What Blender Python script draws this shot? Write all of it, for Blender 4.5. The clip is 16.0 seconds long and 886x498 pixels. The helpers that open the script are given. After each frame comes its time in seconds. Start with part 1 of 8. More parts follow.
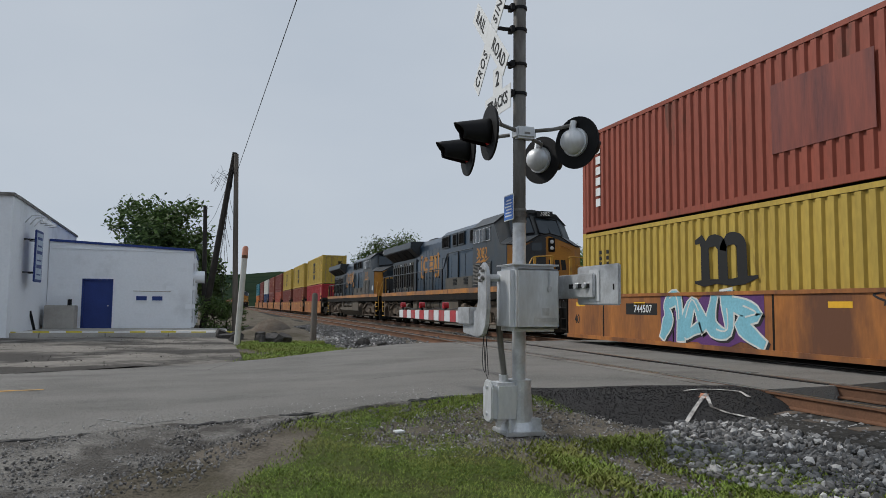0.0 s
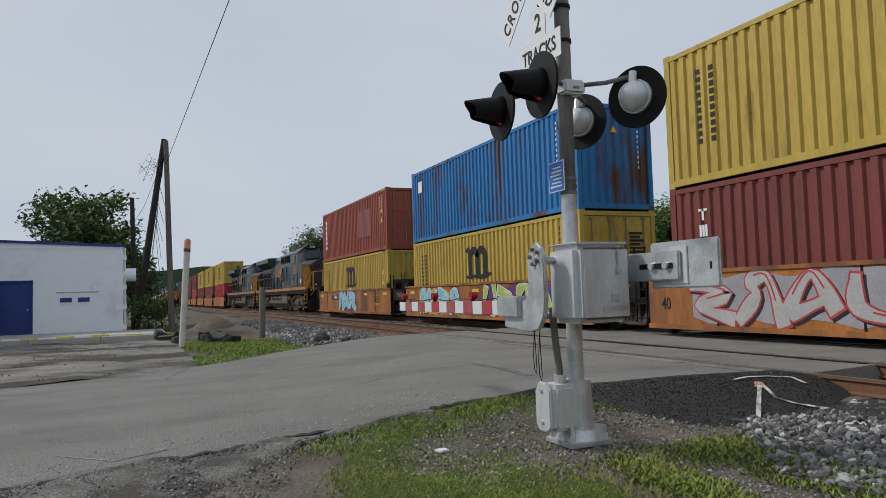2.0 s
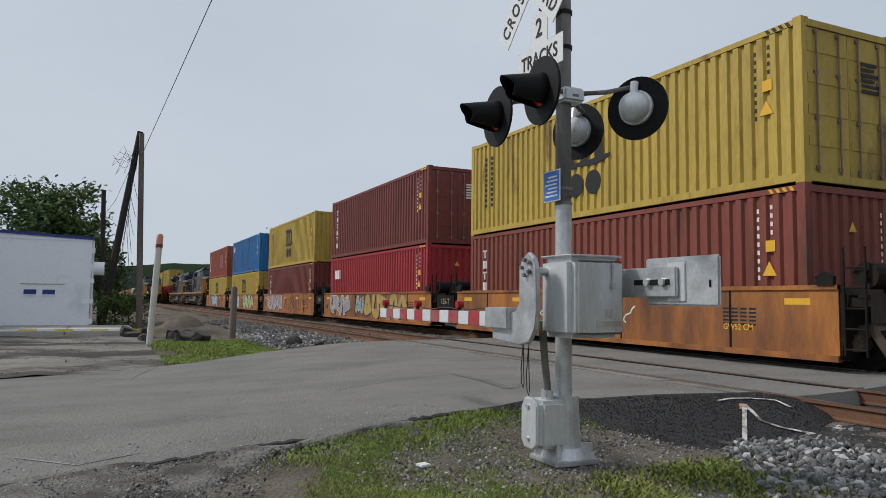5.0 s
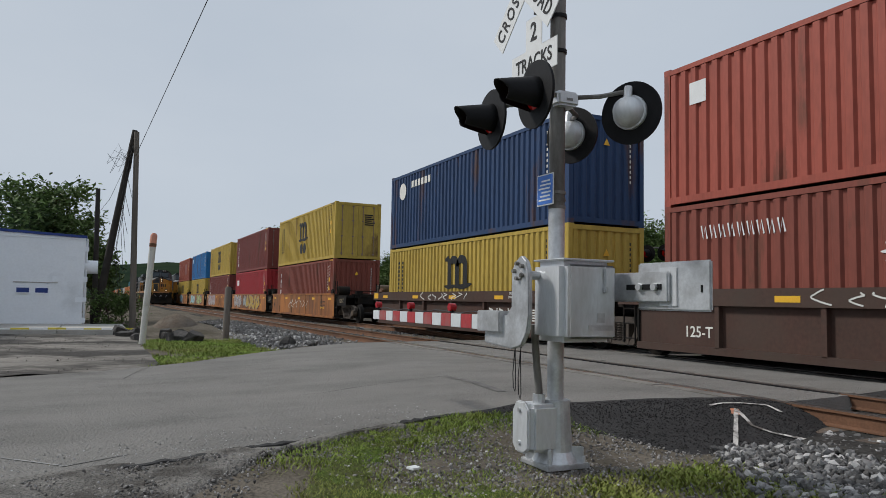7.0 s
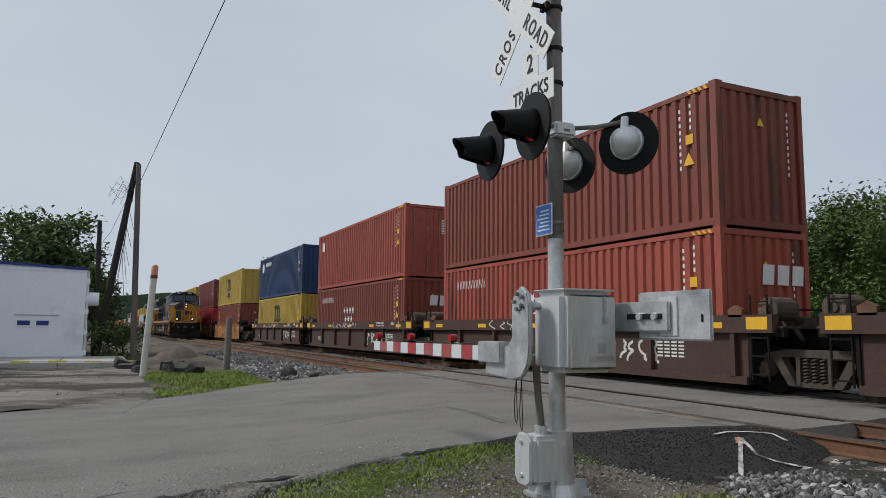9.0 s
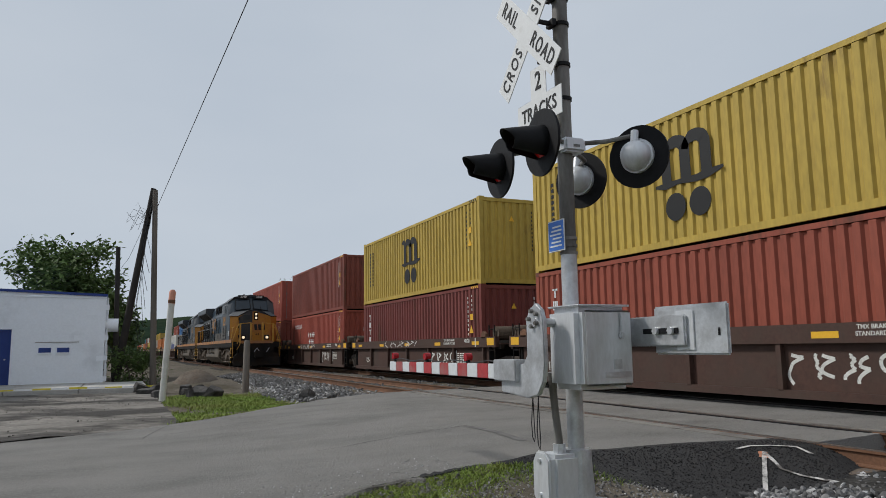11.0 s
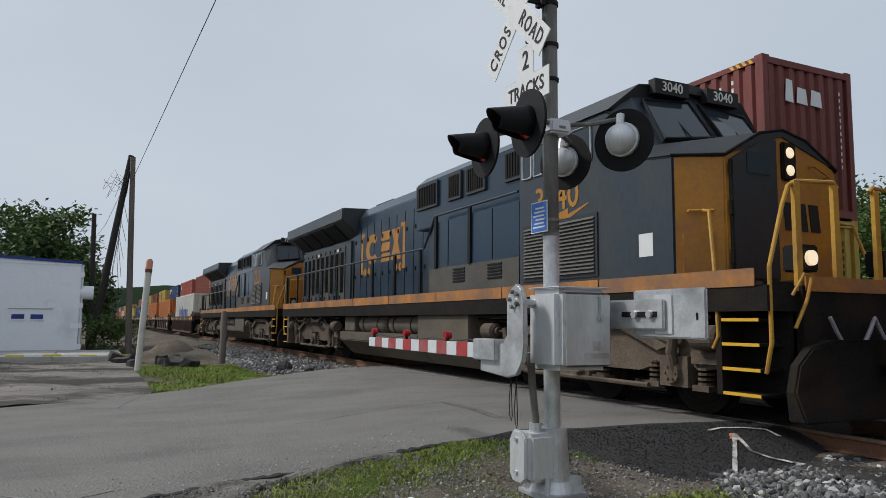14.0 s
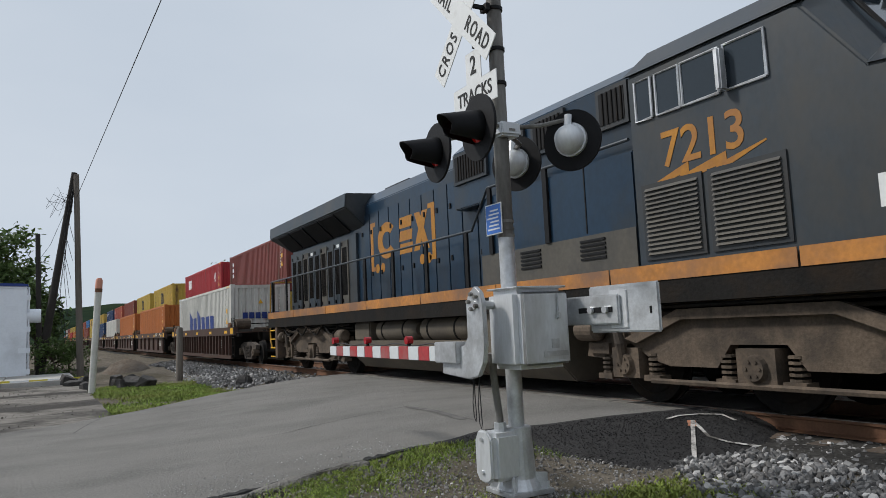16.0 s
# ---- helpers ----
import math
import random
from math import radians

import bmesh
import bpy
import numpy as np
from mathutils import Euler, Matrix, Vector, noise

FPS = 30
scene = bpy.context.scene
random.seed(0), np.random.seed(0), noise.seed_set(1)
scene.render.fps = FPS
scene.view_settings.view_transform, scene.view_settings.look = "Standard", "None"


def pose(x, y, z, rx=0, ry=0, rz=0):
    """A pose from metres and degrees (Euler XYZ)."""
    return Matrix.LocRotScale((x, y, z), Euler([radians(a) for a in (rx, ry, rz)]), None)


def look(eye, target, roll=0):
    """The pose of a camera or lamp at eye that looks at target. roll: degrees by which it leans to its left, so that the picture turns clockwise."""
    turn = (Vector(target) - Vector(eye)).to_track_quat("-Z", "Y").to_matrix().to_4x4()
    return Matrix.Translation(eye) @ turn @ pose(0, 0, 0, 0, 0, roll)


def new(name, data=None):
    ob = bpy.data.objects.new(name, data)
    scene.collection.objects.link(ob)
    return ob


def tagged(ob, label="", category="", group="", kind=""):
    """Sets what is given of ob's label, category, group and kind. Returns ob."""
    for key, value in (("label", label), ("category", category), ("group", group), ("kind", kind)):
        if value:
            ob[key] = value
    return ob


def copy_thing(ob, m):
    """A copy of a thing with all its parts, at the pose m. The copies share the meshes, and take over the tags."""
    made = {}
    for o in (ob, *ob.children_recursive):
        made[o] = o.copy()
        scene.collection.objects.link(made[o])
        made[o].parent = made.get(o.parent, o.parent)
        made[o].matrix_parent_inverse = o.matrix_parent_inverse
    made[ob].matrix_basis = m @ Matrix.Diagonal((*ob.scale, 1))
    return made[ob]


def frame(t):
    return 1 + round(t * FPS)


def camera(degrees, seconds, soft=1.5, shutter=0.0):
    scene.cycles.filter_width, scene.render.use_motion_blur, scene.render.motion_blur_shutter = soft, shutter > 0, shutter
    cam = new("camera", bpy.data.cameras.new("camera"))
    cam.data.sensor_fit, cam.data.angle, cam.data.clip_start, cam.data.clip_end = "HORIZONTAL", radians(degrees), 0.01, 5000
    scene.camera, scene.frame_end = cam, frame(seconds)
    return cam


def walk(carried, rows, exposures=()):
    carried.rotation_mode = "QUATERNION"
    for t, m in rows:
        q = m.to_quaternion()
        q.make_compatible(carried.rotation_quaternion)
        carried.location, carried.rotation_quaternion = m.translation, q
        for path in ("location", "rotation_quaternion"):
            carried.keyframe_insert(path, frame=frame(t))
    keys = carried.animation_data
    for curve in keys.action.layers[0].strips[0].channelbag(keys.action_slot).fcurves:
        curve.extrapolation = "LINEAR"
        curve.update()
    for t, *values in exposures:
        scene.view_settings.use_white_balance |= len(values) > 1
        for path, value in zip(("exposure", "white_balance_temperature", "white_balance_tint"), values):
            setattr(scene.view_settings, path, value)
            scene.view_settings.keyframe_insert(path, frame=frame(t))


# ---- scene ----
cam = camera(63.3, 16.0, soft=0.75)
PATH = [
    (0, (0.776, -1.458, 1.135), (1.375, 0.444, 1.293), 0.6),
    (0.5, (0.657, -1.038, 1.151), (1.255, 0.865, 1.287), 0.1),
    (1, (0.453, -0.658, 1.17), (1.104, 1.229, 1.297), -2.1),
    (1.5, (0.36, -0.244, 1.177), (1.07, 1.622, 1.289), -1.9),
    (2, (0.255, 0.08, 1.174), (1.042, 1.914, 1.296), -1.7),
    (2.5, (0.189, 0.26, 1.191), (1.048, 2.06, 1.331), -1.2),
    (3, (0.201, 0.285, 1.182), (1.074, 2.079, 1.32), -0.7),
    (3.5, (0.21, 0.298, 1.186), (1.081, 2.093, 1.322), -0.2),
    (4, (0.213, 0.32, 1.18), (1.072, 2.121, 1.316), -0.0),
    (6.5, (0.236, 0.337, 1.184), (1.095, 2.137, 1.333), 1.3),
    (7, (0.243, 0.329, 1.194), (1.108, 2.127, 1.34), 1.1),
    (7.5, (0.257, 0.317, 1.203), (1.125, 2.113, 1.351), 0.5),
    (8, (0.26, 0.321, 1.218), (1.127, 2.115, 1.385), 0.5),
    (8.5, (0.258, 0.319, 1.224), (1.122, 2.112, 1.424), 0.6),
    (9, (0.254, 0.315, 1.225), (1.111, 2.108, 1.447), 0.5),
    (11.5, (0.288, 0.311, 1.241), (1.091, 2.122, 1.513), -1.0),
    (12, (0.286, 0.323, 1.241), (1.075, 2.141, 1.511), -0.8),
    (12.5, (0.285, 0.34, 1.233), (1.064, 2.166, 1.471), 0.4),
    (13, (0.293, 0.351, 1.239), (1.071, 2.181, 1.448), 1.0),
    (13.5, (0.277, 0.342, 1.267), (1.064, 2.17, 1.466), 1.4),
    (14, (0.264, 0.323, 1.265), (1.133, 2.113, 1.467), 0.5),
    (14.5, (0.258, 0.318, 1.284), (1.184, 2.079, 1.479), -1.1),
    (15, (0.257, 0.309, 1.277), (1.21, 2.058, 1.464), -2.2),
    (15.5, (0.243, 0.3, 1.275), (1.205, 2.043, 1.468), -2.4),
    (16, (0.236, 0.285, 1.283), (1.213, 2.018, 1.49), -2.6),
]
walk(cam, [(t, look(eye, target, roll)) for t, eye, target, roll in PATH],
     [(0, -0.06), (1, -0.05), (3, 0.07), (4, 0.07), (7, 0.0), (8, 0.06), (9, 0.0), (12.5, -0.02), (14.5, 0.1), (15.5, 0.16), (16, 0.16)])

# ---- light ----
world = bpy.data.worlds.new("overcast_sky")
scene.world = world
world.use_nodes = True
wn, wl = world.node_tree.nodes, world.node_tree.links
wn.clear()
w_out = wn.new("ShaderNodeOutputWorld")
w_bg = wn.new("ShaderNodeBackground")
w_sky = wn.new("ShaderNodeTexSky")
w_sky.sky_type, w_sky.sun_disc = "NISHITA", False
w_sky.sun_elevation, w_sky.sun_rotation = radians(52), radians(200)
w_tc = wn.new("ShaderNodeTexCoord")
w_map = wn.new("ShaderNodeMapping")
w_map.inputs["Scale"].default_value = (1.2, 1.2, 3.0)
w_noise = wn.new("ShaderNodeTexNoise")
w_noise.inputs["Scale"].default_value, w_noise.inputs["Detail"].default_value = 1.3, 5
w_ramp = wn.new("ShaderNodeValToRGB")
w_ramp.color_ramp.elements[0].position, w_ramp.color_ramp.elements[0].color = 0.3, (4.7, 5.35, 6.2, 1)
w_ramp.color_ramp.elements[1].position, w_ramp.color_ramp.elements[1].color = 0.75, (5.5, 6.05, 6.75, 1)
w_mix = wn.new("ShaderNodeMix")
w_mix.data_type = "RGBA"
w_mix.inputs["Factor"].default_value = 0.95
wl.new(w_tc.outputs["Generated"], w_map.inputs["Vector"])
wl.new(w_map.outputs["Vector"], w_noise.inputs["Vector"])
wl.new(w_noise.outputs["Fac"], w_ramp.inputs["Fac"])
wl.new(w_sky.outputs["Color"], w_mix.inputs["A"])
wl.new(w_ramp.outputs["Color"], w_mix.inputs["B"])
wl.new(w_mix.outputs["Result"], w_bg.inputs["Color"])
w_bg.inputs["Strength"].default_value = 0.1
wl.new(w_bg.outputs["Background"], w_out.inputs["Surface"])

sun_data = bpy.data.lights.new("sun", "SUN")
sun_data.energy, sun_data.angle, sun_data.color = 2.45, radians(9), (1.0, 0.97, 0.93)
sun = new("sun", sun_data)
sun.matrix_world = look((-30, 24, 36), (0, 0, 0))
scene.view_settings.exposure = 0.0


# ---- materials ----
def material(name, base, rough=0.6, metal=0.0, vary=0.25, scale=3.0, fine=40.0, bump=0.15, second=None, amount=0.5, spread=0.12,
             stretch=(1, 1, 1), each=0.0, glow=None, coat=0.0, island=0.0, gloss=0.35):
    """A surface with two scales of variation, an optional second colour in patches (rust, dirt) and fine relief."""
    m = bpy.data.materials.new(name)
    m.use_nodes = True
    n, l = m.node_tree.nodes, m.node_tree.links
    b = n["Principled BSDF"]
    b.inputs["Roughness"].default_value, b.inputs["Metallic"].default_value = rough, metal
    b.inputs["Coat Weight"].default_value, b.inputs["Specular IOR Level"].default_value = coat, gloss
    tc, info = n.new("ShaderNodeTexCoord"), n.new("ShaderNodeObjectInfo")
    off = n.new("ShaderNodeVectorMath")
    off.operation = "MULTIPLY_ADD"
    off.inputs[1].default_value = stretch
    mul = n.new("ShaderNodeMath")
    mul.operation, mul.inputs[1].default_value = "MULTIPLY", 57.0
    l.new(info.outputs["Random"], mul.inputs[0])
    l.new(tc.outputs["Object"], off.inputs[0])
    l.new(mul.outputs[0], off.inputs[2])
    big, small = n.new("ShaderNodeTexNoise"), n.new("ShaderNodeTexNoise")
    for tex, s, d in ((big, scale, 4), (small, fine, 3)):
        tex.inputs["Scale"].default_value, tex.inputs["Detail"].default_value = s, d
        l.new(off.outputs[0], tex.inputs["Vector"])
    add = n.new("ShaderNodeMath")
    add.operation = "ADD"
    l.new(big.outputs["Fac"], add.inputs[0])
    l.new(small.outputs["Fac"], add.inputs[1])
    rng = n.new("ShaderNodeMapRange")
    rng.inputs["From Min"].default_value, rng.inputs["From Max"].default_value = 0.6, 1.4
    rng.inputs["To Min"].default_value, rng.inputs["To Max"].default_value = 1 - vary, 1 + vary
    l.new(add.outputs[0], rng.inputs["Value"])
    value = rng.outputs[0]
    if each:
        e = n.new("ShaderNodeMapRange")
        e.inputs["To Min"].default_value, e.inputs["To Max"].default_value = 1 - each, 1 + each
        l.new(info.outputs["Random"], e.inputs["Value"])
        x = n.new("ShaderNodeMath")
        x.operation = "MULTIPLY"
        l.new(value, x.inputs[0])
        l.new(e.outputs[0], x.inputs[1])
        value = x.outputs[0]
    if island:
        geo, e = n.new("ShaderNodeNewGeometry"), n.new("ShaderNodeMapRange")
        e.inputs["To Min"].default_value, e.inputs["To Max"].default_value = 1 - island, 1 + island
        l.new(geo.outputs["Random Per Island"], e.inputs["Value"])
        x = n.new("ShaderNodeMath")
        x.operation = "MULTIPLY"
        l.new(value, x.inputs[0])
        l.new(e.outputs[0], x.inputs[1])
        value = x.outputs[0]
    col = n.new("ShaderNodeVectorMath")
    col.operation = "SCALE"
    col.inputs[0].default_value = base
    l.new(value, col.inputs["Scale"])
    result = col.outputs[0]
    if second:
        pick = n.new("ShaderNodeTexNoise")
        pick.inputs["Scale"].default_value, pick.inputs["Detail"].default_value = scale * 0.7, 8
        pick.inputs["Roughness"].default_value = 0.65
        shift = n.new("ShaderNodeVectorMath")
        shift.inputs[1].default_value = (13, 7, 3)
        l.new(off.outputs[0], shift.inputs[0])
        l.new(shift.outputs[0], pick.inputs["Vector"])
        edge = n.new("ShaderNodeMapRange")
        edge.inputs["From Min"].default_value, edge.inputs["From Max"].default_value = 1 - amount - spread, 1 - amount + spread
        l.new(pick.outputs["Fac"], edge.inputs["Value"])
        mix = n.new("ShaderNodeMix")
        mix.data_type = "RGBA"
        mix.inputs["B"].default_value = (*second, 1)
        l.new(edge.outputs[0], mix.inputs["Factor"])
        l.new(result, mix.inputs["A"])
        result = mix.outputs["Result"]
    l.new(result, b.inputs["Base Color"])
    if bump:
        bp = n.new("ShaderNodeBump")
        bp.inputs["Strength"].default_value, bp.inputs["Distance"].default_value = bump, 0.02
        l.new(small.outputs["Fac"], bp.inputs["Height"])
        l.new(bp.outputs["Normal"], b.inputs["Normal"])
    if glow:
        b.inputs["Emission Color"].default_value, b.inputs["Emission Strength"].default_value = (*glow[0], 1), glow[1]
    return m


def box_paint(name, base, rust=0.37):
    return material(name, tuple(c * 0.88 for c in base), 0.62, 0.0, 0.22, 0.8, 9.0, 0.05, (0.085, 0.038, 0.022), rust, 0.06, (1, 1.6, 0.4))


ORANGE_BOX = box_paint("orange_red_container_paint", (0.30, 0.072, 0.042))
YELLOW_BOX = box_paint("yellow_container_paint", (0.50, 0.35, 0.065), 0.33)
BLUE_BOX = box_paint("blue_container_paint", (0.02, 0.17, 0.42), 0.43)
NAVY_BOX = box_paint("navy_container_paint", (0.018, 0.05, 0.13), 0.38)
MAROON_BOX = box_paint("maroon_container_paint", (0.19, 0.045, 0.036))
BROWN_BOX = box_paint("brown_red_container_paint", (0.23, 0.06, 0.04))
RED_BOX = box_paint("red_container_paint", (0.37, 0.028, 0.036), 0.37)
CORAL_BOX = box_paint("coral_red_container_paint", (0.36, 0.08, 0.052), 0.35)
WHITE_BOX = box_paint("white_container_paint", (0.62, 0.61, 0.56), 0.28)
HUB_BOX = box_paint("bright_orange_container_paint", (0.50, 0.16, 0.04), 0.3)
SLATE_BOX = box_paint("slate_grey_container_paint", (0.13, 0.165, 0.18), 0.33)
TEAL_BOX = box_paint("teal_container_paint", (0.03, 0.17, 0.22), 0.3)
WELL_ORANGE = material("ochre_well_car_paint", (0.40, 0.15, 0.035), 0.6, 0, 0.25, 0.9, 12, 0.1, (0.13, 0.055, 0.028), 0.48, 0.12, (1, 1.3, 0.35))
WELL_BROWN = material("brown_well_car_paint", (0.066, 0.032, 0.023), 0.7, 0, 0.3, 1.1, 14, 0.1, (0.06, 0.04, 0.03), 0.45, 0.15)
WELL_RED = material("oxide_red_well_car_paint", (0.15, 0.047, 0.028), 0.65, 0, 0.25, 1.1, 14, 0.1, (0.09, 0.045, 0.03), 0.42, 0.15)
STEEL_DARK = material("grimy_dark_steel", (0.016, 0.015, 0.014), 0.8, 0.1, 0.4, 2, 25, 0.3, (0.028, 0.02, 0.014), 0.42, 0.1, gloss=0.12)
GRIME = material("dusty_brown_truck_steel", (0.125, 0.094, 0.068), 0.85, 0.1, 0.35, 3, 30, 0.3, (0.05, 0.04, 0.032), 0.45, 0.12)
LOCO_BLUE = material("dark_blue_loco_paint", (0.011, 0.03, 0.056), 0.3, 0, 0.25, 1.2, 14, 0.03, (0.03, 0.034, 0.036), 0.42, 0.12, (1, 1, 0.7), coat=0.12)
LOCO_GREY = material("dusty_grey_loco_paint", (0.026, 0.032, 0.038), 0.45, 0, 0.25, 1.5, 16, 0.05, (0.045, 0.041, 0.036), 0.42, 0.15)
LOCO_SLATE = material("dusty_slate_blue_loco_paint", (0.033, 0.045, 0.057), 0.4, 0, 0.22, 1.3, 15, 0.04, (0.062, 0.059, 0.053), 0.42, 0.14, (1, 1, 0.6))
LOCK_STEEL = material("dull_door_bar_steel", (0.24, 0.17, 0.15), 0.55, 0.3, 0.2, 3, 30, 0.1)
FADED = material("faded_repaint_stain", (0.13, 0.04, 0.035), 0.6, 0, 0.25, 0.8, 9, 0.05, (0.27, 0.07, 0.045), 0.5, 0.12, (1, 4.0, 0.5))
PANEL = material("worn_crossing_panel", (0.20, 0.19, 0.172), 0.9, 0, 0.25, 1.5, 30, 0.4, (0.11, 0.10, 0.09), 0.45, 0.12)
DARK_RAIL = material("dark_enamel_handrail", (0.05, 0.058, 0.066), 0.35, 0.2, 0.15, 3, 30, 0.05)
BROWN_POST = material("rusty_brown_post_paint", (0.085, 0.06, 0.045), 0.7, 0, 0.3, 3, 30, 0.1, (0.16, 0.10, 0.06), 0.4, 0.1)
LOCO_TAN = material("dusty_tan_grey_side_panel", (0.088, 0.08, 0.066), 0.6, 0, 0.2, 1.5, 16, 0.06, (0.05, 0.05, 0.05), 0.4, 0.15)
LOCO_GOLD = material("weathered_orange_gold_paint", (0.40, 0.175, 0.02), 0.45, 0, 0.22, 2.0, 18, 0.05, (0.30, 0.13, 0.05), 0.42, 0.12)
HAND_GOLD = material("yellow_handrail_paint", (0.50, 0.27, 0.04), 0.45, 0, 0.2, 3, 30, 0.05, (0.30, 0.16, 0.05), 0.4, 0.1)
STRIPE = material("faded_orange_sill_stripe", (0.48, 0.20, 0.045), 0.5, 0, 0.3, 1.5, 15, 0.05, (0.22, 0.12, 0.07), 0.5, 0.12)
GLASS_DARK = material("dark_cab_glass", (0.03, 0.04, 0.05), 0.06, 0, 0.05, 2, 20, 0)
RUBBER = material("black_rubber_and_plastic", (0.009, 0.009, 0.01), 0.6, 0, 0.2, 3, 30, 0.1, gloss=0.2)
GALV = material("galvanised_aluminium", (0.60, 0.615, 0.63), 0.42, 0.55, 0.16, 4, 40, 0.08, (0.36, 0.36, 0.36), 0.45, 0.12)
CAST = material("cast_aluminium_case", (0.644, 0.661, 0.678), 0.5, 0.45, 0.1, 3, 50, 0.06, (0.38, 0.37, 0.35), 0.36, 0.14, (1, 1, 0.3))
MAST_GREY = material("weathered_grey_mast_paint", (0.216, 0.209, 0.196), 0.6, 0.2, 0.25, 4, 40, 0.15, (0.10, 0.09, 0.08), 0.45, 0.1, (1, 1, 0.3))
SIGN_WHITE = material("white_sign_sheeting", (0.72, 0.73, 0.72), 0.5, 0, 0.05, 4, 30, 0, (0.55, 0.54, 0.5), 0.3, 0.1)
INK = material("black_sign_ink", (0.012, 0.012, 0.012), 0.6, 0, 0.1, 4, 30, 0)
SIGN_BLUE = material("blue_notice_sheeting", (0.05, 0.17, 0.55), 0.5, 0, 0.08, 4, 30, 0)
WHITE_INK = material("white_stencil_paint", (0.70, 0.69, 0.64), 0.6, 0, 0.15, 6, 40, 0)
LOCO_TAN_INK = material("dirty_cream_stencil", (0.30, 0.24, 0.15), 0.7, 0, 0.2, 6, 40, 0)
YELLOW_INK = material("yellow_reflective_tape", (0.75, 0.42, 0.03), 0.5, 0, 0.1, 6, 40, 0)
ARM_WHITE = material("white_gate_arm_sheeting", (0.62, 0.64, 0.65), 0.5, 0, 0.08, 4, 30, 0)
ARM_RED = material("red_gate_arm_sheeting", (0.40, 0.045, 0.05), 0.55, 0, 0.2, 4, 30, 0, (0.30, 0.14, 0.13), 0.42, 0.1)
LENS_RED = material("red_signal_lens", (0.14, 0.006, 0.006), 0.15, 0, 0.1, 20, 80, 0.1, glow=((1, 0.02, 0.015), 0.05))
LAMP_RED = material("red_arm_lamp", (0.35, 0.015, 0.02), 0.2, 0, 0.1, 20, 80, 0.1)
HEADLIGHT = material("lit_headlight_glass", (0.9, 0.85, 0.7), 0.2, 0, 0.02, 4, 30, 0, glow=((1.0, 0.78, 0.5), 0.7))
RAIL = material("rusty_rail_side", (0.17, 0.085, 0.048), 0.8, 0.1, 0.3, 2, 40, 0.25, (0.11, 0.058, 0.035), 0.45, 0.1)
# Darker than the blades: the shade between them is put into this green.
TURF = material("short_turf_with_blade_shade", (0.062, 0.09, 0.02), 0.9, 0, 0.45, 2.5, 26, 1.0, (0.075, 0.07, 0.036), 0.46, 0.1, gloss=0.05)
RAIL_TOP = material("worn_rail_head", (0.33, 0.31, 0.29), 0.3, 0.9, 0.15, 2, 30, 0.05)
TIE = material("weathered_wooden_tie", (0.085, 0.062, 0.045), 0.9, 0, 0.35, 3, 30, 0.4, (0.15, 0.13, 0.11), 0.4, 0.15, (1, 0.2, 1), each=0.3)
ASPHALT = material("worn_grey_asphalt", (0.20, 0.193, 0.181), 0.9, 0, 0.55, 0.9, 55, 1.6, (0.25, 0.24, 0.223), 0.5, 0.2, (0.7, 1.2, 1), gloss=0.06)
NEW_ASPHALT = material("fresh_black_asphalt", (0.035, 0.034, 0.034), 0.85, 0, 0.35, 3, 60, 0.9, gloss=0.15, island=0.5)
MUD = material("wet_mud_and_broken_asphalt", (0.175, 0.16, 0.14), 0.8, 0, 0.5, 0.8, 14, 1.4, (0.04, 0.035, 0.03), 0.5, 0.05, (0.5, 0.9, 1), gloss=0.2)
DIRT = material("dry_dirt_and_litter", (0.14, 0.122, 0.10), 0.95, 0, 0.45, 1.6, 34, 1.2, (0.075, 0.066, 0.045), 0.45, 0.12, gloss=0.05)
BALLAST_BED = material("ballast_bed", (0.05, 0.048, 0.045), 0.95, 0, 0.5, 6, 24, 1.0, gloss=0.05)
STONE = material("crushed_grey_stone", (0.165, 0.163, 0.161), 0.85, 0, 0.3, 6, 30, 0.4, (0.10, 0.095, 0.09), 0.47, 0.12, island=0.6, gloss=0.15)
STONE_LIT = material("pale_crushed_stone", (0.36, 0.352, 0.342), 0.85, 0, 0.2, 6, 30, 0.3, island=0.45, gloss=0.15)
GRAVEL = material("small_mixed_gravel", (0.21, 0.2, 0.19), 0.9, 0, 0.3, 6, 30, 0.3, island=0.6, gloss=0.1)
CONCRETE = material("pale_concrete", (0.40, 0.385, 0.355), 0.9, 0, 0.15, 1.0, 30, 0.3, (0.27, 0.255, 0.23), 0.42, 0.12)
WALL_WHITE = material("painted_white_block", (0.80, 0.83, 0.87), 0.7, 0, 0.05, 0.6, 12, 0.15, (0.55, 0.57, 0.59), 0.33, 0.12)
BLUE_PAINT = material("deep_blue_paint", (0.02, 0.045, 0.20), 0.5, 0, 0.15, 2, 20, 0.05)
POLE = material("weathered_pole_wood", (0.15, 0.13, 0.11), 0.9, 0, 0.3, 4, 40, 0.4, (0.09, 0.075, 0.06), 0.45, 0.1, (1, 1, 0.08))
POLE_DARK = material("creosoted_pole_wood", (0.035, 0.03, 0.026), 0.85, 0, 0.3, 4, 40, 0.4)
VINYL = material("white_marker_plastic", (0.58, 0.57, 0.52), 0.5, 0, 0.1, 3, 30, 0.05, (0.40, 0.38, 0.33), 0.35, 0.1)
ORANGE_CAP = material("faded_orange_cap", (0.55, 0.24, 0.16), 0.6, 0, 0.15, 5, 30, 0.05)
LEAF = material("tree_leaves", (0.075, 0.12, 0.033), 0.6, 0, 0.45, 0.8, 6, 0, (0.105, 0.155, 0.045), 0.45, 0.15, each=0.2, island=0.55, gloss=0.2)
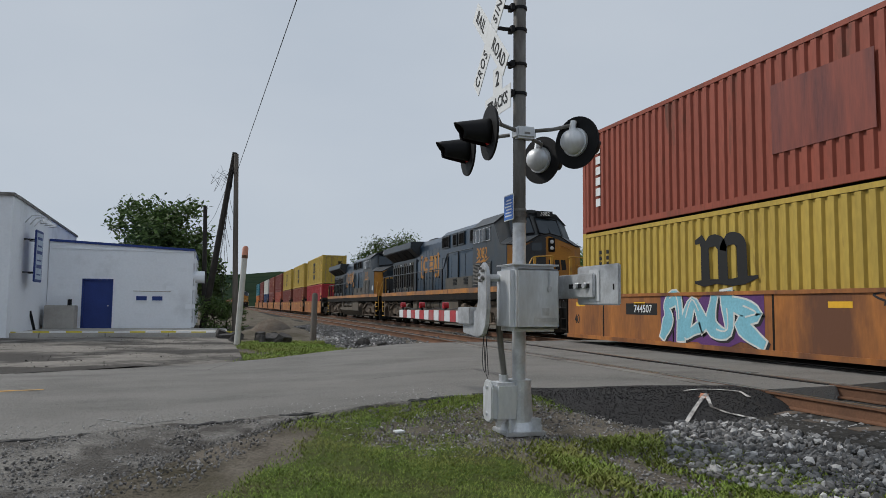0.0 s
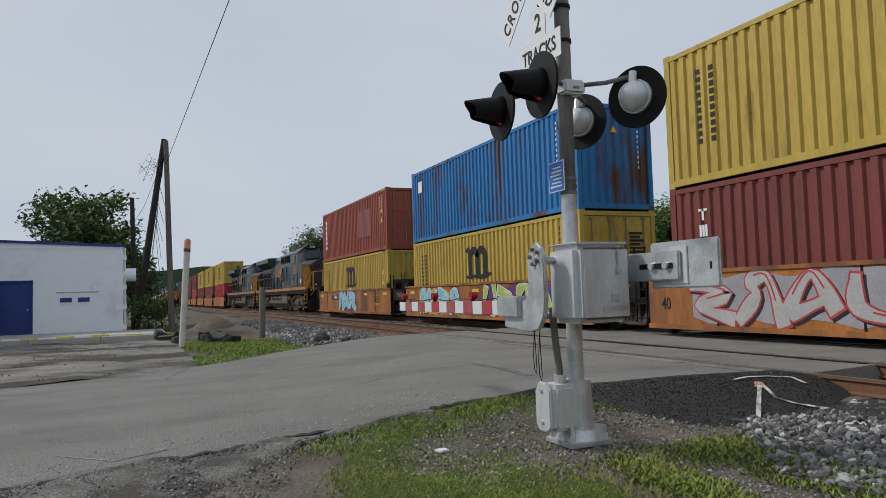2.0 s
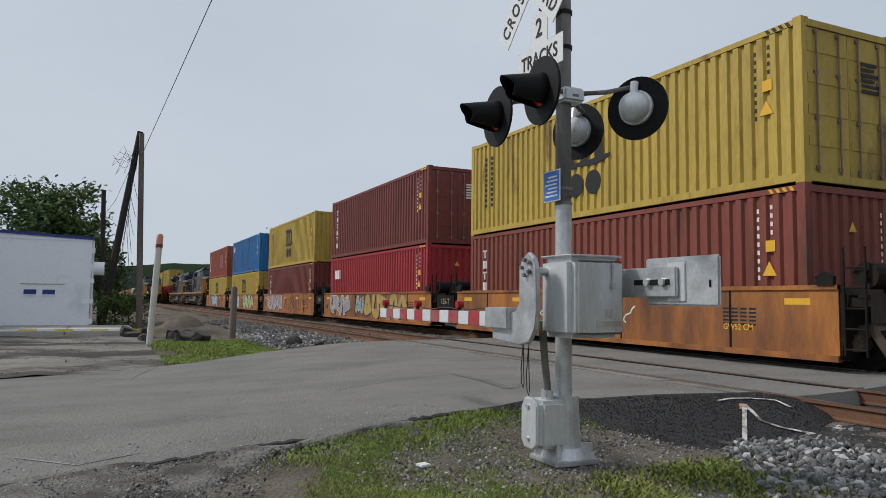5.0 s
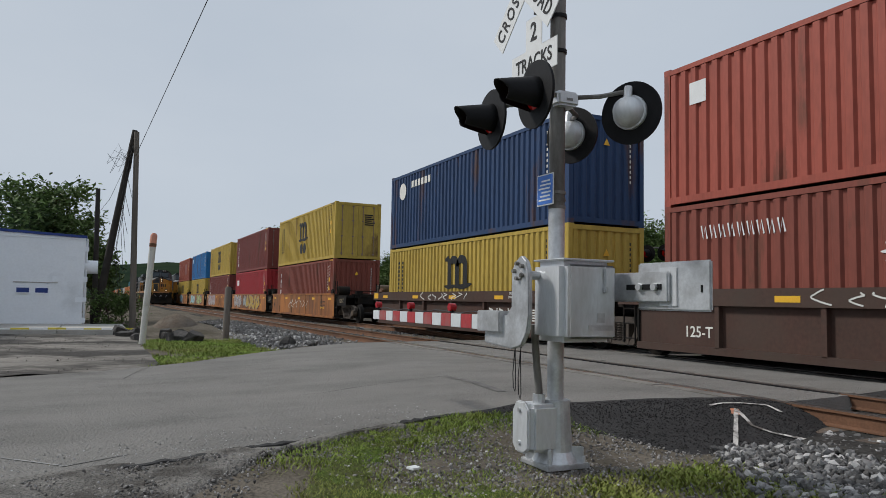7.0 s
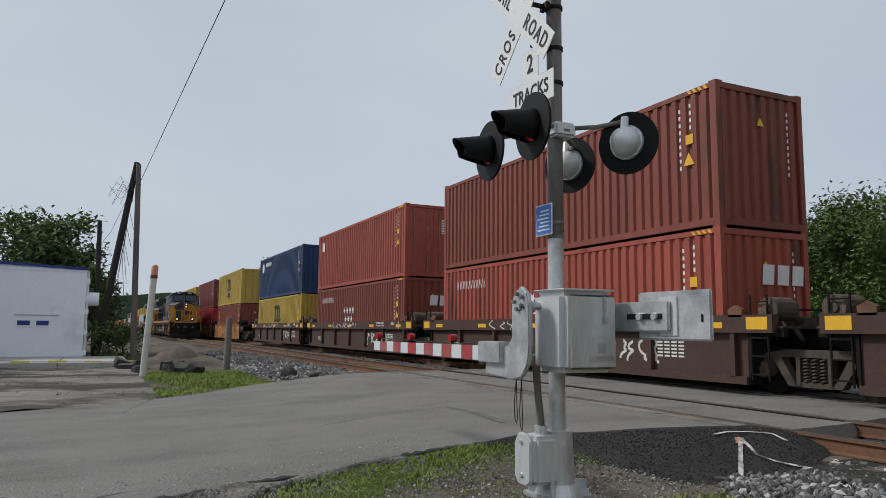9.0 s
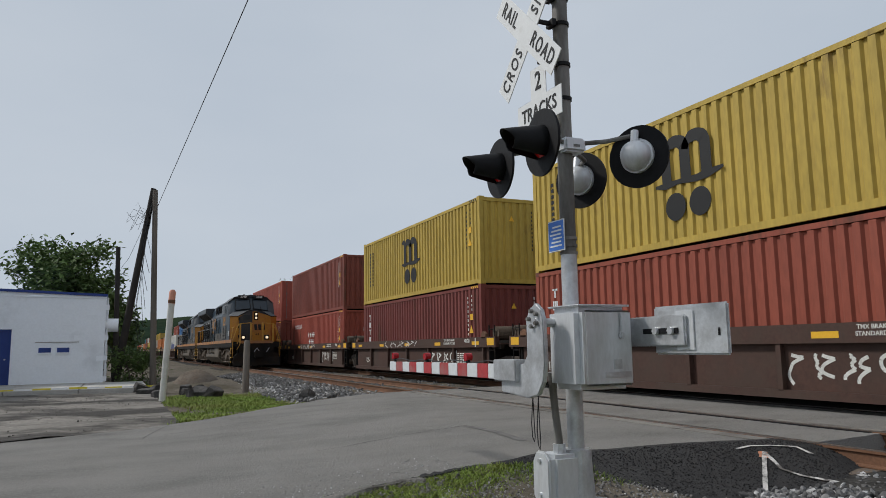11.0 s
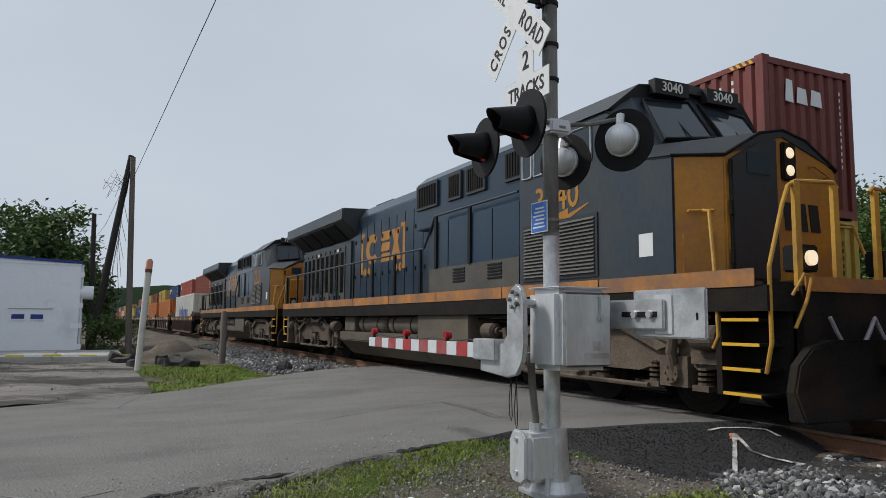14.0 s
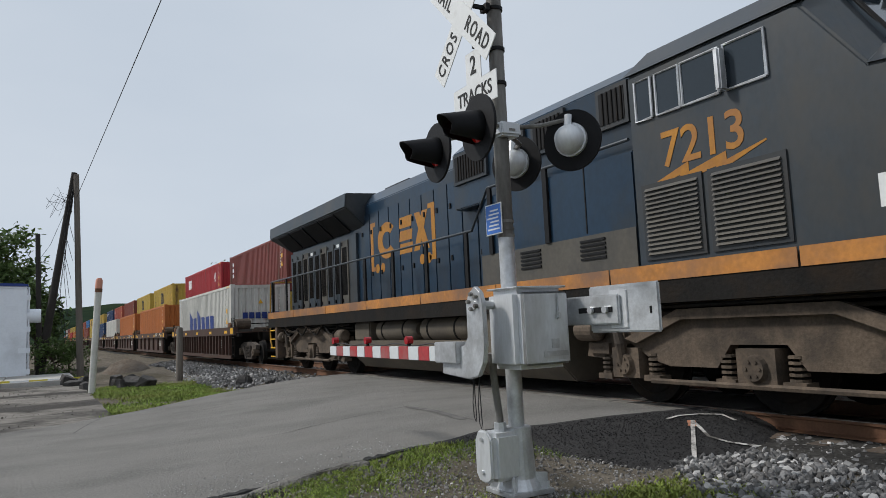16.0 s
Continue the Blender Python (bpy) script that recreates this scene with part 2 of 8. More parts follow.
LEAF_BRIGHT = material("bright_shrub_leaves", (0.13, 0.22, 0.045), 0.6, 0, 0.4, 0.8, 6, 0, (0.06, 0.11, 0.025), 0.45, 0.15, each=0.2, island=0.5, gloss=0.2)
BARK = material("bark", (0.07, 0.055, 0.042), 0.9, 0, 0.3, 5, 30, 0.5)
GRASS = material("lawn_grass", (0.17, 0.25, 0.043), 0.7, 0, 0.4, 0.7, 8, 0, (0.21, 0.21, 0.06), 0.46, 0.14, island=0.45, gloss=0.15)
DRY_GRASS = material("dry_weed_stems", (0.17, 0.145, 0.075), 0.8, 0, 0.3, 3, 20, 0, island=0.4, gloss=0.1)
FOREST = material("distant_wooded_slope", (0.016, 0.027, 0.018), 0.9, 0, 0.5, 0.02, 0.12, 0, (0.026, 0.038, 0.022), 0.5, 0.1, gloss=0.0)
WIRE = material("black_cable", (0.015, 0.015, 0.016), 0.6, 0, 0.1, 3, 30, 0)
TAN_TANK = material("dusty_fuel_tank", (0.115, 0.095, 0.07), 0.7, 0, 0.2, 1.5, 16, 0.1, (0.07, 0.06, 0.05), 0.42, 0.15)
SPRAY_BLUE = material("pale_blue_spray_paint", (0.20, 0.46, 0.55), 0.5, 0, 0.2, 2, 20, 0)
SPRAY_PURPLE = material("purple_spray_paint", (0.11, 0.04, 0.15), 0.5, 0, 0.2, 2, 20, 0)
SPRAY_WHITE = material("white_spray_paint", (0.62, 0.62, 0.58), 0.6, 0, 0.2, 4, 30, 0)
SPRAY_BLACK = material("black_spray_paint", (0.02, 0.018, 0.02), 0.6, 0, 0.2, 4, 30, 0)
SPRAY_GREEN = material("lime_spray_paint", (0.35, 0.45, 0.10), 0.5, 0, 0.2, 2, 20, 0)
SPRAY_RED = material("red_spray_paint", (0.42, 0.05, 0.05), 0.5, 0, 0.2, 2, 20, 0)
SPRAY_GREY = material("silver_grey_spray_paint", (0.30, 0.29, 0.31), 0.5, 0, 0.2, 2, 20, 0)
SPRAY_SILVER = material("silver_spray_paint", (0.40, 0.39, 0.38), 0.5, 0, 0.2, 2, 20, 0)
SPRAY_PALE = material("pale_grey_blue_spray_paint", (0.24, 0.31, 0.33), 0.5, 0, 0.2, 2, 20, 0)
SPRAY_YELLOW = material("yellow_spray_paint", (0.47, 0.31, 0.04), 0.5, 0, 0.2, 2, 20, 0)


# ---- mesh helpers ----
class Shape:
    """Collects faces of simple solids into one mesh."""

    def __init__(self):
        self.v, self.f = [], []

    def add(self, verts, faces):
        k = len(self.v)
        self.v += [tuple(p) for p in verts]
        self.f += [[i + k for i in f] for f in faces]
        return self

    def box(self, x0, x1, y0, y1, z0, z1):
        return self.add([(x, y, z) for z in (z0, z1) for y in (y0, y1) for x in (x0, x1)],
                        [(0, 2, 3, 1), (4, 5, 7, 6), (0, 1, 5, 4), (2, 6, 7, 3), (0, 4, 6, 2), (1, 3, 7, 5)])

    def prism(self, poly, axis, a, b):
        """A polygon of pairs, drawn out along an axis from a to b."""
        def at(p, h):
            return {"x": (h, p[0], p[1]), "y": (p[0], h, p[1]), "z": (p[0], p[1], h)}[axis]
        n = len(poly)
        return self.add([at(p, a) for p in poly] + [at(p, b) for p in poly],
                        [list(range(n))[::-1], list(range(n, 2 * n))] + [(i, (i + 1) % n, n + (i + 1) % n, n + i) for i in range(n)])

    def tube(self, points, r, n=8, ends=True):
        points = [Vector(p) for p in points]
        rings, side = [], None
        for i, p in enumerate(points):
            d = (points[min(i + 1, len(points) - 1)] - points[max(i - 1, 0)]).normalized()
            side = (side - d * side.dot(d)) if side else d.orthogonal()
            side.normalize()
            up = d.cross(side)
            rr = r[i] if isinstance(r, (list, tuple)) else r
            rings.append([p + (side * math.cos(2 * math.pi * k / n) + up * math.sin(2 * math.pi * k / n)) * rr for k in range(n)])
        faces = [(j * n + k, j * n + (k + 1) % n, (j + 1) * n + (k + 1) % n, (j + 1) * n + k) for j in range(len(rings) - 1) for k in range(n)]
        if ends:
            faces += [list(range(n))[::-1], [(len(rings) - 1) * n + k for k in range(n)]]
        return self.add([q for ring in rings for q in ring], faces)

    def loft(self, sections):
        """Closed sections with equal counts, joined in a row and capped."""
        n = len(sections[0])
        faces = [(j * n + k, j * n + (k + 1) % n, (j + 1) * n + (k + 1) % n, (j + 1) * n + k) for j in range(len(sections) - 1) for k in range(n)]
        faces += [list(range(n))[::-1], [(len(sections) - 1) * n + k for k in range(n)]]
        return self.add([p for s in sections for p in s], faces)

    def mesh(self, name, mat, bevel=0.0, smooth=False):
        me = bpy.data.meshes.new(name)
        me.from_pydata(self.v, [], self.f)
        bm = bmesh.new()
        bm.from_mesh(me)
        bmesh.ops.recalc_face_normals(bm, faces=bm.faces)
        if bevel:
            bmesh.ops.bevel(bm, geom=[e for e in bm.edges if len(e.link_faces) == 2 and e.calc_face_angle() > 0.6],
                            offset=bevel, segments=2, affect="EDGES", clamp_overlap=True)
        if smooth:
            for f in bm.faces:
                f.smooth = True
            for e in bm.edges:
                if len(e.link_faces) == 2 and e.calc_face_angle() > 0.7:
                    e.smooth = False
        bm.to_mesh(me)
        bm.free()
        me.materials.append(mat)
        return me


def part(name, shape, mat, parent, label="", bevel=0.0, smooth=False):
    """One mesh object under a thing or a part. shape may be a mesh that is shared."""
    me = shape if isinstance(shape, bpy.types.Mesh) else shape.mesh(name, mat, bevel, smooth)
    ob = new(name, me)
    ob.parent = parent
    if me.materials[0] != mat:
        ob.material_slots[0].link = "OBJECT"
        ob.material_slots[0].material = mat
    return tagged(ob, label) if label else ob


def thing(name, label, category, m=None, group="", kind=""):
    ob = new(name)
    ob.empty_display_size = 0.2
    if m is not None:
        ob.matrix_basis = m
    return tagged(ob, label, category, group, kind)


def solid(name, shape, mat, label, category="", kind="", bevel=0.0, smooth=False, m=None, group=""):
    ob = new(name, shape.mesh(name, mat, bevel, smooth))
    if m is not None:
        ob.matrix_basis = m
    return tagged(ob, label, category, group, kind)


def lettering(name, words, size, mat, parent, m, depth=0.003, squeeze=1.0, spacing=1.0):
    """Words in the built-in font as a thin mesh, centred on m, read along m's x axis with m's z towards the reader."""
    cu = bpy.data.curves.new(name, "FONT")
    cu.body, cu.size, cu.extrude, cu.align_x, cu.align_y, cu.offset = words, size, depth, "CENTER", "CENTER", size * 0.012
    cu.resolution_u, cu.space_character = 3, spacing
    tmp = bpy.data.objects.new(name, cu)
    scene.collection.objects.link(tmp)
    me = bpy.data.meshes.new_from_object(tmp)
    bpy.data.objects.remove(tmp)
    for v in me.vertices:
        v.co.x *= squeeze
    me.materials.clear()
    me.materials.append(mat)
    ob = new(name, me)
    ob.parent = parent
    ob.matrix_basis = m
    return ob


def spline(points, n=5):
    """Points along a smooth curve through the given pairs."""
    out, q = [], [points[0]] + list(points) + [points[-1]]
    for i in range(1, len(q) - 2):
        for k in range(n):
            t = k / n
            out.append(tuple(0.5 * (2 * q[i][c] + (q[i + 1][c] - q[i - 1][c]) * t + (2 * q[i - 1][c] - 5 * q[i][c] + 4 * q[i + 1][c] - q[i + 2][c]) * t * t
                                    + (3 * q[i][c] - q[i - 1][c] - 3 * q[i + 1][c] + q[i + 2][c]) * t ** 3) for c in (0, 1)))
    return out + [points[-1]]


def ribbon(shape, points, r, x0, x1, lift=0.0, ends=0.0):
    """A flat band of half-width r (a number or a list) along pairs (y, z), from x0 out to x1; each length stands a hair prouder by lift."""
    left, right, n = [], [], len(points)
    for i, (a, b) in enumerate(points):
        (a0, b0), (a1, b1) = points[max(i - 1, 0)], points[min(i + 1, n - 1)]
        d = math.hypot(a1 - a0, b1 - b0) or 1
        u, v = (a1 - a0) / d, (b1 - b0) / d
        rr = r[i] if isinstance(r, (list, tuple)) else r
        e = (-ends if i == 0 else ends if i == n - 1 else 0) * rr
        left.append((a - v * rr + u * e, b + u * rr + v * e))
        right.append((a + v * rr + u * e, b - u * rr + v * e))
    for i in range(n - 1):
        shape.prism([left[i], left[i + 1], right[i + 1], right[i]], "x", x0, x1 - lift * (i % 7))
    return shape


def arc(yc, zc, ry, rz, a0, a1, n=12):
    return [(yc + ry * math.cos(radians(a0 + (a1 - a0) * k / n)), zc + rz * math.sin(radians(a0 + (a1 - a0) * k / n))) for k in range(n + 1)]


WEST = Matrix(((0, 0, -1, 0), (-1, 0, 0, 0), (0, 1, 0, 0), (0, 0, 0, 1)))    # reads towards -y, faces -x
SOUTH = Matrix(((1, 0, 0, 0), (0, 0, -1, 0), (0, 1, 0, 0), (0, 0, 0, 1)))    # reads towards +x, faces -y


def west(x, y, z):
    return Matrix.Translation((x, y, z)) @ WEST


def south(x, y, z):
    return Matrix.Translation((x, y, z)) @ SOUTH


# ---- ground ----
TRACK_B, TRACK_A, RAIL_Z = 8.15, 12.12, 0.13


def step(a, b, x):
    t = min(1.0, max(0.0, (x - a) / (b - a)))
    return t * t * (3 - 2 * t)


def near_edge(x):
    """The road's edge towards the viewer."""
    xs = [-60, -8, -3, -1, 0.3, 1.2, 2.3, 3.75, 4.6, 5.3, 7.2, 8.5, 14.5, 60]
    ys = [-6, 3.9, 5.4, 5.85, 6.25, 6.6, 6.85, 7.25, 6.95, 6.55, 6.2, 6.3, 7.5, 24]
    return float(np.interp(x, xs, ys))


def far_edge(x):
    xs = [-60, -8, -3, -1.5, 1, 3.8, 5.2, 6.75, 14.5, 60]
    ys = [2, 10.4, 12.4, 13.2, 14.4, 16.6, 17.4, 18.0, 19.5, 36]
    return float(np.interp(x, xs, ys))


def road_z(x):
    return -0.10 + 0.208 * step(0.5, 6.6, x) - 0.5 * step(14.5, 24, x)


def road_surface(x, y):
    """Height of the road, with its crown."""
    a, b = near_edge(x), far_edge(x)
    k = min(1.0, max(0.0, (y - a) / (b - a)))
    return road_z(x) + 0.05 * (1 - (2 * k - 1) ** 2) * step(7, 3, x) + 0.012 * noise.noise((x * 0.6, y * 0.6, 9))


def ground_z(x, y):
    """Height of the open ground."""
    base = -0.16 + 0.06 * noise.noise((x * 0.25, y * 0.25, 0.0))
    d, e = near_edge(x) - y, y - far_edge(x)
    if x < 5.2 and 0 < e < 2:
        base += (road_z(x) - 0.03 - base) * step(1.2, 0.0, e)
    if d > 0:
        base += (road_z(x) - 0.025 - base) * step(1.7, 0.0, d) * step(5.6, 4.2, x)
        base = base - 0.02 * step(0.2, 1.6, d) - 0.15 * step(0.5, 5.5, d) + 0.045 * math.exp(-((x - 3.7) ** 2 + (y - 5.4) ** 2) / 2.5)
    base += 0.10 * step(3.8, 6.2, x) * step(17, 14, x)
    base += 0.45 * math.exp(-(((x - 3.2) / 1.3) ** 2 + ((y - 29.0) / 1.5) ** 2))
    return base + 0.03 * noise.noise((x * 1.7, y * 1.7, 3.0))


def axis_lines(fine0, fine1, step_fine, limits):
    lines = list(np.arange(fine0, fine1 + 1e-6, step_fine))
    d, lo, hi = step_fine, fine0, fine1
    while lo > limits[0] or hi < limits[1]:
        d *= 1.35
        lo, hi = lo - d, hi + d
        lines = [lo] + lines + [hi]
    return lines


def in_road(x, y):
    return near_edge(x) + 0.12 < y < far_edge(x) - 0.12


def ground_sheet():
    xs, ys = axis_lines(-9, 9, 0.3, (-1500, 1500)), axis_lines(-4, 30, 0.3, (-1200, 1800))
    verts = []
    for y in ys:
        for x in xs:
            z = ground_z(x, y) if abs(x) < 200 and abs(y) < 300 else -0.3
            if in_road(x, y):
                z = min(z, road_z(x)) - 0.25
            verts.append((x, y, z))
    n = len(xs)
    faces = [(j * n + i, j * n + i + 1, (j + 1) * n + i + 1, (j + 1) * n + i) for j in range(len(ys) - 1) for i in range(n - 1)]
    s = Shape()
    s.v, s.f = verts, faces
    return solid("ground", s, DIRT, "dirt ground with sparse weeds beside the road", kind="structure", smooth=True)


ground_sheet()


def road():
    s, s2 = Shape(), Shape()
    xs = list(np.concatenate([np.arange(-60, -8, 3.0), np.arange(-8, 9, 0.25), np.arange(9, 61, 2.0)]))
    rows = 14
    for x in xs:
        a, b = near_edge(x) + 0.05 * noise.noise((x * 2.3, 0, 0)), far_edge(x) + 0.07 * noise.noise((x * 1.9, 5, 0))
        for k in range(rows + 1):
            y = a + (b - a) * k / rows
            s.v.append((x, y, road_surface(x, y)))
        s.v.append((x, a - 0.12, road_z(x) - 0.35))
        s.v.append((x, b + 0.12, road_z(x) - 0.35))
    w = rows + 3
    for i in range(len(xs) - 1):
        for k in range(rows):
            s.f.append((i * w + k, (i + 1) * w + k, (i + 1) * w + k + 1, i * w + k + 1))
        s.f.append((i * w + rows + 1, (i + 1) * w + rows + 1, (i + 1) * w, i * w))
        s.f.append((i * w + rows, (i + 1) * w + rows, (i + 1) * w + rows + 2, i * w + rows + 2))
    solid("road", s, ASPHALT, "worn grey asphalt road crossing two railway tracks", kind="structure", smooth=True)


road()


def track(xc, name):
    """Two rails on ties in a ballast bed."""
    bed = Shape()
    bed.prism([(xc - 2.0, -0.55), (xc + 2.0, -0.55), (xc + 1.75, -0.06), (xc - 1.75, -0.06)], "y", -60, near_edge(xc) - 0.1)
    bed.prism([(xc - 2.6, -0.6), (xc + 2.2, -0.6), (xc + 1.75, -0.06), (xc - 1.75, -0.06)], "y", far_edge(xc) + 0.1, 900)
    solid("track_bed", bed, BALLAST_BED, "grey crushed stone track bed", kind="structure")
    for side in (-0.753, 0.753):
        x = xc + side
        web = Shape()
        web.prism([(x - 0.07, -0.05), (x + 0.07, -0.05), (x + 0.07, -0.035), (x + 0.012, -0.02), (x + 0.012, 0.085), (x + 0.036, 0.095),
                   (x + 0.036, 0.122), (x - 0.036, 0.122), (x - 0.036, 0.095), (x - 0.012, 0.085), (x - 0.012, -0.02), (x - 0.07, -0.035)], "y", -60, 900)
        rail = thing("rail", "rusty steel rail with a worn bright head", "rail", group="rails of " + name)
        part("web", web, RAIL, rail)
        part("rail_head", Shape().box(x - 0.03, x + 0.03, -60, 900, 0.122, RAIL_Z), RAIL_TOP, rail, "bright worn running surface")


track(TRACK_B, "the near track")
track(TRACK_A, "the far track")

# ---- containers ----
BOX_W, BOX_H, BOX_L = 2.438, 2.896, 12.19


def corrugated(length, height, pitch=0.278, deep=0.048):
    """A folded steel sheet: runs along y from 0, stands on z = 0, its outer folds at x = 0 and the inner at x = deep."""
    s = Shape()
    count = max(3, round(length / pitch))
    p = length / count
    line = []
    for i in range(count):
        y = i * p
        line += [(deep, y), (deep, y + p * 0.24), (0, y + p * 0.40), (0, y + p * 0.86)]
    line.append((deep, length))
    for x, y in line:
        s.v += [(x, y, 0), (x, y, height)]
    s.f = [(2 * i, 2 * i + 2, 2 * i + 3, 2 * i + 1) for i in range(len(line) - 1)]
    return s


SHARED = {}


def shared(key, build):
    if key not in SHARED:
        SHARED[key] = build()
    return SHARED[key]


def container_meshes(length):
    hw, hl = BOX_W / 2, length / 2
    side = corrugated(length - 0.30, BOX_H - 0.30)
    end = corrugated(BOX_W - 0.26, BOX_H - 0.30)
    frame_s, roof, floor_s = Shape(), Shape(), Shape()
    for sx in (-1, 1):
        for y in (-hl, hl - 0.16):
            x0 = -hw if sx < 0 else hw - 0.13
            frame_s.box(x0, x0 + 0.13, y, y + 0.16, 0.12, BOX_H - 0.12)
        x0 = -hw if sx < 0 else hw - 0.07
        frame_s.box(x0, x0 + 0.07, -hl + 0.16, hl - 0.16, 0.03, 0.17)
        frame_s.box(x0, x0 + 0.07, -hl + 0.16, hl - 0.16, BOX_H - 0.13, BOX_H - 0.03)
    for y in (-hl, hl - 0.08):
        frame_s.box(-hw + 0.13, hw - 0.13, y, y + 0.08, 0.03, 0.17)
        frame_s.box(-hw + 0.13, hw - 0.13, y, y + 0.08, BOX_H - 0.15, BOX_H - 0.03)
    roof.box(-hw + 0.07, hw - 0.07, -hl + 0.08, hl - 0.08, BOX_H - 0.07, BOX_H - 0.035)
    floor_s.box(-hw + 0.07, hw - 0.07, -hl + 0.08, hl - 0.08, 0.05, 0.15)
    cast = Shape().box(-0.09, 0.09, -0.089, 0.089, -0.06, 0.06)
    door = Shape().box(-0.545, 0.545, -0.02, 0.02, 0, BOX_H - 0.32)
    for z in (0.5, 1.05, 1.6, 2.15):
        door.box(-0.5, 0.5, -0.032, -0.02, z, z + 0.16)
    bar = Shape().tube([(0, 0, 0.02), (0, 0, BOX_H - 0.34)], 0.017, 6)
    for z in (0.08, 0.95, 1.75, BOX_H - 0.42):
        bar.box(-0.05, 0.05, 0.0, 0.03, z, z + 0.07)
    return {k: v.mesh(k, STEEL_DARK) for k, v in dict(side=side, end=end, frame=frame_s, roof=roof, floor=floor_s, cast=cast, door=door, bar=bar).items()}


def container(label, paint, marks="", doors=False, length=BOX_L, marks_mat=None, group="stacked containers"):
    me = shared(("box", length), lambda: container_meshes(length))
    hw, hl = BOX_W / 2, length / 2
    box = thing("shipping_container", label, "container", group=group)
    part("frame", me["frame"], paint, box)
    part("roof", me["roof"], paint, box)
    part("underframe", me["floor"], STEEL_DARK, box)
    a = part("side_panel", me["side"], paint, box)
    a.matrix_basis = pose(-hw + 0.008, -hl + 0.15, 0.16)
    b = part("side_panel", me["side"], paint, box)
    b.matrix_basis = pose(hw - 0.008, hl - 0.15, 0.16, 0, 0, 180)
    c = part("end_panel", me["end"], paint, box)
    c.matrix_basis = pose(-hw + 0.13, hl - 0.02, 0.16, 0, 0, -90)
    if doors:
        for x in (-0.55, 0.55):
            d = part("door", me["door"], paint, box)
            d.matrix_basis = pose(x, -hl + 0.05, 0.16)
            for dx in (-0.3, 0.28):
                k = part("lock_bar", me["bar"], LOCK_STEEL, d, "steel door lock bar")
                k.matrix_basis = pose(dx, -0.055, 0)
    else:
        d = part("end_panel", me["end"], paint, box)
        d.matrix_basis = pose(hw - 0.13, -hl + 0.02, 0.16, 0, 0, 90)
    for x in (-1, 1):
        for y in (-1, 1):
            for z in (0.06, BOX_H - 0.06):
                k = part("corner_casting", me["cast"], paint, box)
                k.location = (x * (hw - 0.088), y * (hl - 0.088), z)
    x = -hw - 0.004
    small = marks_mat or WHITE_INK
    rnd = random.Random(label + marks)

    def bars(name, shape, mat):
        tagged(part(name, shape, mat, box), kind="stuff")

    # small code markings near the end, as plain bars
    code = Shape()
    for i in range(9):
        z = 2.45 - i * 0.15
        code.box(x, x + 0.004, -hl + 0.95, -hl + 1.0, z, z + 0.08)
    for i in range(4):
        z = 2.5 - i * 0.15
        code.box(x, x + 0.004, -hl + 0.66, -hl + 0.71, z, z + 0.08)
    bars("code_marking", code, small)
    tri = Shape().prism([(-hl + 0.6, 1.32), (-hl + 0.9, 1.32), (-hl + 0.75, 1.58)], "x", x, x + 0.004)
    tri.box(x, x + 0.004, -hl + 0.62, -hl + 0.82, 1.75, 1.95)
    bars("warning_sticker", tri, YELLOW_INK)
    if not doors and marks == "end_shapes":
        y = -hl
        endc = Shape()
        for i in range(12):
            endc.box(hw - 0.38, hw - 0.35, y, y + 0.004, 2.4 - i * 0.13, 2.47 - i * 0.13)
        bars("end_marking", endc, small)
    elif not doors:
        y = -hl - 0.0
        endc = Shape()
        for i in range(10):
            endc.box(hw - 0.48, hw - 0.44, y, y + 0.004, 2.4 - i * 0.14, 2.48 - i * 0.14)
        bars("end_marking", endc, small)
        bars("end_sticker", Shape().prism([(-0.12, 2.1), (0.08, 2.1), (-0.02, 2.28)], "y", y, y + 0.004), YELLOW_INK)
    else:
        y = -hl + 0.004
        endc = Shape()
        for i in range(6):
            endc.box(0.35, 0.35 + rnd.uniform(0.35, 0.6), y, y + 0.005, 2.25 - i * 0.1, 2.31 - i * 0.1)
        bars("door_marking", endc, small)
    if marks == "m_logo":            # a heavy black emblem with stems over a pair of rounds
        logo = Shape()
        ribbon(logo, [(0.98, 2.24), (0.78, 2.3), (0.66, 2.12), (0.64, 1.40)], [0.05, 0.10, 0.13, 0.14], x + 0.004, x)
        for c in (0.36, -0.22):
            ribbon(logo, arc(c, 1.98, 0.29, 0.26, 5, 160, 10) + [(c - 0.29, 1.40)], [0.10] * 4 + [0.13] * 4 + [0.145] * 4, x + 0.004, x - 0.0005)
        ribbon(logo, [(1.0, 1.36), (0.7, 1.33), (0.3, 1.36), (-0.2, 1.33), (-0.55, 1.36), (-0.95, 1.42)], [0.03, 0.075, 0.05, 0.075, 0.085, 0.03], x + 0.004, x - 0.001)
        for c in (0.42, -0.28):
            logo.prism(arc(c, 0.84, 0.3, 0.3, 0, 350, 15), "x", x, x + 0.004)
        bars("emblem", logo, INK)
        words = Shape()
        for i in range(10):
            words.box(x, x + 0.004, hl - 1.05, hl - 0.93, 2.25 - i * 0.16, 2.35 - i * 0.16)
            words.box(x, x + 0.004, hl - 1.42, hl - 1.30, 2.25 - i * 0.16, 2.35 - i * 0.16)
        bars("side_marking", words, INK)
    elif marks == "column":          # a column of tall white blocks at the far end
        col = Shape()
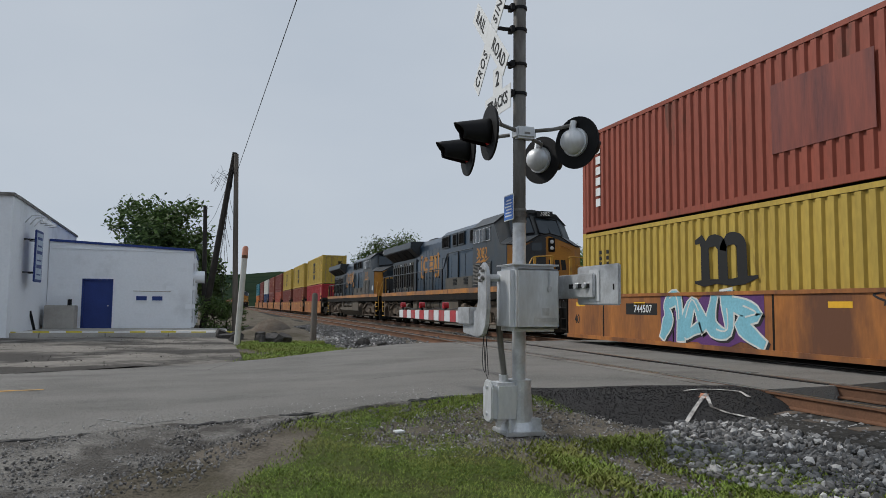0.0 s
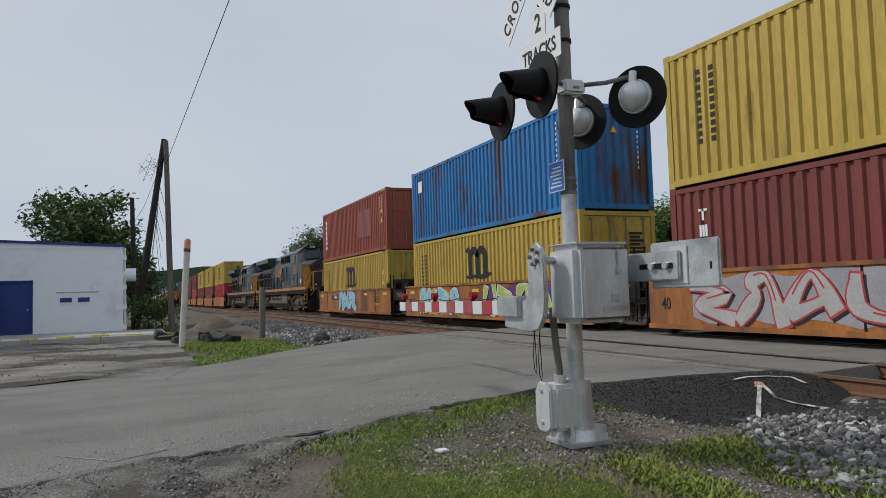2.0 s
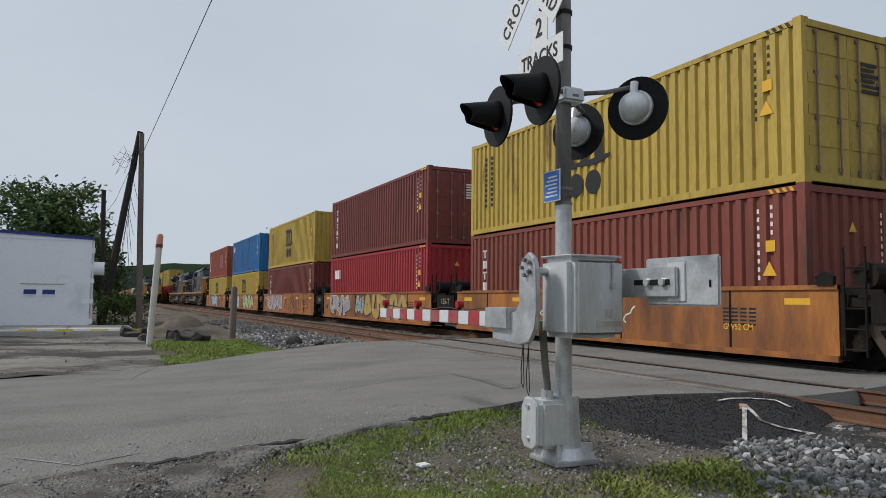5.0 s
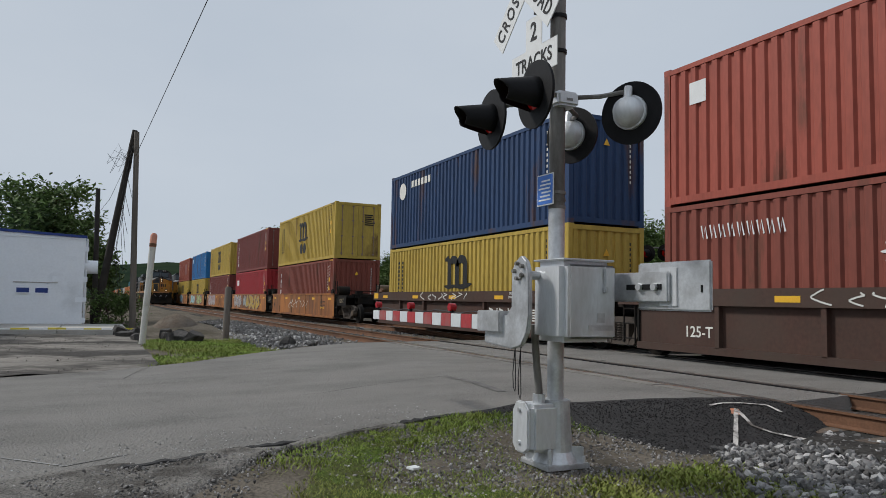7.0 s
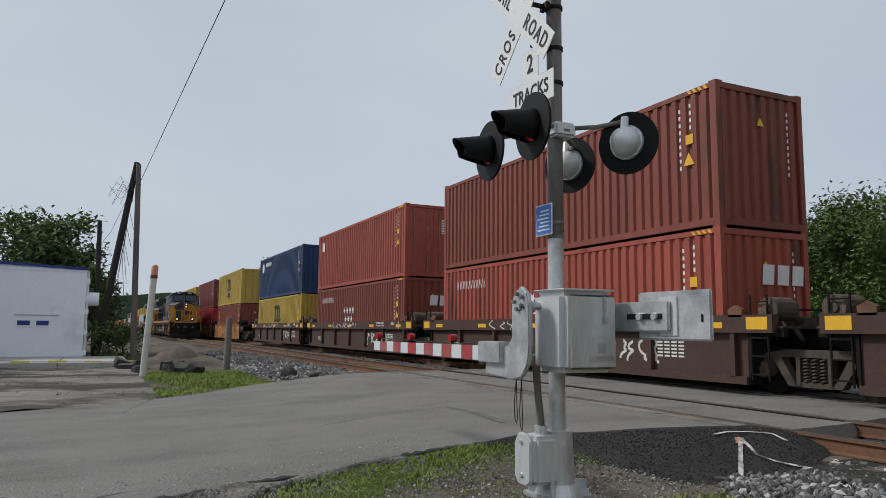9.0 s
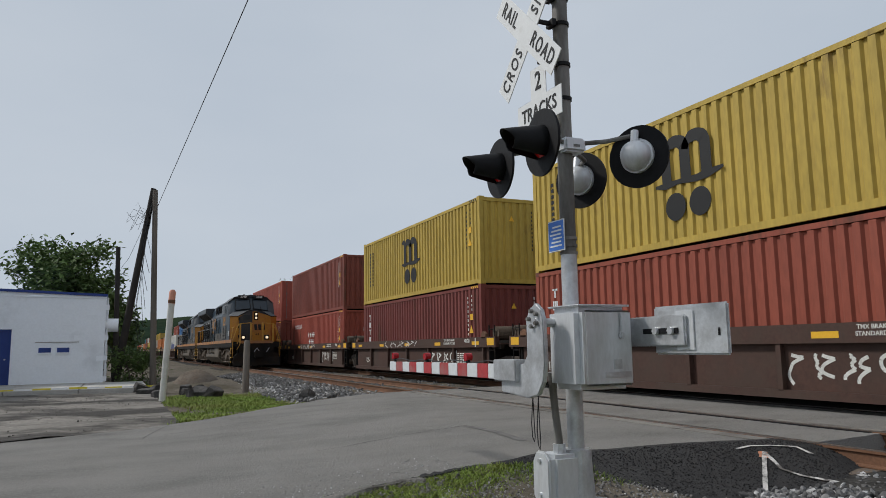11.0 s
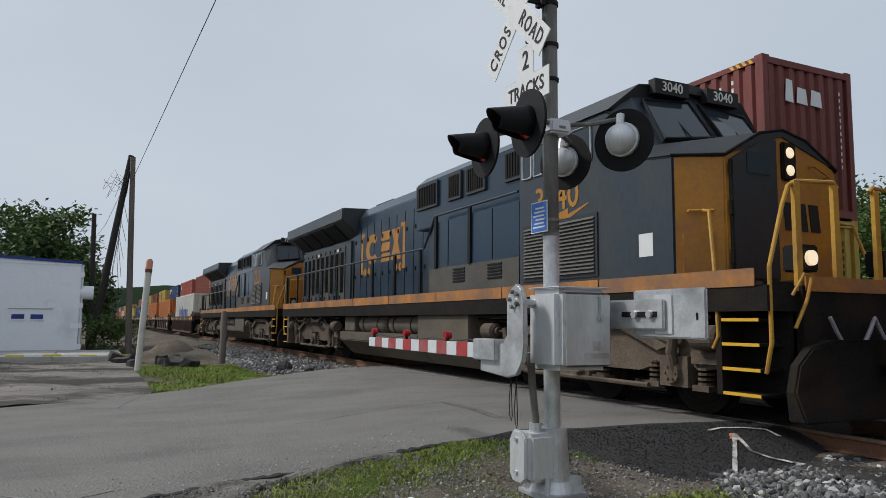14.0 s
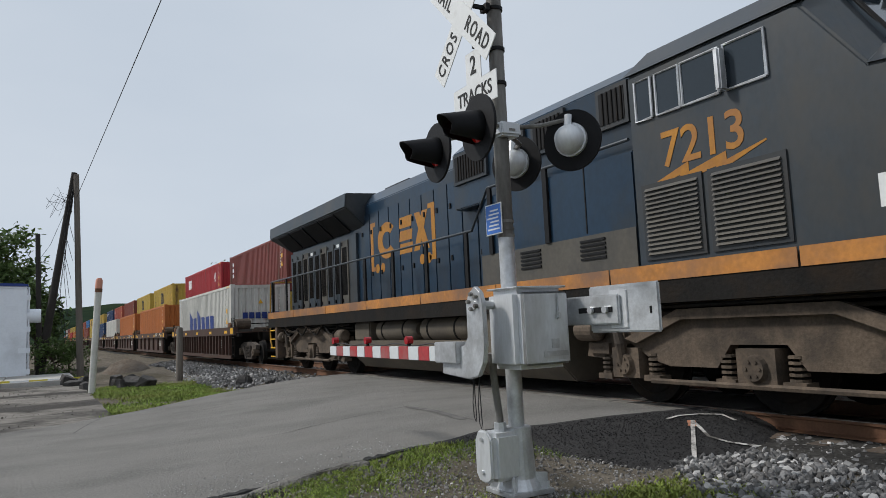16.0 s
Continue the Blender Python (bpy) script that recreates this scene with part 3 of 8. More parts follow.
        for i in range(6):
            z = 2.38 - i * 0.33
            col.box(x, x + 0.004, hl - 0.98, hl - 0.92, z - 0.24, z)
            if i % 2 == 0:
                col.box(x, x + 0.004, hl - 1.07, hl - 0.83, z - 0.05, z)
            else:
                col.box(x, x + 0.004, hl - 1.06, hl - 1.0, z - 0.24, z).box(x, x + 0.004, hl - 0.9, hl - 0.84, z - 0.24, z)
        bars("emblem_column", col, SIGN_WHITE)
    elif marks == "big_left":        # a broad white emblem
        e = Shape()
        for c, w in ((0.76, 0.32), (1.14, 0.30), (1.52, 0.12)):
            e.prism([(hl - c + 0.03, 2.26), (hl - c - w + 0.03, 2.26), (hl - c - w, 1.82), (hl - c, 1.82)], "x", x, x + 0.004)
        bars("emblem", e, SIGN_WHITE)
    elif marks == "row":             # a row of narrow white blocks under the top rail
        e = Shape()
        for i in range(9):
            y0 = hl - 1.0 - i * 0.22
            ribbon(e, [(y0 - 0.01, 2.42), (y0 - 0.06, 2.16), (y0 - 0.11, 2.40), (y0 - 0.16, 2.16)], 0.018, x + 0.004, x, 0.0002)
        for i in range(7):       # a cluster of small white stars
            sy, sz = hl - 4.75 - 0.42 * (i % 4) - (0.2 if i > 3 else 0), 1.72 if i < 4 else 1.32
            for a in (0, 60, 120):
                c, d = 0.17 * math.cos(radians(a)), 0.17 * math.sin(radians(a))
                ribbon(e, [(sy - c, sz - d), (sy, sz), (sy + c, sz + d)], [0.008, 0.05, 0.008], x + 0.004, x - 0.0002 * a / 60)
        bars("emblem_mark", e, SIGN_WHITE)
        e = Shape()
        for i in range(3):
            e.prism([(-0.1 + i * 0.42, 2.2), (0.22 + i * 0.42, 2.2), (0.18 + i * 0.42, 1.8), (-0.14 + i * 0.42, 1.8)], "y", -hl - 0.004, -hl)
        bars("end_emblem", e, SIGN_WHITE)
    elif marks == "name":            # a long dark blue emblem on white
        e = Shape()
        for i in range(6):
            y0 = hl - 3.2 - i * 1.0
            e.prism([(y0 - 0.72, 0.75), (y0, 0.75), (y0 + 0.08, 1.75 + (0.35 if i in (0, 2) else 0)), (y0 - 0.64, 1.75)], "x", x, x + 0.004)
        bars("emblem", e, BLUE_PAINT)
        e = Shape()
        for i in range(6):
            e.box(-0.75 + i * 0.26, -0.55 + i * 0.26, -hl - 0.004, -hl, 1.5, 1.75)
        bars("end_emblem", e, BLUE_PAINT)
    elif marks == "round":           # a small round emblem and a name
        ring = [(hl - 1.2 + 0.33 * math.cos(k * math.pi / 8), 2.2 + 0.33 * math.sin(k * math.pi / 8)) for k in range(16)]
        e = Shape().prism(ring, "x", x, x + 0.004)
        for i in range(6):
            e.box(x, x + 0.004, hl - 2.25 - i * 0.3, hl - 2.05 - i * 0.3, 2.25, 2.5)
        bars("emblem", e, WHITE_INK)
    elif marks == "dark_square":     # an old painted-out square
        bars("painted_out_square", Shape().box(x, x + 0.003, -3.7, -1.4, 0.85, 2.2), FADED)
        col = Shape()
        for i in range(6):
            col.box(x, x + 0.004, hl - 1.0, hl - 0.75, 2.2 - i * 0.3, 2.42 - i * 0.3)
        bars("emblem_column", col, SIGN_WHITE)
    elif marks == "end_shapes":      # a white emblem high on the end, and a column on the side
        e = Shape()
        for a, w, h in ((-0.66, 0.22, 0.42), (-0.36, 0.3, 0.3), (0.02, 0.32, 0.3)):
            e.prism([(a, 2.1), (a + w, 2.08), (a + w * 0.9, 2.08 + h), (a + 0.04, 2.1 + h)], "y", -hl - 0.004, -hl)
        bars("end_emblem", e, SIGN_WHITE)
        e = Shape()
        for i in range(3):
            e.box(x, x + 0.004, hl - 1.1, hl - 0.8, 2.2 - i * 0.35, 2.42 - i * 0.35)
        bars("emblem_column", e, SIGN_WHITE)
    elif marks == "sticker":
        bars("paper_sticker", Shape().box(x, x + 0.004, hl - 1.15, hl - 0.72, 2.0, 2.45), SIGN_WHITE)
    elif marks == "45":
        for mm in (west(x, -hl + 1.9, 1.95), south(0.2, -hl - 0.004, 1.85)):
            lettering("length_number", "45", 0.85, SIGN_WHITE, box, mm, 0.002, 0.75)
        e = Shape()
        for c, w in ((1.62, 0.48), (2.2, 0.46), (2.78, 0.16)):
            e.prism([(hl - c + 0.04, 2.42), (hl - c - w + 0.04, 2.42), (hl - c - w, 1.72), (hl - c, 1.72)], "x", x, x + 0.004)
        bars("emblem", e, SIGN_WHITE)
    stripes = Shape()
    for i in range(4):
        y0 = -hl + 0.2 + i * 0.14
        stripes.prism([(y0, BOX_H - 0.12), (y0 + 0.07, BOX_H - 0.12), (y0 + 0.13, BOX_H - 0.04), (y0 + 0.06, BOX_H - 0.04)], "x", x, x + 0.003)
    bars("hazard_stripe", stripes, INK if "yellow" in label else YELLOW_INK)
    return box


# ---- railway trucks ----
GRIME_DARK = material("grimy_cast_steel", (0.07, 0.057, 0.047), 0.8, 0.1, 0.4, 3, 30, 0.3, (0.09, 0.07, 0.055), 0.42, 0.12)
WHEEL_R = 0.42


def wheelset(parent, y, r=WHEEL_R, name="wheelset", mat=None):
    s = Shape()
    for sx in (-1, 1):
        x0, x1 = sx * 0.68, sx * 0.82
        s.tube([(x0, 0, 0), (x0 + sx * 0.03, 0, 0), (x0 + sx * 0.03, 0, 0), (x1, 0, 0)], [r + 0.03, r + 0.03, r, r], 28)
        s.tube([(x1, 0, 0), (x1 + sx * 0.02, 0, 0)], [r * 0.78, r * 0.74], 24)
        s.tube([(x1 + sx * 0.02, 0, 0), (x1 + sx * 0.1, 0, 0)], [0.13, 0.10], 14)
        for k in range(3):
            a = k * 2 * math.pi / 3
            s.box(x1 + sx * 0.1 - 0.012, x1 + sx * 0.1 + 0.012, 0.06 * math.cos(a) - 0.015, 0.06 * math.cos(a) + 0.015, 0.06 * math.sin(a) - 0.015, 0.06 * math.sin(a) + 0.015)
    s.tube([(-0.68, 0, 0), (0.68, 0, 0)], 0.08, 10)
    ob = part(name, shared(("wheel", r), lambda: s.mesh("wheelset", mat or STEEL_DARK)), mat or STEEL_DARK, parent)
    ob.location = (0, y, r)
    return ob


def coil():
    """One wound spring."""
    return Shape().tube([(0.06 * math.cos(k * 0.9), 0.06 * math.sin(k * 0.9), 0.26 + 0.4 * k / 49) for k in range(50)], 0.02, 5)


SPRING = coil().mesh("coil_spring", GRIME_DARK)
AXLE_BOX = Shape().tube([(-0.11, 0, 0), (0.11, 0, 0)], 0.14, 12).tube([(-0.13, 0, 0), (0.13, 0, 0)], 0.06, 6).mesh("axle_box", GRIME_DARK)


def car_truck(parent, y):
    """A two-axle truck with cast side frames and springs."""
    for sx in (-1, 1):
        x0, x1 = sx * 0.88, sx * 1.04
        fr = Shape().prism([(y - 1.15, 0.60), (y - 1.12, 0.70), (y - 0.55, 0.80), (y + 0.55, 0.80), (y + 1.12, 0.70), (y + 1.15, 0.60), (y + 0.5, 0.67), (y - 0.5, 0.67)], "x", x0, x1)
        fr.box(x0 - 0.01, x1 + 0.01, y - 0.46, y + 0.46, 0.17, 0.26)
        for e in (-1, 1):
            fr.prism([(y + e * 0.84, 0.68), (y + e * 0.64, 0.68), (y + e * 0.34, 0.18), (y + e * 0.50, 0.18)], "x", x0 + 0.004, x1 - 0.004)
            fr.box(x0 + 0.008, x1 - 0.008, min(y + e * 0.26, y + e * 0.34), max(y + e * 0.26, y + e * 0.34), 0.2, 0.7)
            fr.box(x0 + 0.002, x1 - 0.002, min(y + e * 0.79, y + e * 1.14), max(y + e * 0.79, y + e * 1.14), 0.54, 0.64)
        part("side_frame", fr, GRIME_DARK, parent, "cast steel truck side frame")
        for k in (-0.16, 0, 0.16):
            c = part("coil_spring", SPRING, GRIME_DARK, parent)
            c.location = (sx * 0.99, y + k, 0)
        for k in (-0.97, 0.97):
            c = part("axle_box", AXLE_BOX, GRIME, parent)
            c.location = (sx * 1.01, y + k, 0.44)
    part("bolster", Shape().box(-0.9, 0.9, y - 0.2, y + 0.2, 0.45, 0.72), STEEL_DARK, parent)
    return [wheelset(parent, y - 0.97), wheelset(parent, y + 0.97)]


def graffiti(parent, x, y0, y1, z0, z1, fill, edge, back, seed, letters=4):
    """Fat sprayed shapes without letters: bent bands with a rim, on a backing cloud."""
    rnd = random.Random(seed)
    if back:
        n = 10
        top = [(y0 + (y1 - y0) * i / n, z1 + rnd.uniform(-0.18, 0.05)) for i in range(n + 1)]
        low = [(y1 - (y1 - y0) * i / n, z0 + rnd.uniform(-0.05, 0.15)) for i in range(n + 1)]
        part("sprayed_cloud", Shape().prism(top + low, "x", x - 0.002, x), back, parent, "sprayed background colour")
    w, h = (y1 - y0) / letters, z1 - z0
    rim, body, cut, shade = Shape(), Shape(), Shape(), Shape()
    bends = (((0.0, 0.0), (0.2, 1.0), (0.75, 0.9), (0.6, 0.5), (1.0, 0.0)), ((1.0, 0.95), (0.1, 0.7), (0.9, 0.35), (0.0, 0.02)),
             ((0.1, 1.0), (0.15, 0.1), (0.9, 0.3), (0.8, 0.95)), ((0.0, 0.3), (0.5, 1.0), (1.0, 0.2), (0.35, 0.35)))
    for i in range(letters):
        line = [(y0 + w * (i + 0.12 + 0.8 * a) + rnd.uniform(-0.06, 0.06) * w, z0 + h * (0.14 + 0.72 * b + rnd.uniform(-0.07, 0.07))) for a, b in bends[(i + seed) % 4]]
        line = spline(line, 5)
        k = min(h, w * 1.3)
        fat = [k * (0.12 + 0.04 * math.sin(j * 0.7 + i)) for j in range(len(line))]
        low = 0.0012 * (i % 2)
        ribbon(shade, [(a - 0.06, b - 0.05) for a, b in line], [f + 0.03 * k for f in fat], x, x - 0.003 - low, 0.0001, 0.9)
        ribbon(rim, line, [f + 0.035 * k for f in fat], x, x - 0.006 - low, 0.0001, 0.9)
        ribbon(body, line, fat, x, x - 0.009 - low, 0.0001, 0.8)
        ribbon(cut, [(a + 0.03 * k, b + 0.05 * k) for a, b in line[2:9]], 0.016 * k, x, x - 0.012 - low, 0.0001)
    tagged(part("sprayed_shadow", shade, SPRAY_BLACK, parent), kind="stuff")
    tagged(part("sprayed_rim", rim, edge, parent), kind="stuff")
    tagged(part("sprayed_shape", body, fill, parent, "fat sprayed graffiti shapes"), kind="stuff")
    tagged(part("sprayed_cut", cut, edge, parent), kind="stuff")


def scrawl(parent, x, y0, y1, zc, h, mat, seed, strokes=6, r=0.018):
    """A sprayed line tag without letters."""
    rnd = random.Random(seed)
    s = Shape()
    for i in range(strokes):
        a = y0 + (y1 - y0) * (i + 0.5) / strokes
        pts = [(x, a + rnd.uniform(-0.6, 0.6) * (y1 - y0) / strokes, zc + h * (k / 3 - 0.5) * rnd.choice((1, 0.8)) + rnd.uniform(-0.1, 0.1) * h) for k in range(4)]
        smooth_pts = []
        for k in range(3):
            for j in range(4):
                u = j / 4
                smooth_pts.append(tuple(pts[k][c] * (1 - u) + pts[k + 1][c] * u + (0.12 * h * math.sin(u * math.pi) if c == 1 else 0) for c in range(3)))
        for k in range(len(smooth_pts) - 1):
            (_, a0, b0), (_, a1, b1) = smooth_pts[k], smooth_pts[k + 1]
            d = math.hypot(a1 - a0, b1 - b0) or 1
            na, nb = -(b1 - b0) / d * r, (a1 - a0) / d * r
            s.prism([(a0 + na, b0 + nb), (a1 + na, b1 + nb), (a1 - na, b1 - nb), (a0 - na, b0 - nb)], "x", x - 0.003 - 0.0002 * (k % 5), x)
    tagged(part("sprayed_tag", s, mat, parent, "thin sprayed tag"), kind="stuff")


def well_car(style, label, pitch=15.65, seed=0):
    """One unit of a well car; its origin is on the rails under the middle of the well. Well heights are over the rails."""
    car = thing("well_car", label, "rail car", group="well cars " + style)
    hl, x = 6.75, 1.36
    rnd = random.Random(seed)
    paint = {"ochre": WELL_ORANGE, "brown": WELL_BROWN, "oxide": WELL_RED, "ribbed": WELL_BROWN}[style]
    top = 1.36
    for sx in (-1, 1):
        s = Shape()
        if style == "ochre":
            s.box(min(sx * x, sx * (x - 0.05)), max(sx * x, sx * (x - 0.05)), -hl, hl, 0.20, top)
            lip = Shape().box(min(sx * (x + 0.03), sx * (x - 0.06)), max(sx * (x + 0.03), sx * (x - 0.06)), -hl, hl, top - 0.07, top + 0.004)
            part("top_lip", lip, paint, car)
            sill = Shape().box(min(sx * (x + 0.04), sx * (x - 0.06)), max(sx * (x + 0.04), sx * (x - 0.06)), -hl, hl, 0.14, 0.24)
            part("bottom_lip", sill, paint, car)
            seam = Shape()
            for k in (-4.6, -1.5, 1.6, 4.7):
                seam.box(min(sx * x, sx * (x + 0.006)), max(sx * x, sx * (x + 0.006)), k, k + 0.05, 0.24, top - 0.07)
            tagged(part("weld_seam", seam, STEEL_DARK, car), kind="stuff")
            part("side_sheet", s, paint, car, "weathered ochre side sheet")
        else:
            s.box(min(sx * (x + 0.06), sx * (x - 0.1)), max(sx * (x + 0.06), sx * (x - 0.1)), -hl - 0.6, hl + 0.6, top - 0.28 if style != "oxide" else top - 0.12, top + 0.04)
            part("top_chord", s, paint, car)
            flush = 0.03 if style == "oxide" else -0.06
            p = Shape().box(min(sx * (x + flush), sx * (x - 0.1)), max(sx * (x + flush), sx * (x - 0.1)), -hl, hl, 0.22, top - 0.1)
            part("side_sheet", p, paint, car)
            q = Shape().box(min(sx * (x + 0.04), sx * (x - 0.1)), max(sx * (x + 0.04), sx * (x - 0.1)), -hl, hl, 0.16, 0.30)
            part("bottom_chord", q, paint, car)
            rib = Shape().box(min(0, sx * 0.12), max(0, sx * 0.12), -0.05, 0.05, 0.28, top - 0.2).mesh("rib", paint)
            step_y = 0.62 if style == "ribbed" else 2.2
            k = -hl + 0.3
            while k < hl and style != "oxide":
                r = part("rib", rib, paint, car)
                r.location = (sx * (x - 0.08), k, 0)
                k += step_y
    part("well_floor", Shape().box(-1.3, 1.3, -hl, hl, 0.17, 0.24), STEEL_DARK, car)
    dark = STEEL_DARK if style == "ochre" else paint
    for sy in (-1, 1):
        e = Shape()
        y0, y1 = sy * hl, sy * (pitch / 2 - 0.35)
        a, b = min(y0, y1), max(y0, y1)
        e.box(-0.38, 0.38, a, b, 0.86, 1.16)
        for bx in (-1.3, 1.18):
            e.box(bx, bx + 0.12, min(sy * (hl + 0.05), y1), max(sy * (hl + 0.05), y1), 1.02, 1.16)
        e.prism([(sy * hl, 0.2), (sy * hl, 1.3), (sy * (hl + 0.16), 1.2), (sy * (hl + 0.12), 0.85), (sy * (hl + 0.02), 0.2)], "x", -1.34, 1.34)
        part("end_structure", e, STEEL_DARK, car, "dark end platform over the truck")
        pl = Shape().box(-1.32, 1.32, min(sy * (hl + 0.3), y1), max(sy * (hl + 0.3), y1), 1.16, 1.20)
        part("end_deck", pl, dark, car)
        lad = Shape()
        for dx in (0, 0.36):
            lad.tube([(-1.36, sy * (hl + 0.1) + dx * sy, 0.25), (-1.36, sy * (hl + 0.1) + dx * sy, 1.95 if style == "ochre" else 1.75)], 0.02, 6)
        for k in range(5):
            lad.tube([(-1.36, sy * (hl + 0.1), 0.35 + k * 0.32), (-1.36, sy * (hl + 0.46), 0.35 + k * 0.32)], 0.016, 6)
        lad.tube([(-1.3, sy * (hl + 0.46), 1.5), (1.3, sy * (hl + 0.46), 1.5)], 0.02, 6)
        part("ladder", lad, STEEL_DARK, car, "steel ladder and grab rail")
        gear = Shape()
        for i in range(7):
            gx, gy = rnd.uniform(-1.0, 0.9), sy * (hl + rnd.uniform(0.2, 0.8))
            gear.box(gx, gx + rnd.uniform(0.1, 0.4), gy, gy + rnd.uniform(0.08, 0.25), 1.2, 1.2 + rnd.uniform(0.05, 0.32))
        gear.tube([(-1.3, sy * (hl + 0.42), 1.5), (-0.75, sy * (hl + 0.42), 1.5)], 0.21, 14)
        gear.tube([(-1.33, sy * (hl + 0.42), 1.5), (-1.3, sy * (hl + 0.42), 1.5)], 0.09, 10)
        gear.tube([(-0.6, sy * (hl + 0.5), 1.3), (1.1, sy * (hl + 0.5), 1.3)], 0.05, 8)
        part("brake_gear", gear, STEEL_DARK if style == "ochre" else GRIME, car, "brake cylinder and piping on the end deck")
        guide = Shape().prism([(sy * (hl - 0.35), top), (sy * (hl - 0.05), top), (sy * (hl - 0.04), top + 0.14), (sy * (hl - 0.2), top + 0.22), (sy * (hl - 0.36), top + 0.14)], "x", -1.42, -1.34)
        part("container_guide", guide, STEEL_DARK if style == "ochre" else RAIL, car, "rusty container guide")
    wheels = car_truck(car, -pitch / 2)
    # reflective patches and small stencils on the visible side
    zt = top - 0.32 if style == "ochre" else top - 0.2
    xs = -x - 0.003 if style == "ochre" else -x - 0.063
    patches = [(-hl + 0.5 + k * 3.0, 0.5, zt, 0.11) for k in range(5)]
    if style != "ochre":
        patches += [(-hl - 0.5, 0.45, top - 0.22, 0.22), (hl + 0.05, 0.45, top - 0.22, 0.22)]
    for yy, w, z0, h in patches:
        t_ = part("reflective_tape", shared(("tape", w, h), lambda: Shape().box(0, 0.003, 0, w, 0, h).mesh("reflective_tape", YELLOW_INK)), YELLOW_INK, car)
        t_.location = (xs, yy, z0)
    sten = Shape()
    for k in range(5):
        for j in range(4):
            sten.box(xs, xs + 0.003, -hl + 1.6 + j * 0.2, -hl + 1.75 + j * 0.2, zt - 0.10 - k * 0.07, zt - 0.065 - k * 0.07)
    if style != "ochre":
        for v in range(len(sten.v)):
            sten.v[v] = (-x + 0.055 + (0.003 if sten.v[v][0] > xs else 0), sten.v[v][1], sten.v[v][2] - 0.2)
    part("stencil_marking", sten, WHITE_INK if style != "ochre" else SPRAY_BLACK, car)
    if style == "brown":
        tagged(lettering("unit_number", "125-T", 0.30, WHITE_INK, car, west(-1.305, hl - 1.65, 0.56), 0.002), kind="stuff")
        for words, size, yy, zz in (("40/20", 0.17, -hl + 1.35, 1.29), ("TMX BRAKE BEAMS", 0.1, -hl + 2.75, 1.325), ("STANDARD TO CAR", 0.1, -hl + 2.75, 1.22)):
            lettering("stencil_words", words, size, WHITE_INK, car, west(-1.424, yy, zz), 0.002)
        part("white_bar", Shape().box(-1.424, -1.42, -hl + 0.72, -hl + 0.77, 1.1, 1.38), WHITE_INK, car)
    if style == "ochre":
        s = Shape().box(-1.36, -1.33, -pitch / 2 - 0.75, -pitch / 2 + 0.55, 0.78, 1.22)
        lettering("length_number", "40", 0.36, INK, car, west(-x - 0.004, hl - 0.55, 0.66), 0.002, 0.8)
        lettering("stencil_words", "GW52 CM", 0.15, YELLOW_INK, car, west(-x - 0.004, -hl + 2.0, 0.62), 0.002)
        board = part("end_plate", s, dark, car, "dark plate with the unit number")
        lettering("unit_number", "125-T", 0.27, LOCO_TAN_INK, board, west(-1.365, -pitch / 2 - 0.1, 1.0), 0.002)
    return car, wheels


# ---- locomotive ----
LOCO_R = 0.53


def section(u, w, zb, zs, ws, zt, zc):
    return [(-w, u, zb), (-w, u, zs), (-ws, u, zt), (0, u, zc), (ws, u, zt), (w, u, zs), (w, u, zb)]


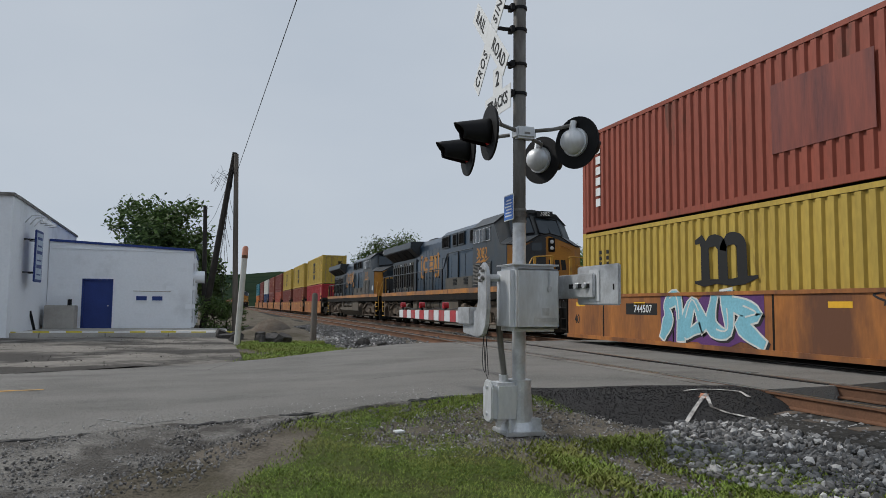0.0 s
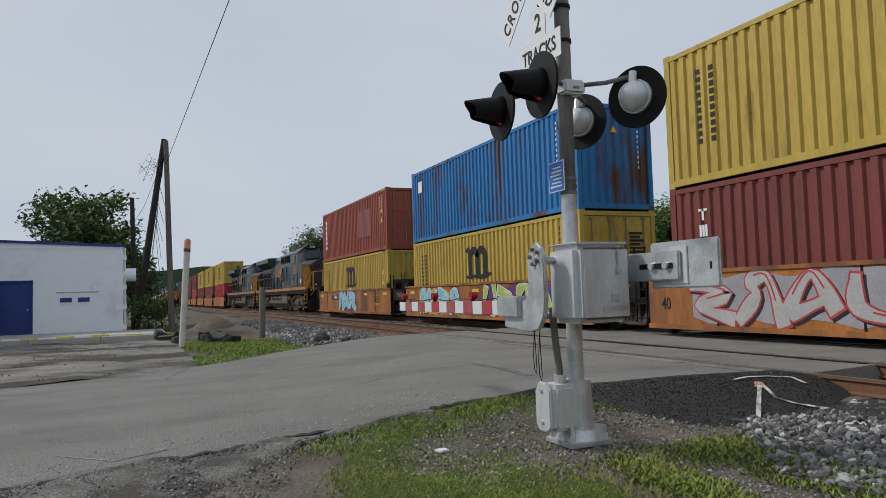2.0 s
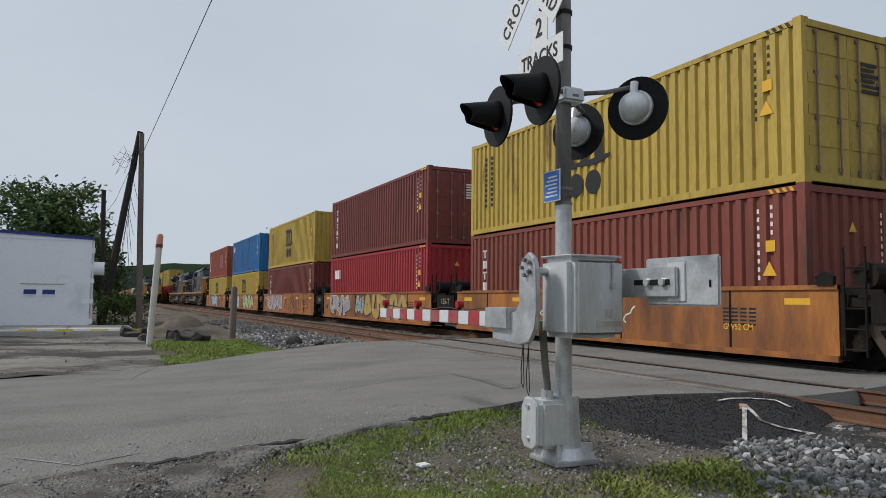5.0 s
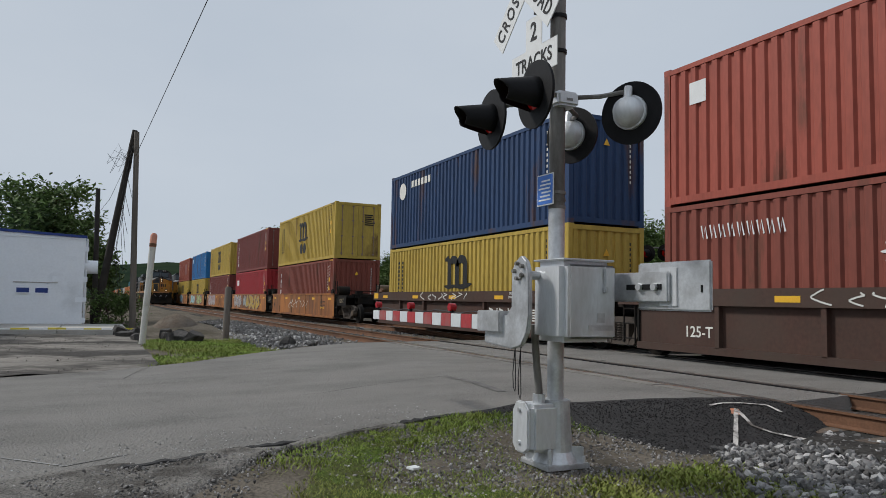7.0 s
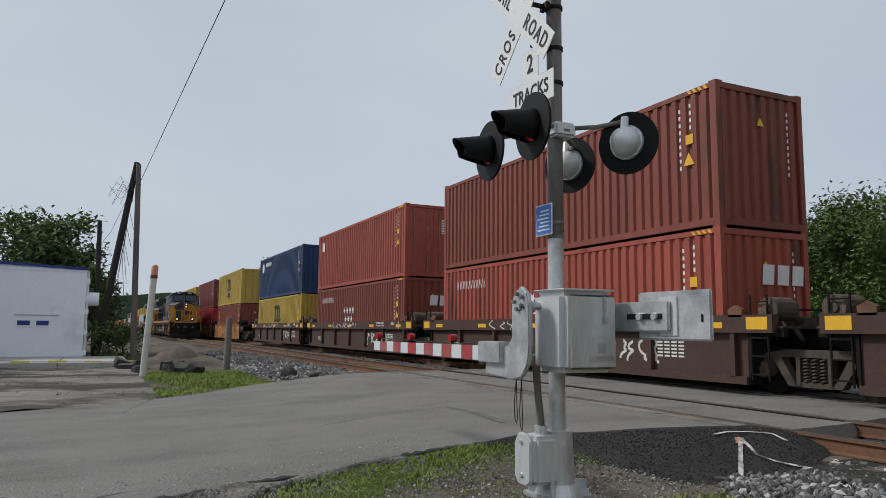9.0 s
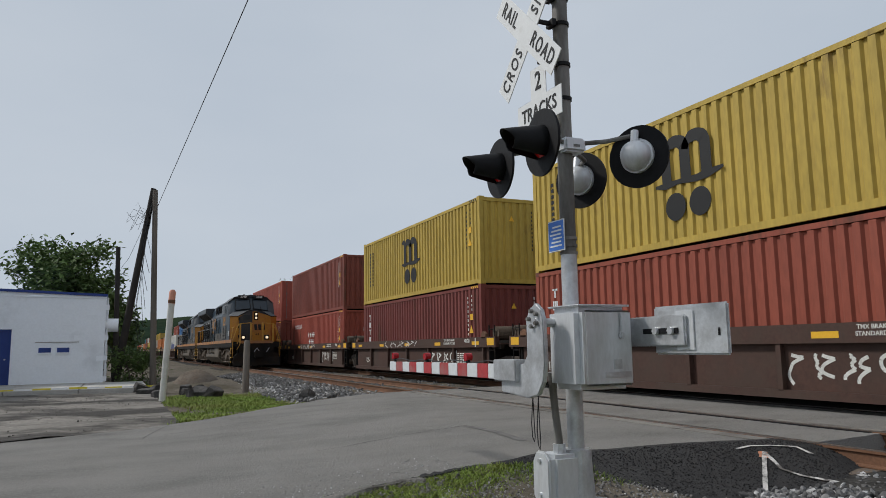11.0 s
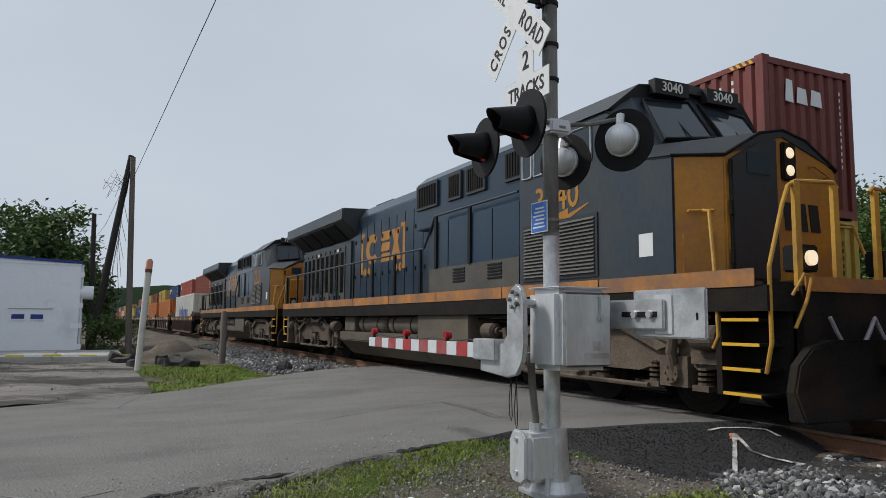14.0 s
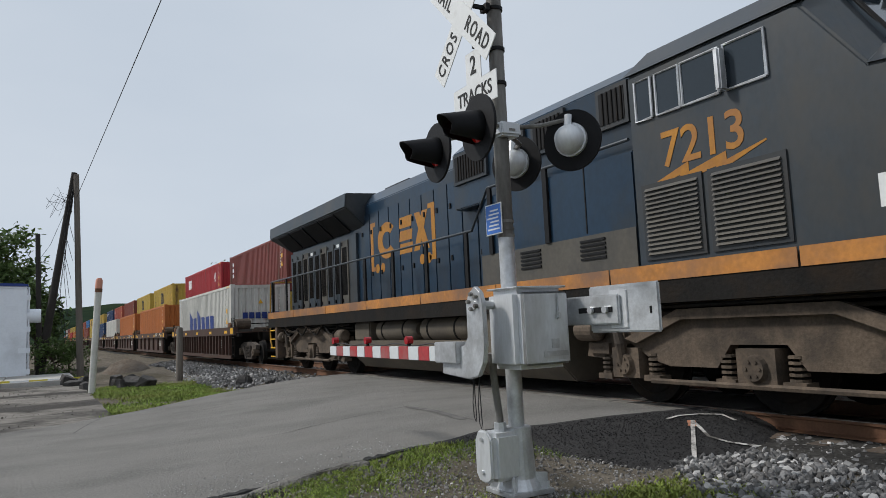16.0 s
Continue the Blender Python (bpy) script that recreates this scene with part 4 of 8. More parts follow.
def loco_truck(loco, u, wheels):
    fr = Shape()
    for sx in (-1, 1):
        fr.prism([(u - 2.75, 0.62), (u - 2.65, 0.95), (u - 1.6, 1.0), (u - 1.0, 1.12), (u + 1.0, 1.12), (u + 1.6, 1.0), (u + 2.65, 0.95), (u + 2.75, 0.62), (u + 2.3, 0.58),
                  (u + 1.9, 0.80), (u + 1.55, 0.60), (u + 1.25, 0.52), (u + 0.55, 0.52), (u + 0.35, 0.78), (u - 0.35, 0.78), (u - 0.55, 0.52), (u - 1.25, 0.52),
                  (u - 1.55, 0.60), (u - 1.9, 0.80), (u - 2.3, 0.58)], "x", sx * 1.08, sx * 1.24)
        fr.prism([(u - 1.9, 0.86), (u - 1.0, 1.2), (u + 1.0, 1.2), (u + 1.9, 0.86), (u + 1.7, 0.80), (u + 0.95, 1.08), (u - 0.95, 1.08), (u - 1.7, 0.80)], "x", sx * 1.24, sx * 1.34)
    t = part("truck_frame", fr, GRIME, loco, "dusty brown cast truck frame")
    gear = Shape()
    for sx in (-1, 1):
        for k in (-1.95, 0, 1.95):
            gear.box(min(sx * 1.05, sx * 1.30), max(sx * 1.05, sx * 1.30), u + k - 0.24, u + k + 0.24, 0.36, 0.74)
            gear.tube([(sx * 1.28, u + k, LOCO_R), (sx * 1.36, u + k, LOCO_R)], [0.16, 0.13], 16)
            for j in range(6):
                a = j * math.pi / 3
                gear.tube([(sx * 1.36, u + k + 0.085 * math.cos(a), LOCO_R + 0.085 * math.sin(a)), (sx * 1.375, u + k + 0.085 * math.cos(a), LOCO_R + 0.085 * math.sin(a))], 0.018, 6)
            for d in (-0.42, 0.42):
                for j in range(5):
                    gear.tube([(sx * 1.18, u + k + d, 0.40 + j * 0.06), (sx * 1.18, u + k + d, 0.43 + j * 0.06)], 0.10, 10)
                gear.box(min(sx * 1.08, sx * 1.28), max(sx * 1.08, sx * 1.28), u + k + d - 0.13, u + k + d + 0.13, 0.33, 0.40)
        for k in (-2.45, 2.45):
            e = math.copysign(1, k)
            gear.tube([(sx * 1.34, u + k + e * 0.32, 0.98), (sx * 1.34, u + k + e * 0.28, 0.98), (sx * 1.34, u + k - e * 0.06, 0.98), (sx * 1.34, u + k - e * 0.10, 0.98)], [0.12, 0.15, 0.15, 0.10], 18)
            gear.tube([(sx * 1.34, u + k - e * 0.1, 0.98), (sx * 1.34, u + k - e * 0.18, 0.98)], 0.07, 12)
            gear.tube([(sx * 1.34, u + k - e * 0.18, 0.98), (sx * 1.34, u + k - e * 0.75, 0.98)], 0.022, 8)
            gear.tube([(sx * 1.36, u + k - e * 0.42, 1.04), (sx * 1.35, u + k - e * 0.48, 0.8), (sx * 1.30, u + k - e * 0.46, 0.45)], [0.06, 0.075, 0.05], 10)
            gear.box(min(sx * 1.05, sx * 1.3), max(sx * 1.05, sx * 1.3), u + k - 0.2, u + k + 0.2, 0.66, 0.8)
        gear.tube([(sx * 1.33, u - 2.6, 1.22), (sx * 1.33, u - 1.0, 1.28), (sx * 1.33, u + 0.9, 1.25), (sx * 1.33, u + 2.6, 1.22)], 0.025, 6)
        gear.tube([(sx * 1.30, u - 1.5, 0.34), (sx * 1.30, u + 1.5, 0.34)], 0.035, 6)
    part("axle_gear", gear, GRIME, loco, "axle boxes, coil springs and brake rods")
    part("truck_centre", Shape().box(-1.0, 1.0, u - 2.2, u + 2.2, 0.55, 0.98), STEEL_DARK, loco)
    for k in (-1.95, 0, 1.95):
        wheels.append(wheelset(loco, u + k, LOCO_R))


def locomotive(number, label, lit, nose_dark=True):
    """A six-axle wide-cab diesel; its nose points along -y and the cab's front corner is at y = 0, on the rails."""
    L = thing("locomotive", label, "locomotive", group="freight locomotives")
    W, wheels = 1.47, []
    part("sill", Shape().box(-1.5, 1.5, -1.35, 20.1, 1.28, 1.56), STEEL_DARK, L, "dark steel underframe sill")
    for sx in (-1, 1):
        for k in range(8):
            y0 = -1.2 + k * 2.66
            part("sill_stripe", Shape().box(min(sx * 1.5, sx * 1.512), max(sx * 1.5, sx * 1.512), y0, y0 + 2.63, 1.55, 1.745), STRIPE, L, "faded orange reflective stripe")
    part("walkway", Shape().box(-1.5, 1.5, -1.3, 20.1, 1.55, 1.60), STEEL_DARK, L)
    # nose and cab
    NY, NW = -0.40, 1.02
    part("nose", Shape().loft([section(NY, NW, 1.6, 3.2, 0.42, 3.53, 3.62), section(0, W, 1.6, 3.22, 1.05, 3.45, 3.62)]), LOCO_GOLD, L, "weathered gold nose with chamfered corners", 0.02)
    part("nose_top", Shape().loft([[(-NW - 0.02, NY - 0.02, 3.21), (-0.42, NY - 0.02, 3.555), (0, NY - 0.02, 3.645), (0.42, NY - 0.02, 3.555), (NW + 0.02, NY - 0.02, 3.21), (0, NY - 0.02, 3.55)],
                                   [(-1.48, 0.02, 3.24), (-1.06, 0.02, 3.48), (0, 0.02, 3.65), (1.06, 0.02, 3.48), (1.48, 0.02, 3.24), (0, 0.02, 3.5)],
                                   [(-1.48, 0.64, 3.31), (-1.16, 0.64, 3.54), (0, 0.64, 3.68), (1.16, 0.64, 3.54), (1.48, 0.64, 3.31), (0, 0.64, 3.55)]]), LOCO_GREY, L, "dark nose top")
    part("cab", Shape().loft([section(0, W, 1.6, 3.22, 1.05, 3.45, 3.62), section(0.62, W, 1.6, 3.30, 1.15, 3.52, 3.66), section(1.22, W, 1.6, 4.1, 1.12, 4.44, 4.58),
                              section(1.3, W, 1.6, 4.13, 1.0, 4.52, 4.66), section(3.6, W, 1.6, 4.13, 1.0, 4.52, 4.66)]), LOCO_SLATE, L, "dusty slate blue cab with sloping windscreen", 0.025)
    roof = Shape().loft([[(-1.5, 1.2, 4.14), (-1.02, 1.1, 4.55), (0, 1.1, 4.69), (1.02, 1.1, 4.55), (1.5, 1.2, 4.14), (0, 1.2, 4.58)],
                         [(-1.5, 3.65, 4.14), (-1.02, 3.65, 4.55), (0, 3.65, 4.69), (1.02, 3.65, 4.55), (1.5, 3.65, 4.14), (0, 3.65, 4.58)]])
    part("cab_roof", roof, LOCO_GREY, L, "overhanging roof eave")
    # windscreens lie on the slope between nose top and roof
    for sx in (-1, 1):
        a, b = Vector((sx * 0.10, 0.665, 3.72)), Vector((sx * 1.02, 0.65, 3.60))
        c, d = Vector((sx * 1.00, 1.10, 4.27)), Vector((sx * 0.10, 1.13, 4.36))
        n = Vector((0, -0.80, 0.60)) * 0.06
        s = Shape().loft([[a + n, b + n, c + n, d + n], [a - n, b - n, c - n, d - n]])
        pane = part("windscreen", s, GLASS_DARK, L, "dark windscreen pane")
        rim = Shape().tube([a + n, b + n, c + n, d + n, a + n], 0.028, 6)
        part("gasket", rim, RUBBER, pane)
        part("wiper", Shape().tube([(a + b) / 2 + n * 1.5, (c + d) / 2 + n * 1.5 + Vector((0, 0, -0.15))], 0.012, 5), RUBBER, pane)
        nb = Shape().box(min(sx * 0.18, sx * 0.82), max(sx * 0.18, sx * 0.82), 0.98, 1.12, 4.42, 4.64)
        board = part("number_board", nb, INK, L, "black number board with pale digits")
        lettering("number", number, 0.2, WHITE_INK, board, south(sx * 0.5, 0.975, 4.53), 0.003)
        # side windows
        for (u0, u1) in ((1.62, 2.12), (2.2, 2.72), (2.76, 3.12), (3.2, 3.46)):
            g = Shape().box(min(sx * (W - 0.01), sx * (W + 0.012)), max(sx * (W - 0.01), sx * (W + 0.012)), u0, u1, 3.52, 4.02)
            w_ = part("side_window", g, GLASS_DARK, L, "side window with bright rim")
            x = sx * (W + 0.014)
            part("window_rim", Shape().tube([(x, u0, 3.52), (x, u1, 3.52), (x, u1, 4.02), (x, u0, 4.02), (x, u0, 3.52)], 0.02, 6), GALV, w_)
        part("mirror", Shape().box(min(sx * 1.5, sx * 1.62), max(sx * 1.5, sx * 1.62), 2.08, 2.16, 3.5, 3.98), GALV, L, bevel=0.02)
        # louvres low on the cab side
        for u0, u1 in ((1.55, 2.4), (2.6, 3.4)):
            fr = part("louvre_frame", Shape().box(min(sx * W, sx * (W + 0.02)), max(sx * W, sx * (W + 0.02)), u0 - 0.06, u1 + 0.06, 1.80, 2.72), LOCO_GREY, L)
            slats = Shape()
            for k in range(15):
                z = 1.86 + k * 0.055
                slats.prism([(sx * (W + 0.018), z), (sx * (W + 0.05), z), (sx * (W + 0.018), z + 0.04)], "y", u0, u1)
            part("louvre_slat", slats, LOCO_TAN, fr, "ribbed louvre slats")
        part("paper_notice", Shape().box(min(sx * W, sx * (W + 0.004)), max(sx * W, sx * (W + 0.004)), 0.38, 0.64, 2.0, 2.3), SIGN_WHITE, L)
    lettering("side_number", number, 0.6, LOCO_GOLD, L, west(-W - 0.004, 2.52, 3.06), 0.003)
    x = -W - 0.004
    part("bolt_emblem", ribbon(Shape(), [(3.3, 2.68), (2.72, 2.82), (2.86, 2.68), (2.2, 2.82), (2.34, 2.70), (1.7, 2.88)], [0.02, 0.055, 0.045, 0.055, 0.045, 0.01], x + 0.004, x, 0.0003), LOCO_GOLD, L, "gold zigzag emblem")
    # nose fittings
    door = part("nose_door", Shape().prism([(-0.95, 1.68), (-0.14, 1.68), (-0.14, 3.5), (-0.42, 3.46), (-0.95, 3.16)], "y", NY - 0.05, NY + 0.02), LOCO_GREY if nose_dark else LOCO_GOLD, L, "nose door with a small window", 0.02)
    part("door_window", Shape().box(-0.70, -0.30, NY - 0.062, NY - 0.045, 3.0, 3.28), GLASS_DARK, door, "dark door window", 0.006)
    bez = part("headlight_bezel", Shape().box(-0.03, 0.22, NY - 0.05, NY + 0.02, 2.98, 3.48), STEEL_DARK, L, "recessed headlight housing", 0.02)
    for z in (3.11, 3.34):
        part("headlight", Shape().tube([(0.09, NY - 0.075, z), (0.09, NY - 0.06, z), (0.09, NY - 0.03, z)], [0.05, 0.07, 0.078], 18), HEADLIGHT if lit else GALV, bez, "round headlight")
    emb = Shape()
    for a in (-0.02, 0.22, 0.46):
        emb.prism([(a + 0.04, 2.34), (a + 0.22, 2.34), (a + 0.18, 2.7), (a, 2.7)], "y", NY - 0.012, NY - 0.004)
    part("nose_emblem", emb, INK, L, "dark slanted emblem blocks")
    for ex in (0.12, 0.25):
        part("nose_socket", Shape().tube([(ex, NY - 0.03, 2.08), (ex, NY, 2.08)], 0.045, 10), RUBBER, L)
    for sx in (-1, 1):
        d = part("ditch_light", Shape().box(sx * 0.72 - 0.25, sx * 0.72 + 0.05, -1.36, -1.12, 1.72, 2.02), RUBBER, L, "low lamp in a black box", 0.02)
        part("lamp_glass", Shape().tube([(sx * 0.72 - 0.1, -1.40, 1.87), (sx * 0.72 - 0.1, -1.355, 1.87)], 0.085, 18), HEADLIGHT if lit else GALV, d)
    part("front_plate", Shape().box(-1.04, 1.04, -1.42, -1.33, 0.55, 1.56), STEEL_DARK, L, "black front plate")
    part("front_stripe", Shape().box(-1.0, 1.0, -1.44, -1.41, 1.50, 1.66), STRIPE, L)
    edge = [(-1.42, 0.14), (-1.45, 0.45), (-1.38, 0.72), (-1.2, 0.9), (-0.9, 0.98), (0.9, 0.98), (1.2, 0.9), (1.38, 0.72), (1.45, 0.45), (1.42, 0.14)]
    plow = Shape().loft([[(a, -1.48 - 0.10 * (1 - abs(a) / 1.5), z) for a, z in edge], [(a, -1.60 - 0.18 * (1 - abs(a) / 1.5) - 0.1 * (z < 0.3), z) for a, z in edge]])
    part("snow_plow", plow, STEEL_DARK, L, "black snow plow", 0.02)
    part("coupler", Shape().box(-0.16, 0.16, -2.05, -1.4, 0.68, 0.98).box(-0.22, 0.22, -2.25, -1.95, 0.62, 1.04), STEEL_DARK, L, "knuckle coupler", 0.03)
    hose = [(-0.75 + 1.5 * k / 16, -1.52, 1.22 - 0.38 * abs(math.sin(math.pi * 2 * k / 16))) for k in range(17)]
    part("air_hose", Shape().tube(hose, 0.025, 6), SPRAY_GREY, L, "looped grey air hose")
    for sx in (-1, 1):
        rails = Shape()
        rails.tube([(sx * 1.44, -1.26, 0.62), (sx * 1.44, -1.34, 0.95), (sx * 1.44, -1.34, 1.75), (sx * 1.2, -1.34, 2.45), (sx * 1.1, -1.34, 2.66), (sx * 0.98, -1.34, 2.72), (sx * 0.35, -1.34, 2.76), (sx * 0.28, -1.34, 2.7)], 0.024, 8)
        rails.tube([(sx * 1.24, -0.25, 2.52), (sx * 1.32, -0.42, 2.48), (sx * 1.45, -0.60, 1.75), (sx * 1.46, -0.64, 1.0), (sx * 1.46, -0.56, 0.86)], 0.022, 8)
        rails.tube([(sx * 1.36, -0.12, 2.52), (sx * 1.38, -0.16, 2.52), (sx * 1.16, -0.34, 2.52), (sx * 1.13, -0.31, 2.52)], 0.016, 6)
        part("front_handrail", rails, HAND_GOLD, L, "yellow bent front handrail")
        for px in (0.96, 0.32):
            part("handrail_post", Shape().box(min(sx * px, sx * (px + 0.09)), max(sx * px, sx * (px + 0.09)), -1.38, -1.33, 1.5, 2.72), HAND_GOLD, L, "flat yellow handrail post")
        if sx > 0:
            part("nose_grab", Shape().tube([(sx * 0.5, NY, 3.2), (sx * 0.5, NY - 0.08, 3.2), (sx * 0.8, NY - 0.08, 3.08), (sx * 0.8, NY, 3.08)], 0.014, 6), LOCO_GOLD, L)
    for z in (1.95, 2.55, 3.05):
        part("door_hinge", Shape().tube([(-0.97, NY - 0.05, z - 0.09), (-0.97, NY - 0.05, z + 0.09)], 0.026, 8), STEEL_DARK, L, "nose door hinge")
    part("nose_hatch", Shape().loft([[(-1.40, -0.06, 1.68), (-1.10, -0.30, 1.68), (-1.10, -0.30, 2.26), (-1.40, -0.06, 2.26)], [(-1.42, -0.09, 1.68), (-1.12, -0.33, 1.68), (-1.12, -0.33, 2.26), (-1.42, -0.09, 2.26)]]), LOCO_GOLD, L, "low gold hatch in the nose corner", 0.008)
    part("nose_brow", Shape().tube([(-1.49, 0.02, 3.235), (-1.03, NY - 0.02, 3.21), (-0.42, NY - 0.02, 3.55), (0, NY - 0.02, 3.64), (0.42, NY - 0.02, 3.55), (1.03, NY - 0.02, 3.21), (1.49, 0.02, 3.235)], 0.02, 6), STEEL_DARK, L, "dark edge trim round the nose top")
    part("front_deck", Shape().box(-1.04, 1.04, -1.33, -0.3, 1.5, 1.62), STEEL_DARK, L, "dark deck before the nose")
    part("glad_hand_loop", Shape().tube([(-1.2, -1.42, 1.45), (-1.1, -1.5, 1.68), (-0.98, -1.5, 1.66), (-1.05, -1.48, 1.4), (-1.22, -1.46, 1.1)], 0.02, 6), HAND_GOLD, L, "bent yellow uncoupling lever")
    for sx in (-1, 1):
        for k in range(5):
            z = 0.36 + k * 0.27
            st = part("step", Shape().box(min(sx * 1.12, sx * 1.48), max(sx * 1.12, sx * 1.48), -1.22, -0.72, z, z + 0.03), STEEL_DARK, L, "step with a yellow edge")
            part("step_edge", Shape().box(min(sx * 1.48, sx * 1.495), max(sx * 1.48, sx * 1.495), -1.22, -0.72, z, z + 0.035), YELLOW_INK, st)
        part("step_well", Shape().box(min(sx * 1.05, sx * 1.12), max(sx * 1.05, sx * 1.12), -1.3, -0.55, 0.35, 1.56), STEEL_DARK, L)
        part("step_side", Shape().box(min(sx * 1.12, sx * 1.46), max(sx * 1.12, sx * 1.46), -0.68, -0.60, 0.35, 1.56), STEEL_DARK, L)
    # hood
    H, BW = 1.02, 1.28
    part("blower_section", Shape().loft([section(3.6, BW, 3.2, 4.24, 1.02, 4.46, 4.52), section(8.35, BW, 3.2, 4.24, 1.02, 4.46, 4.52)]), LOCO_BLUE, L, "wide upper blower section", 0.02)
    part("hood", Shape().loft([section(3.6, H, 1.6, 4.1, 0.82, 4.38, 4.43), section(18.9, H, 1.6, 4.1, 0.82, 4.38, 4.43)]), LOCO_BLUE, L, "dark blue engine hood", 0.02)
    for sx in (-1, 1):
        part("equipment_case", Shape().box(min(sx * 0.9, sx * 1.44), max(sx * 0.9, sx * 1.44), 3.62, 7.25, 1.6, 3.22), LOCO_BLUE, L, "tall equipment case beside the hood", 0.02)
        part("lower_panel", Shape().box(min(sx * 1.44, sx * 1.452), max(sx * 1.44, sx * 1.452), 3.64, 7.23, 1.62, 2.25), LOCO_TAN, L, "dusty tan lower panel")
        for u0 in (4.2, 5.6):
            sl = Shape()
            for k in range(5):
                sl.box(min(sx * 1.45, sx * 1.47), max(sx * 1.45, sx * 1.47), u0, u0 + 0.5, 1.92 + k * 0.06, 1.95 + k * 0.06)
            part("vent", sl, RUBBER, L)
        seam = Shape()
        for u0 in (4.55, 5.45, 6.35):
            seam.box(min(sx * 1.44, sx * 1.448), max(sx * 1.44, sx * 1.448), u0, u0 + 0.02, 2.28, 3.2)
        part("door_seam", seam, RUBBER, L)
        # upper blower grilles
        for u0, u1 in ((3.75, 4.35), (5.05, 5.85), (6.05, 6.65), (7.15, 8.25)):
            fr = part("grille_frame", Shape().box(min(sx * BW, sx * (BW + 0.05)), max(sx * BW, sx * (BW + 0.05)), u0, u1, 3.64, 4.2), LOCO_GREY, L)
            part("grille", Shape().box(min(sx * (BW + 0.04), sx * (BW + 0.056)), max(sx * (BW + 0.04), sx * (BW + 0.056)), u0 + 0.06, u1 - 0.06, 3.70, 4.14), RUBBER, fr, "black air intake mesh")
            fins = Shape()
            for q in range(int((u1 - u0 - 0.14) / 0.09)):
                fins.box(min(sx * (BW + 0.05), sx * (BW + 0.07)), max(sx * (BW + 0.05), sx * (BW + 0.07)), u0 + 0.09 + q * 0.09, u0 + 0.11 + q * 0.09, 3.70, 4.14)
            tagged(part("grille_fin", fins, STEEL_DARK, fr), kind="stuff")
        # hood doors
        k = 7.4
        while k < 13.3:
            dr = part("hood_door", Shape().box(min(sx * H, sx * (H + 0.025)), max(sx * H, sx * (H + 0.025)), k + 0.015, k + 0.525, 1.75, 3.85), LOCO_BLUE, L, bevel=0.008)
            part("latch", Shape().box(min(sx * (H + 0.02), sx * (H + 0.045)), max(sx * (H + 0.02), sx * (H + 0.045)), k + 0.40, k + 0.46, 2.35, 2.45), RUBBER, dr)
            part("latch", Shape().box(min(sx * (H + 0.02), sx * (H + 0.045)), max(sx * (H + 0.02), sx * (H + 0.045)), k + 0.40, k + 0.46, 3.35, 3.45), RUBBER, dr)
            k += 0.54
        # rear radiator section
        part("radiator_side", Shape().box(min(sx * H, sx * (H + 0.06)), max(sx * H, sx * (H + 0.06)), 13.6, 18.88, 1.65, 3.5), LOCO_SLATE, L, "dusty slate rear hood side")
        for j in range(9):
            u0 = 14.15 + j * 0.52
            xa, xb = H + 0.055, H + 0.085
            lv = part("radiator_door", Shape().box(min(sx * xa, sx * xb), max(sx * xa, sx * xb), u0 - 0.06, u0 + 0.43, 1.72, 3.4), LOCO_SLATE if j % 3 else LOCO_TAN, L, "rear hood door with a tall grille", 0.008)
            part("grille_opening", Shape().box(min(sx * xb, sx * (xb + 0.004)), max(sx * xb, sx * (xb + 0.004)), u0 + 0.02, u0 + 0.35, 2.0 + 0.05 * (j % 2), 3.22), RUBBER, lv, "black grille opening")
            fins = Shape()
            for q in range(5):
                fins.box(min(sx * xb, sx * (xb + 0.014)), max(sx * xb, sx * (xb + 0.014)), u0 + 0.055 + q * 0.06, u0 + 0.073 + q * 0.06, 2.0 + 0.05 * (j % 2), 3.22)
            tagged(part("grille_fin", fins, STEEL_DARK, lv), kind="stuff")
            for z in (1.82, 3.27):
                part("latch", Shape().box(min(sx * xb, sx * (xb + 0.02)), max(sx * xb, sx * (xb + 0.02)), u0 + 0.3, u0 + 0.37, z, z + 0.09), RUBBER, lv, "recessed door latch")
            if j % 4 == 1:
                part("door_label", Shape().box(min(sx * xb, sx * (xb + 0.003)), max(sx * xb, sx * (xb + 0.003)), u0 + 0.02, u0 + 0.2, 3.27, 3.35), SIGN_WHITE, lv, "small white label")
        wing = Shape().loft([[(sx * 0.5, 13.1, 4.44), (sx * 1.5, 13.1, 4.40), (sx * 1.53, 13.1, 4.05), (sx * 1.0, 13.1, 3.58), (sx * 0.5, 13.1, 3.58)],
                             [(sx * 0.5, 19.6, 4.44), (sx * 1.5, 19.6, 4.40), (sx * 1.53, 19.6, 4.05), (sx * 1.0, 19.0, 3.58), (sx * 0.5, 19.0, 3.58)]])
        part("radiator_wing", wing, LOCO_GREY, L, "overhanging radiator wing", 0.02)
        # Outer side in a lighter slate than the wing, with its light in the colour.
        part("wing_face", Shape().loft([[(sx * 1.505, 13.12, 4.39), (sx * 1.525, 13.12, 4.39), (sx * 1.545, 13.12, 4.07), (sx * 1.525, 13.12, 4.07)], [(sx * 1.505, 19.58, 4.39), (sx * 1.525, 19.58, 4.39), (sx * 1.545, 19.58, 4.07), (sx * 1.525, 19.58, 4.07)]]), LOCO_SLATE, L, "slate edge of the radiator wing, coloured lighter as lit")
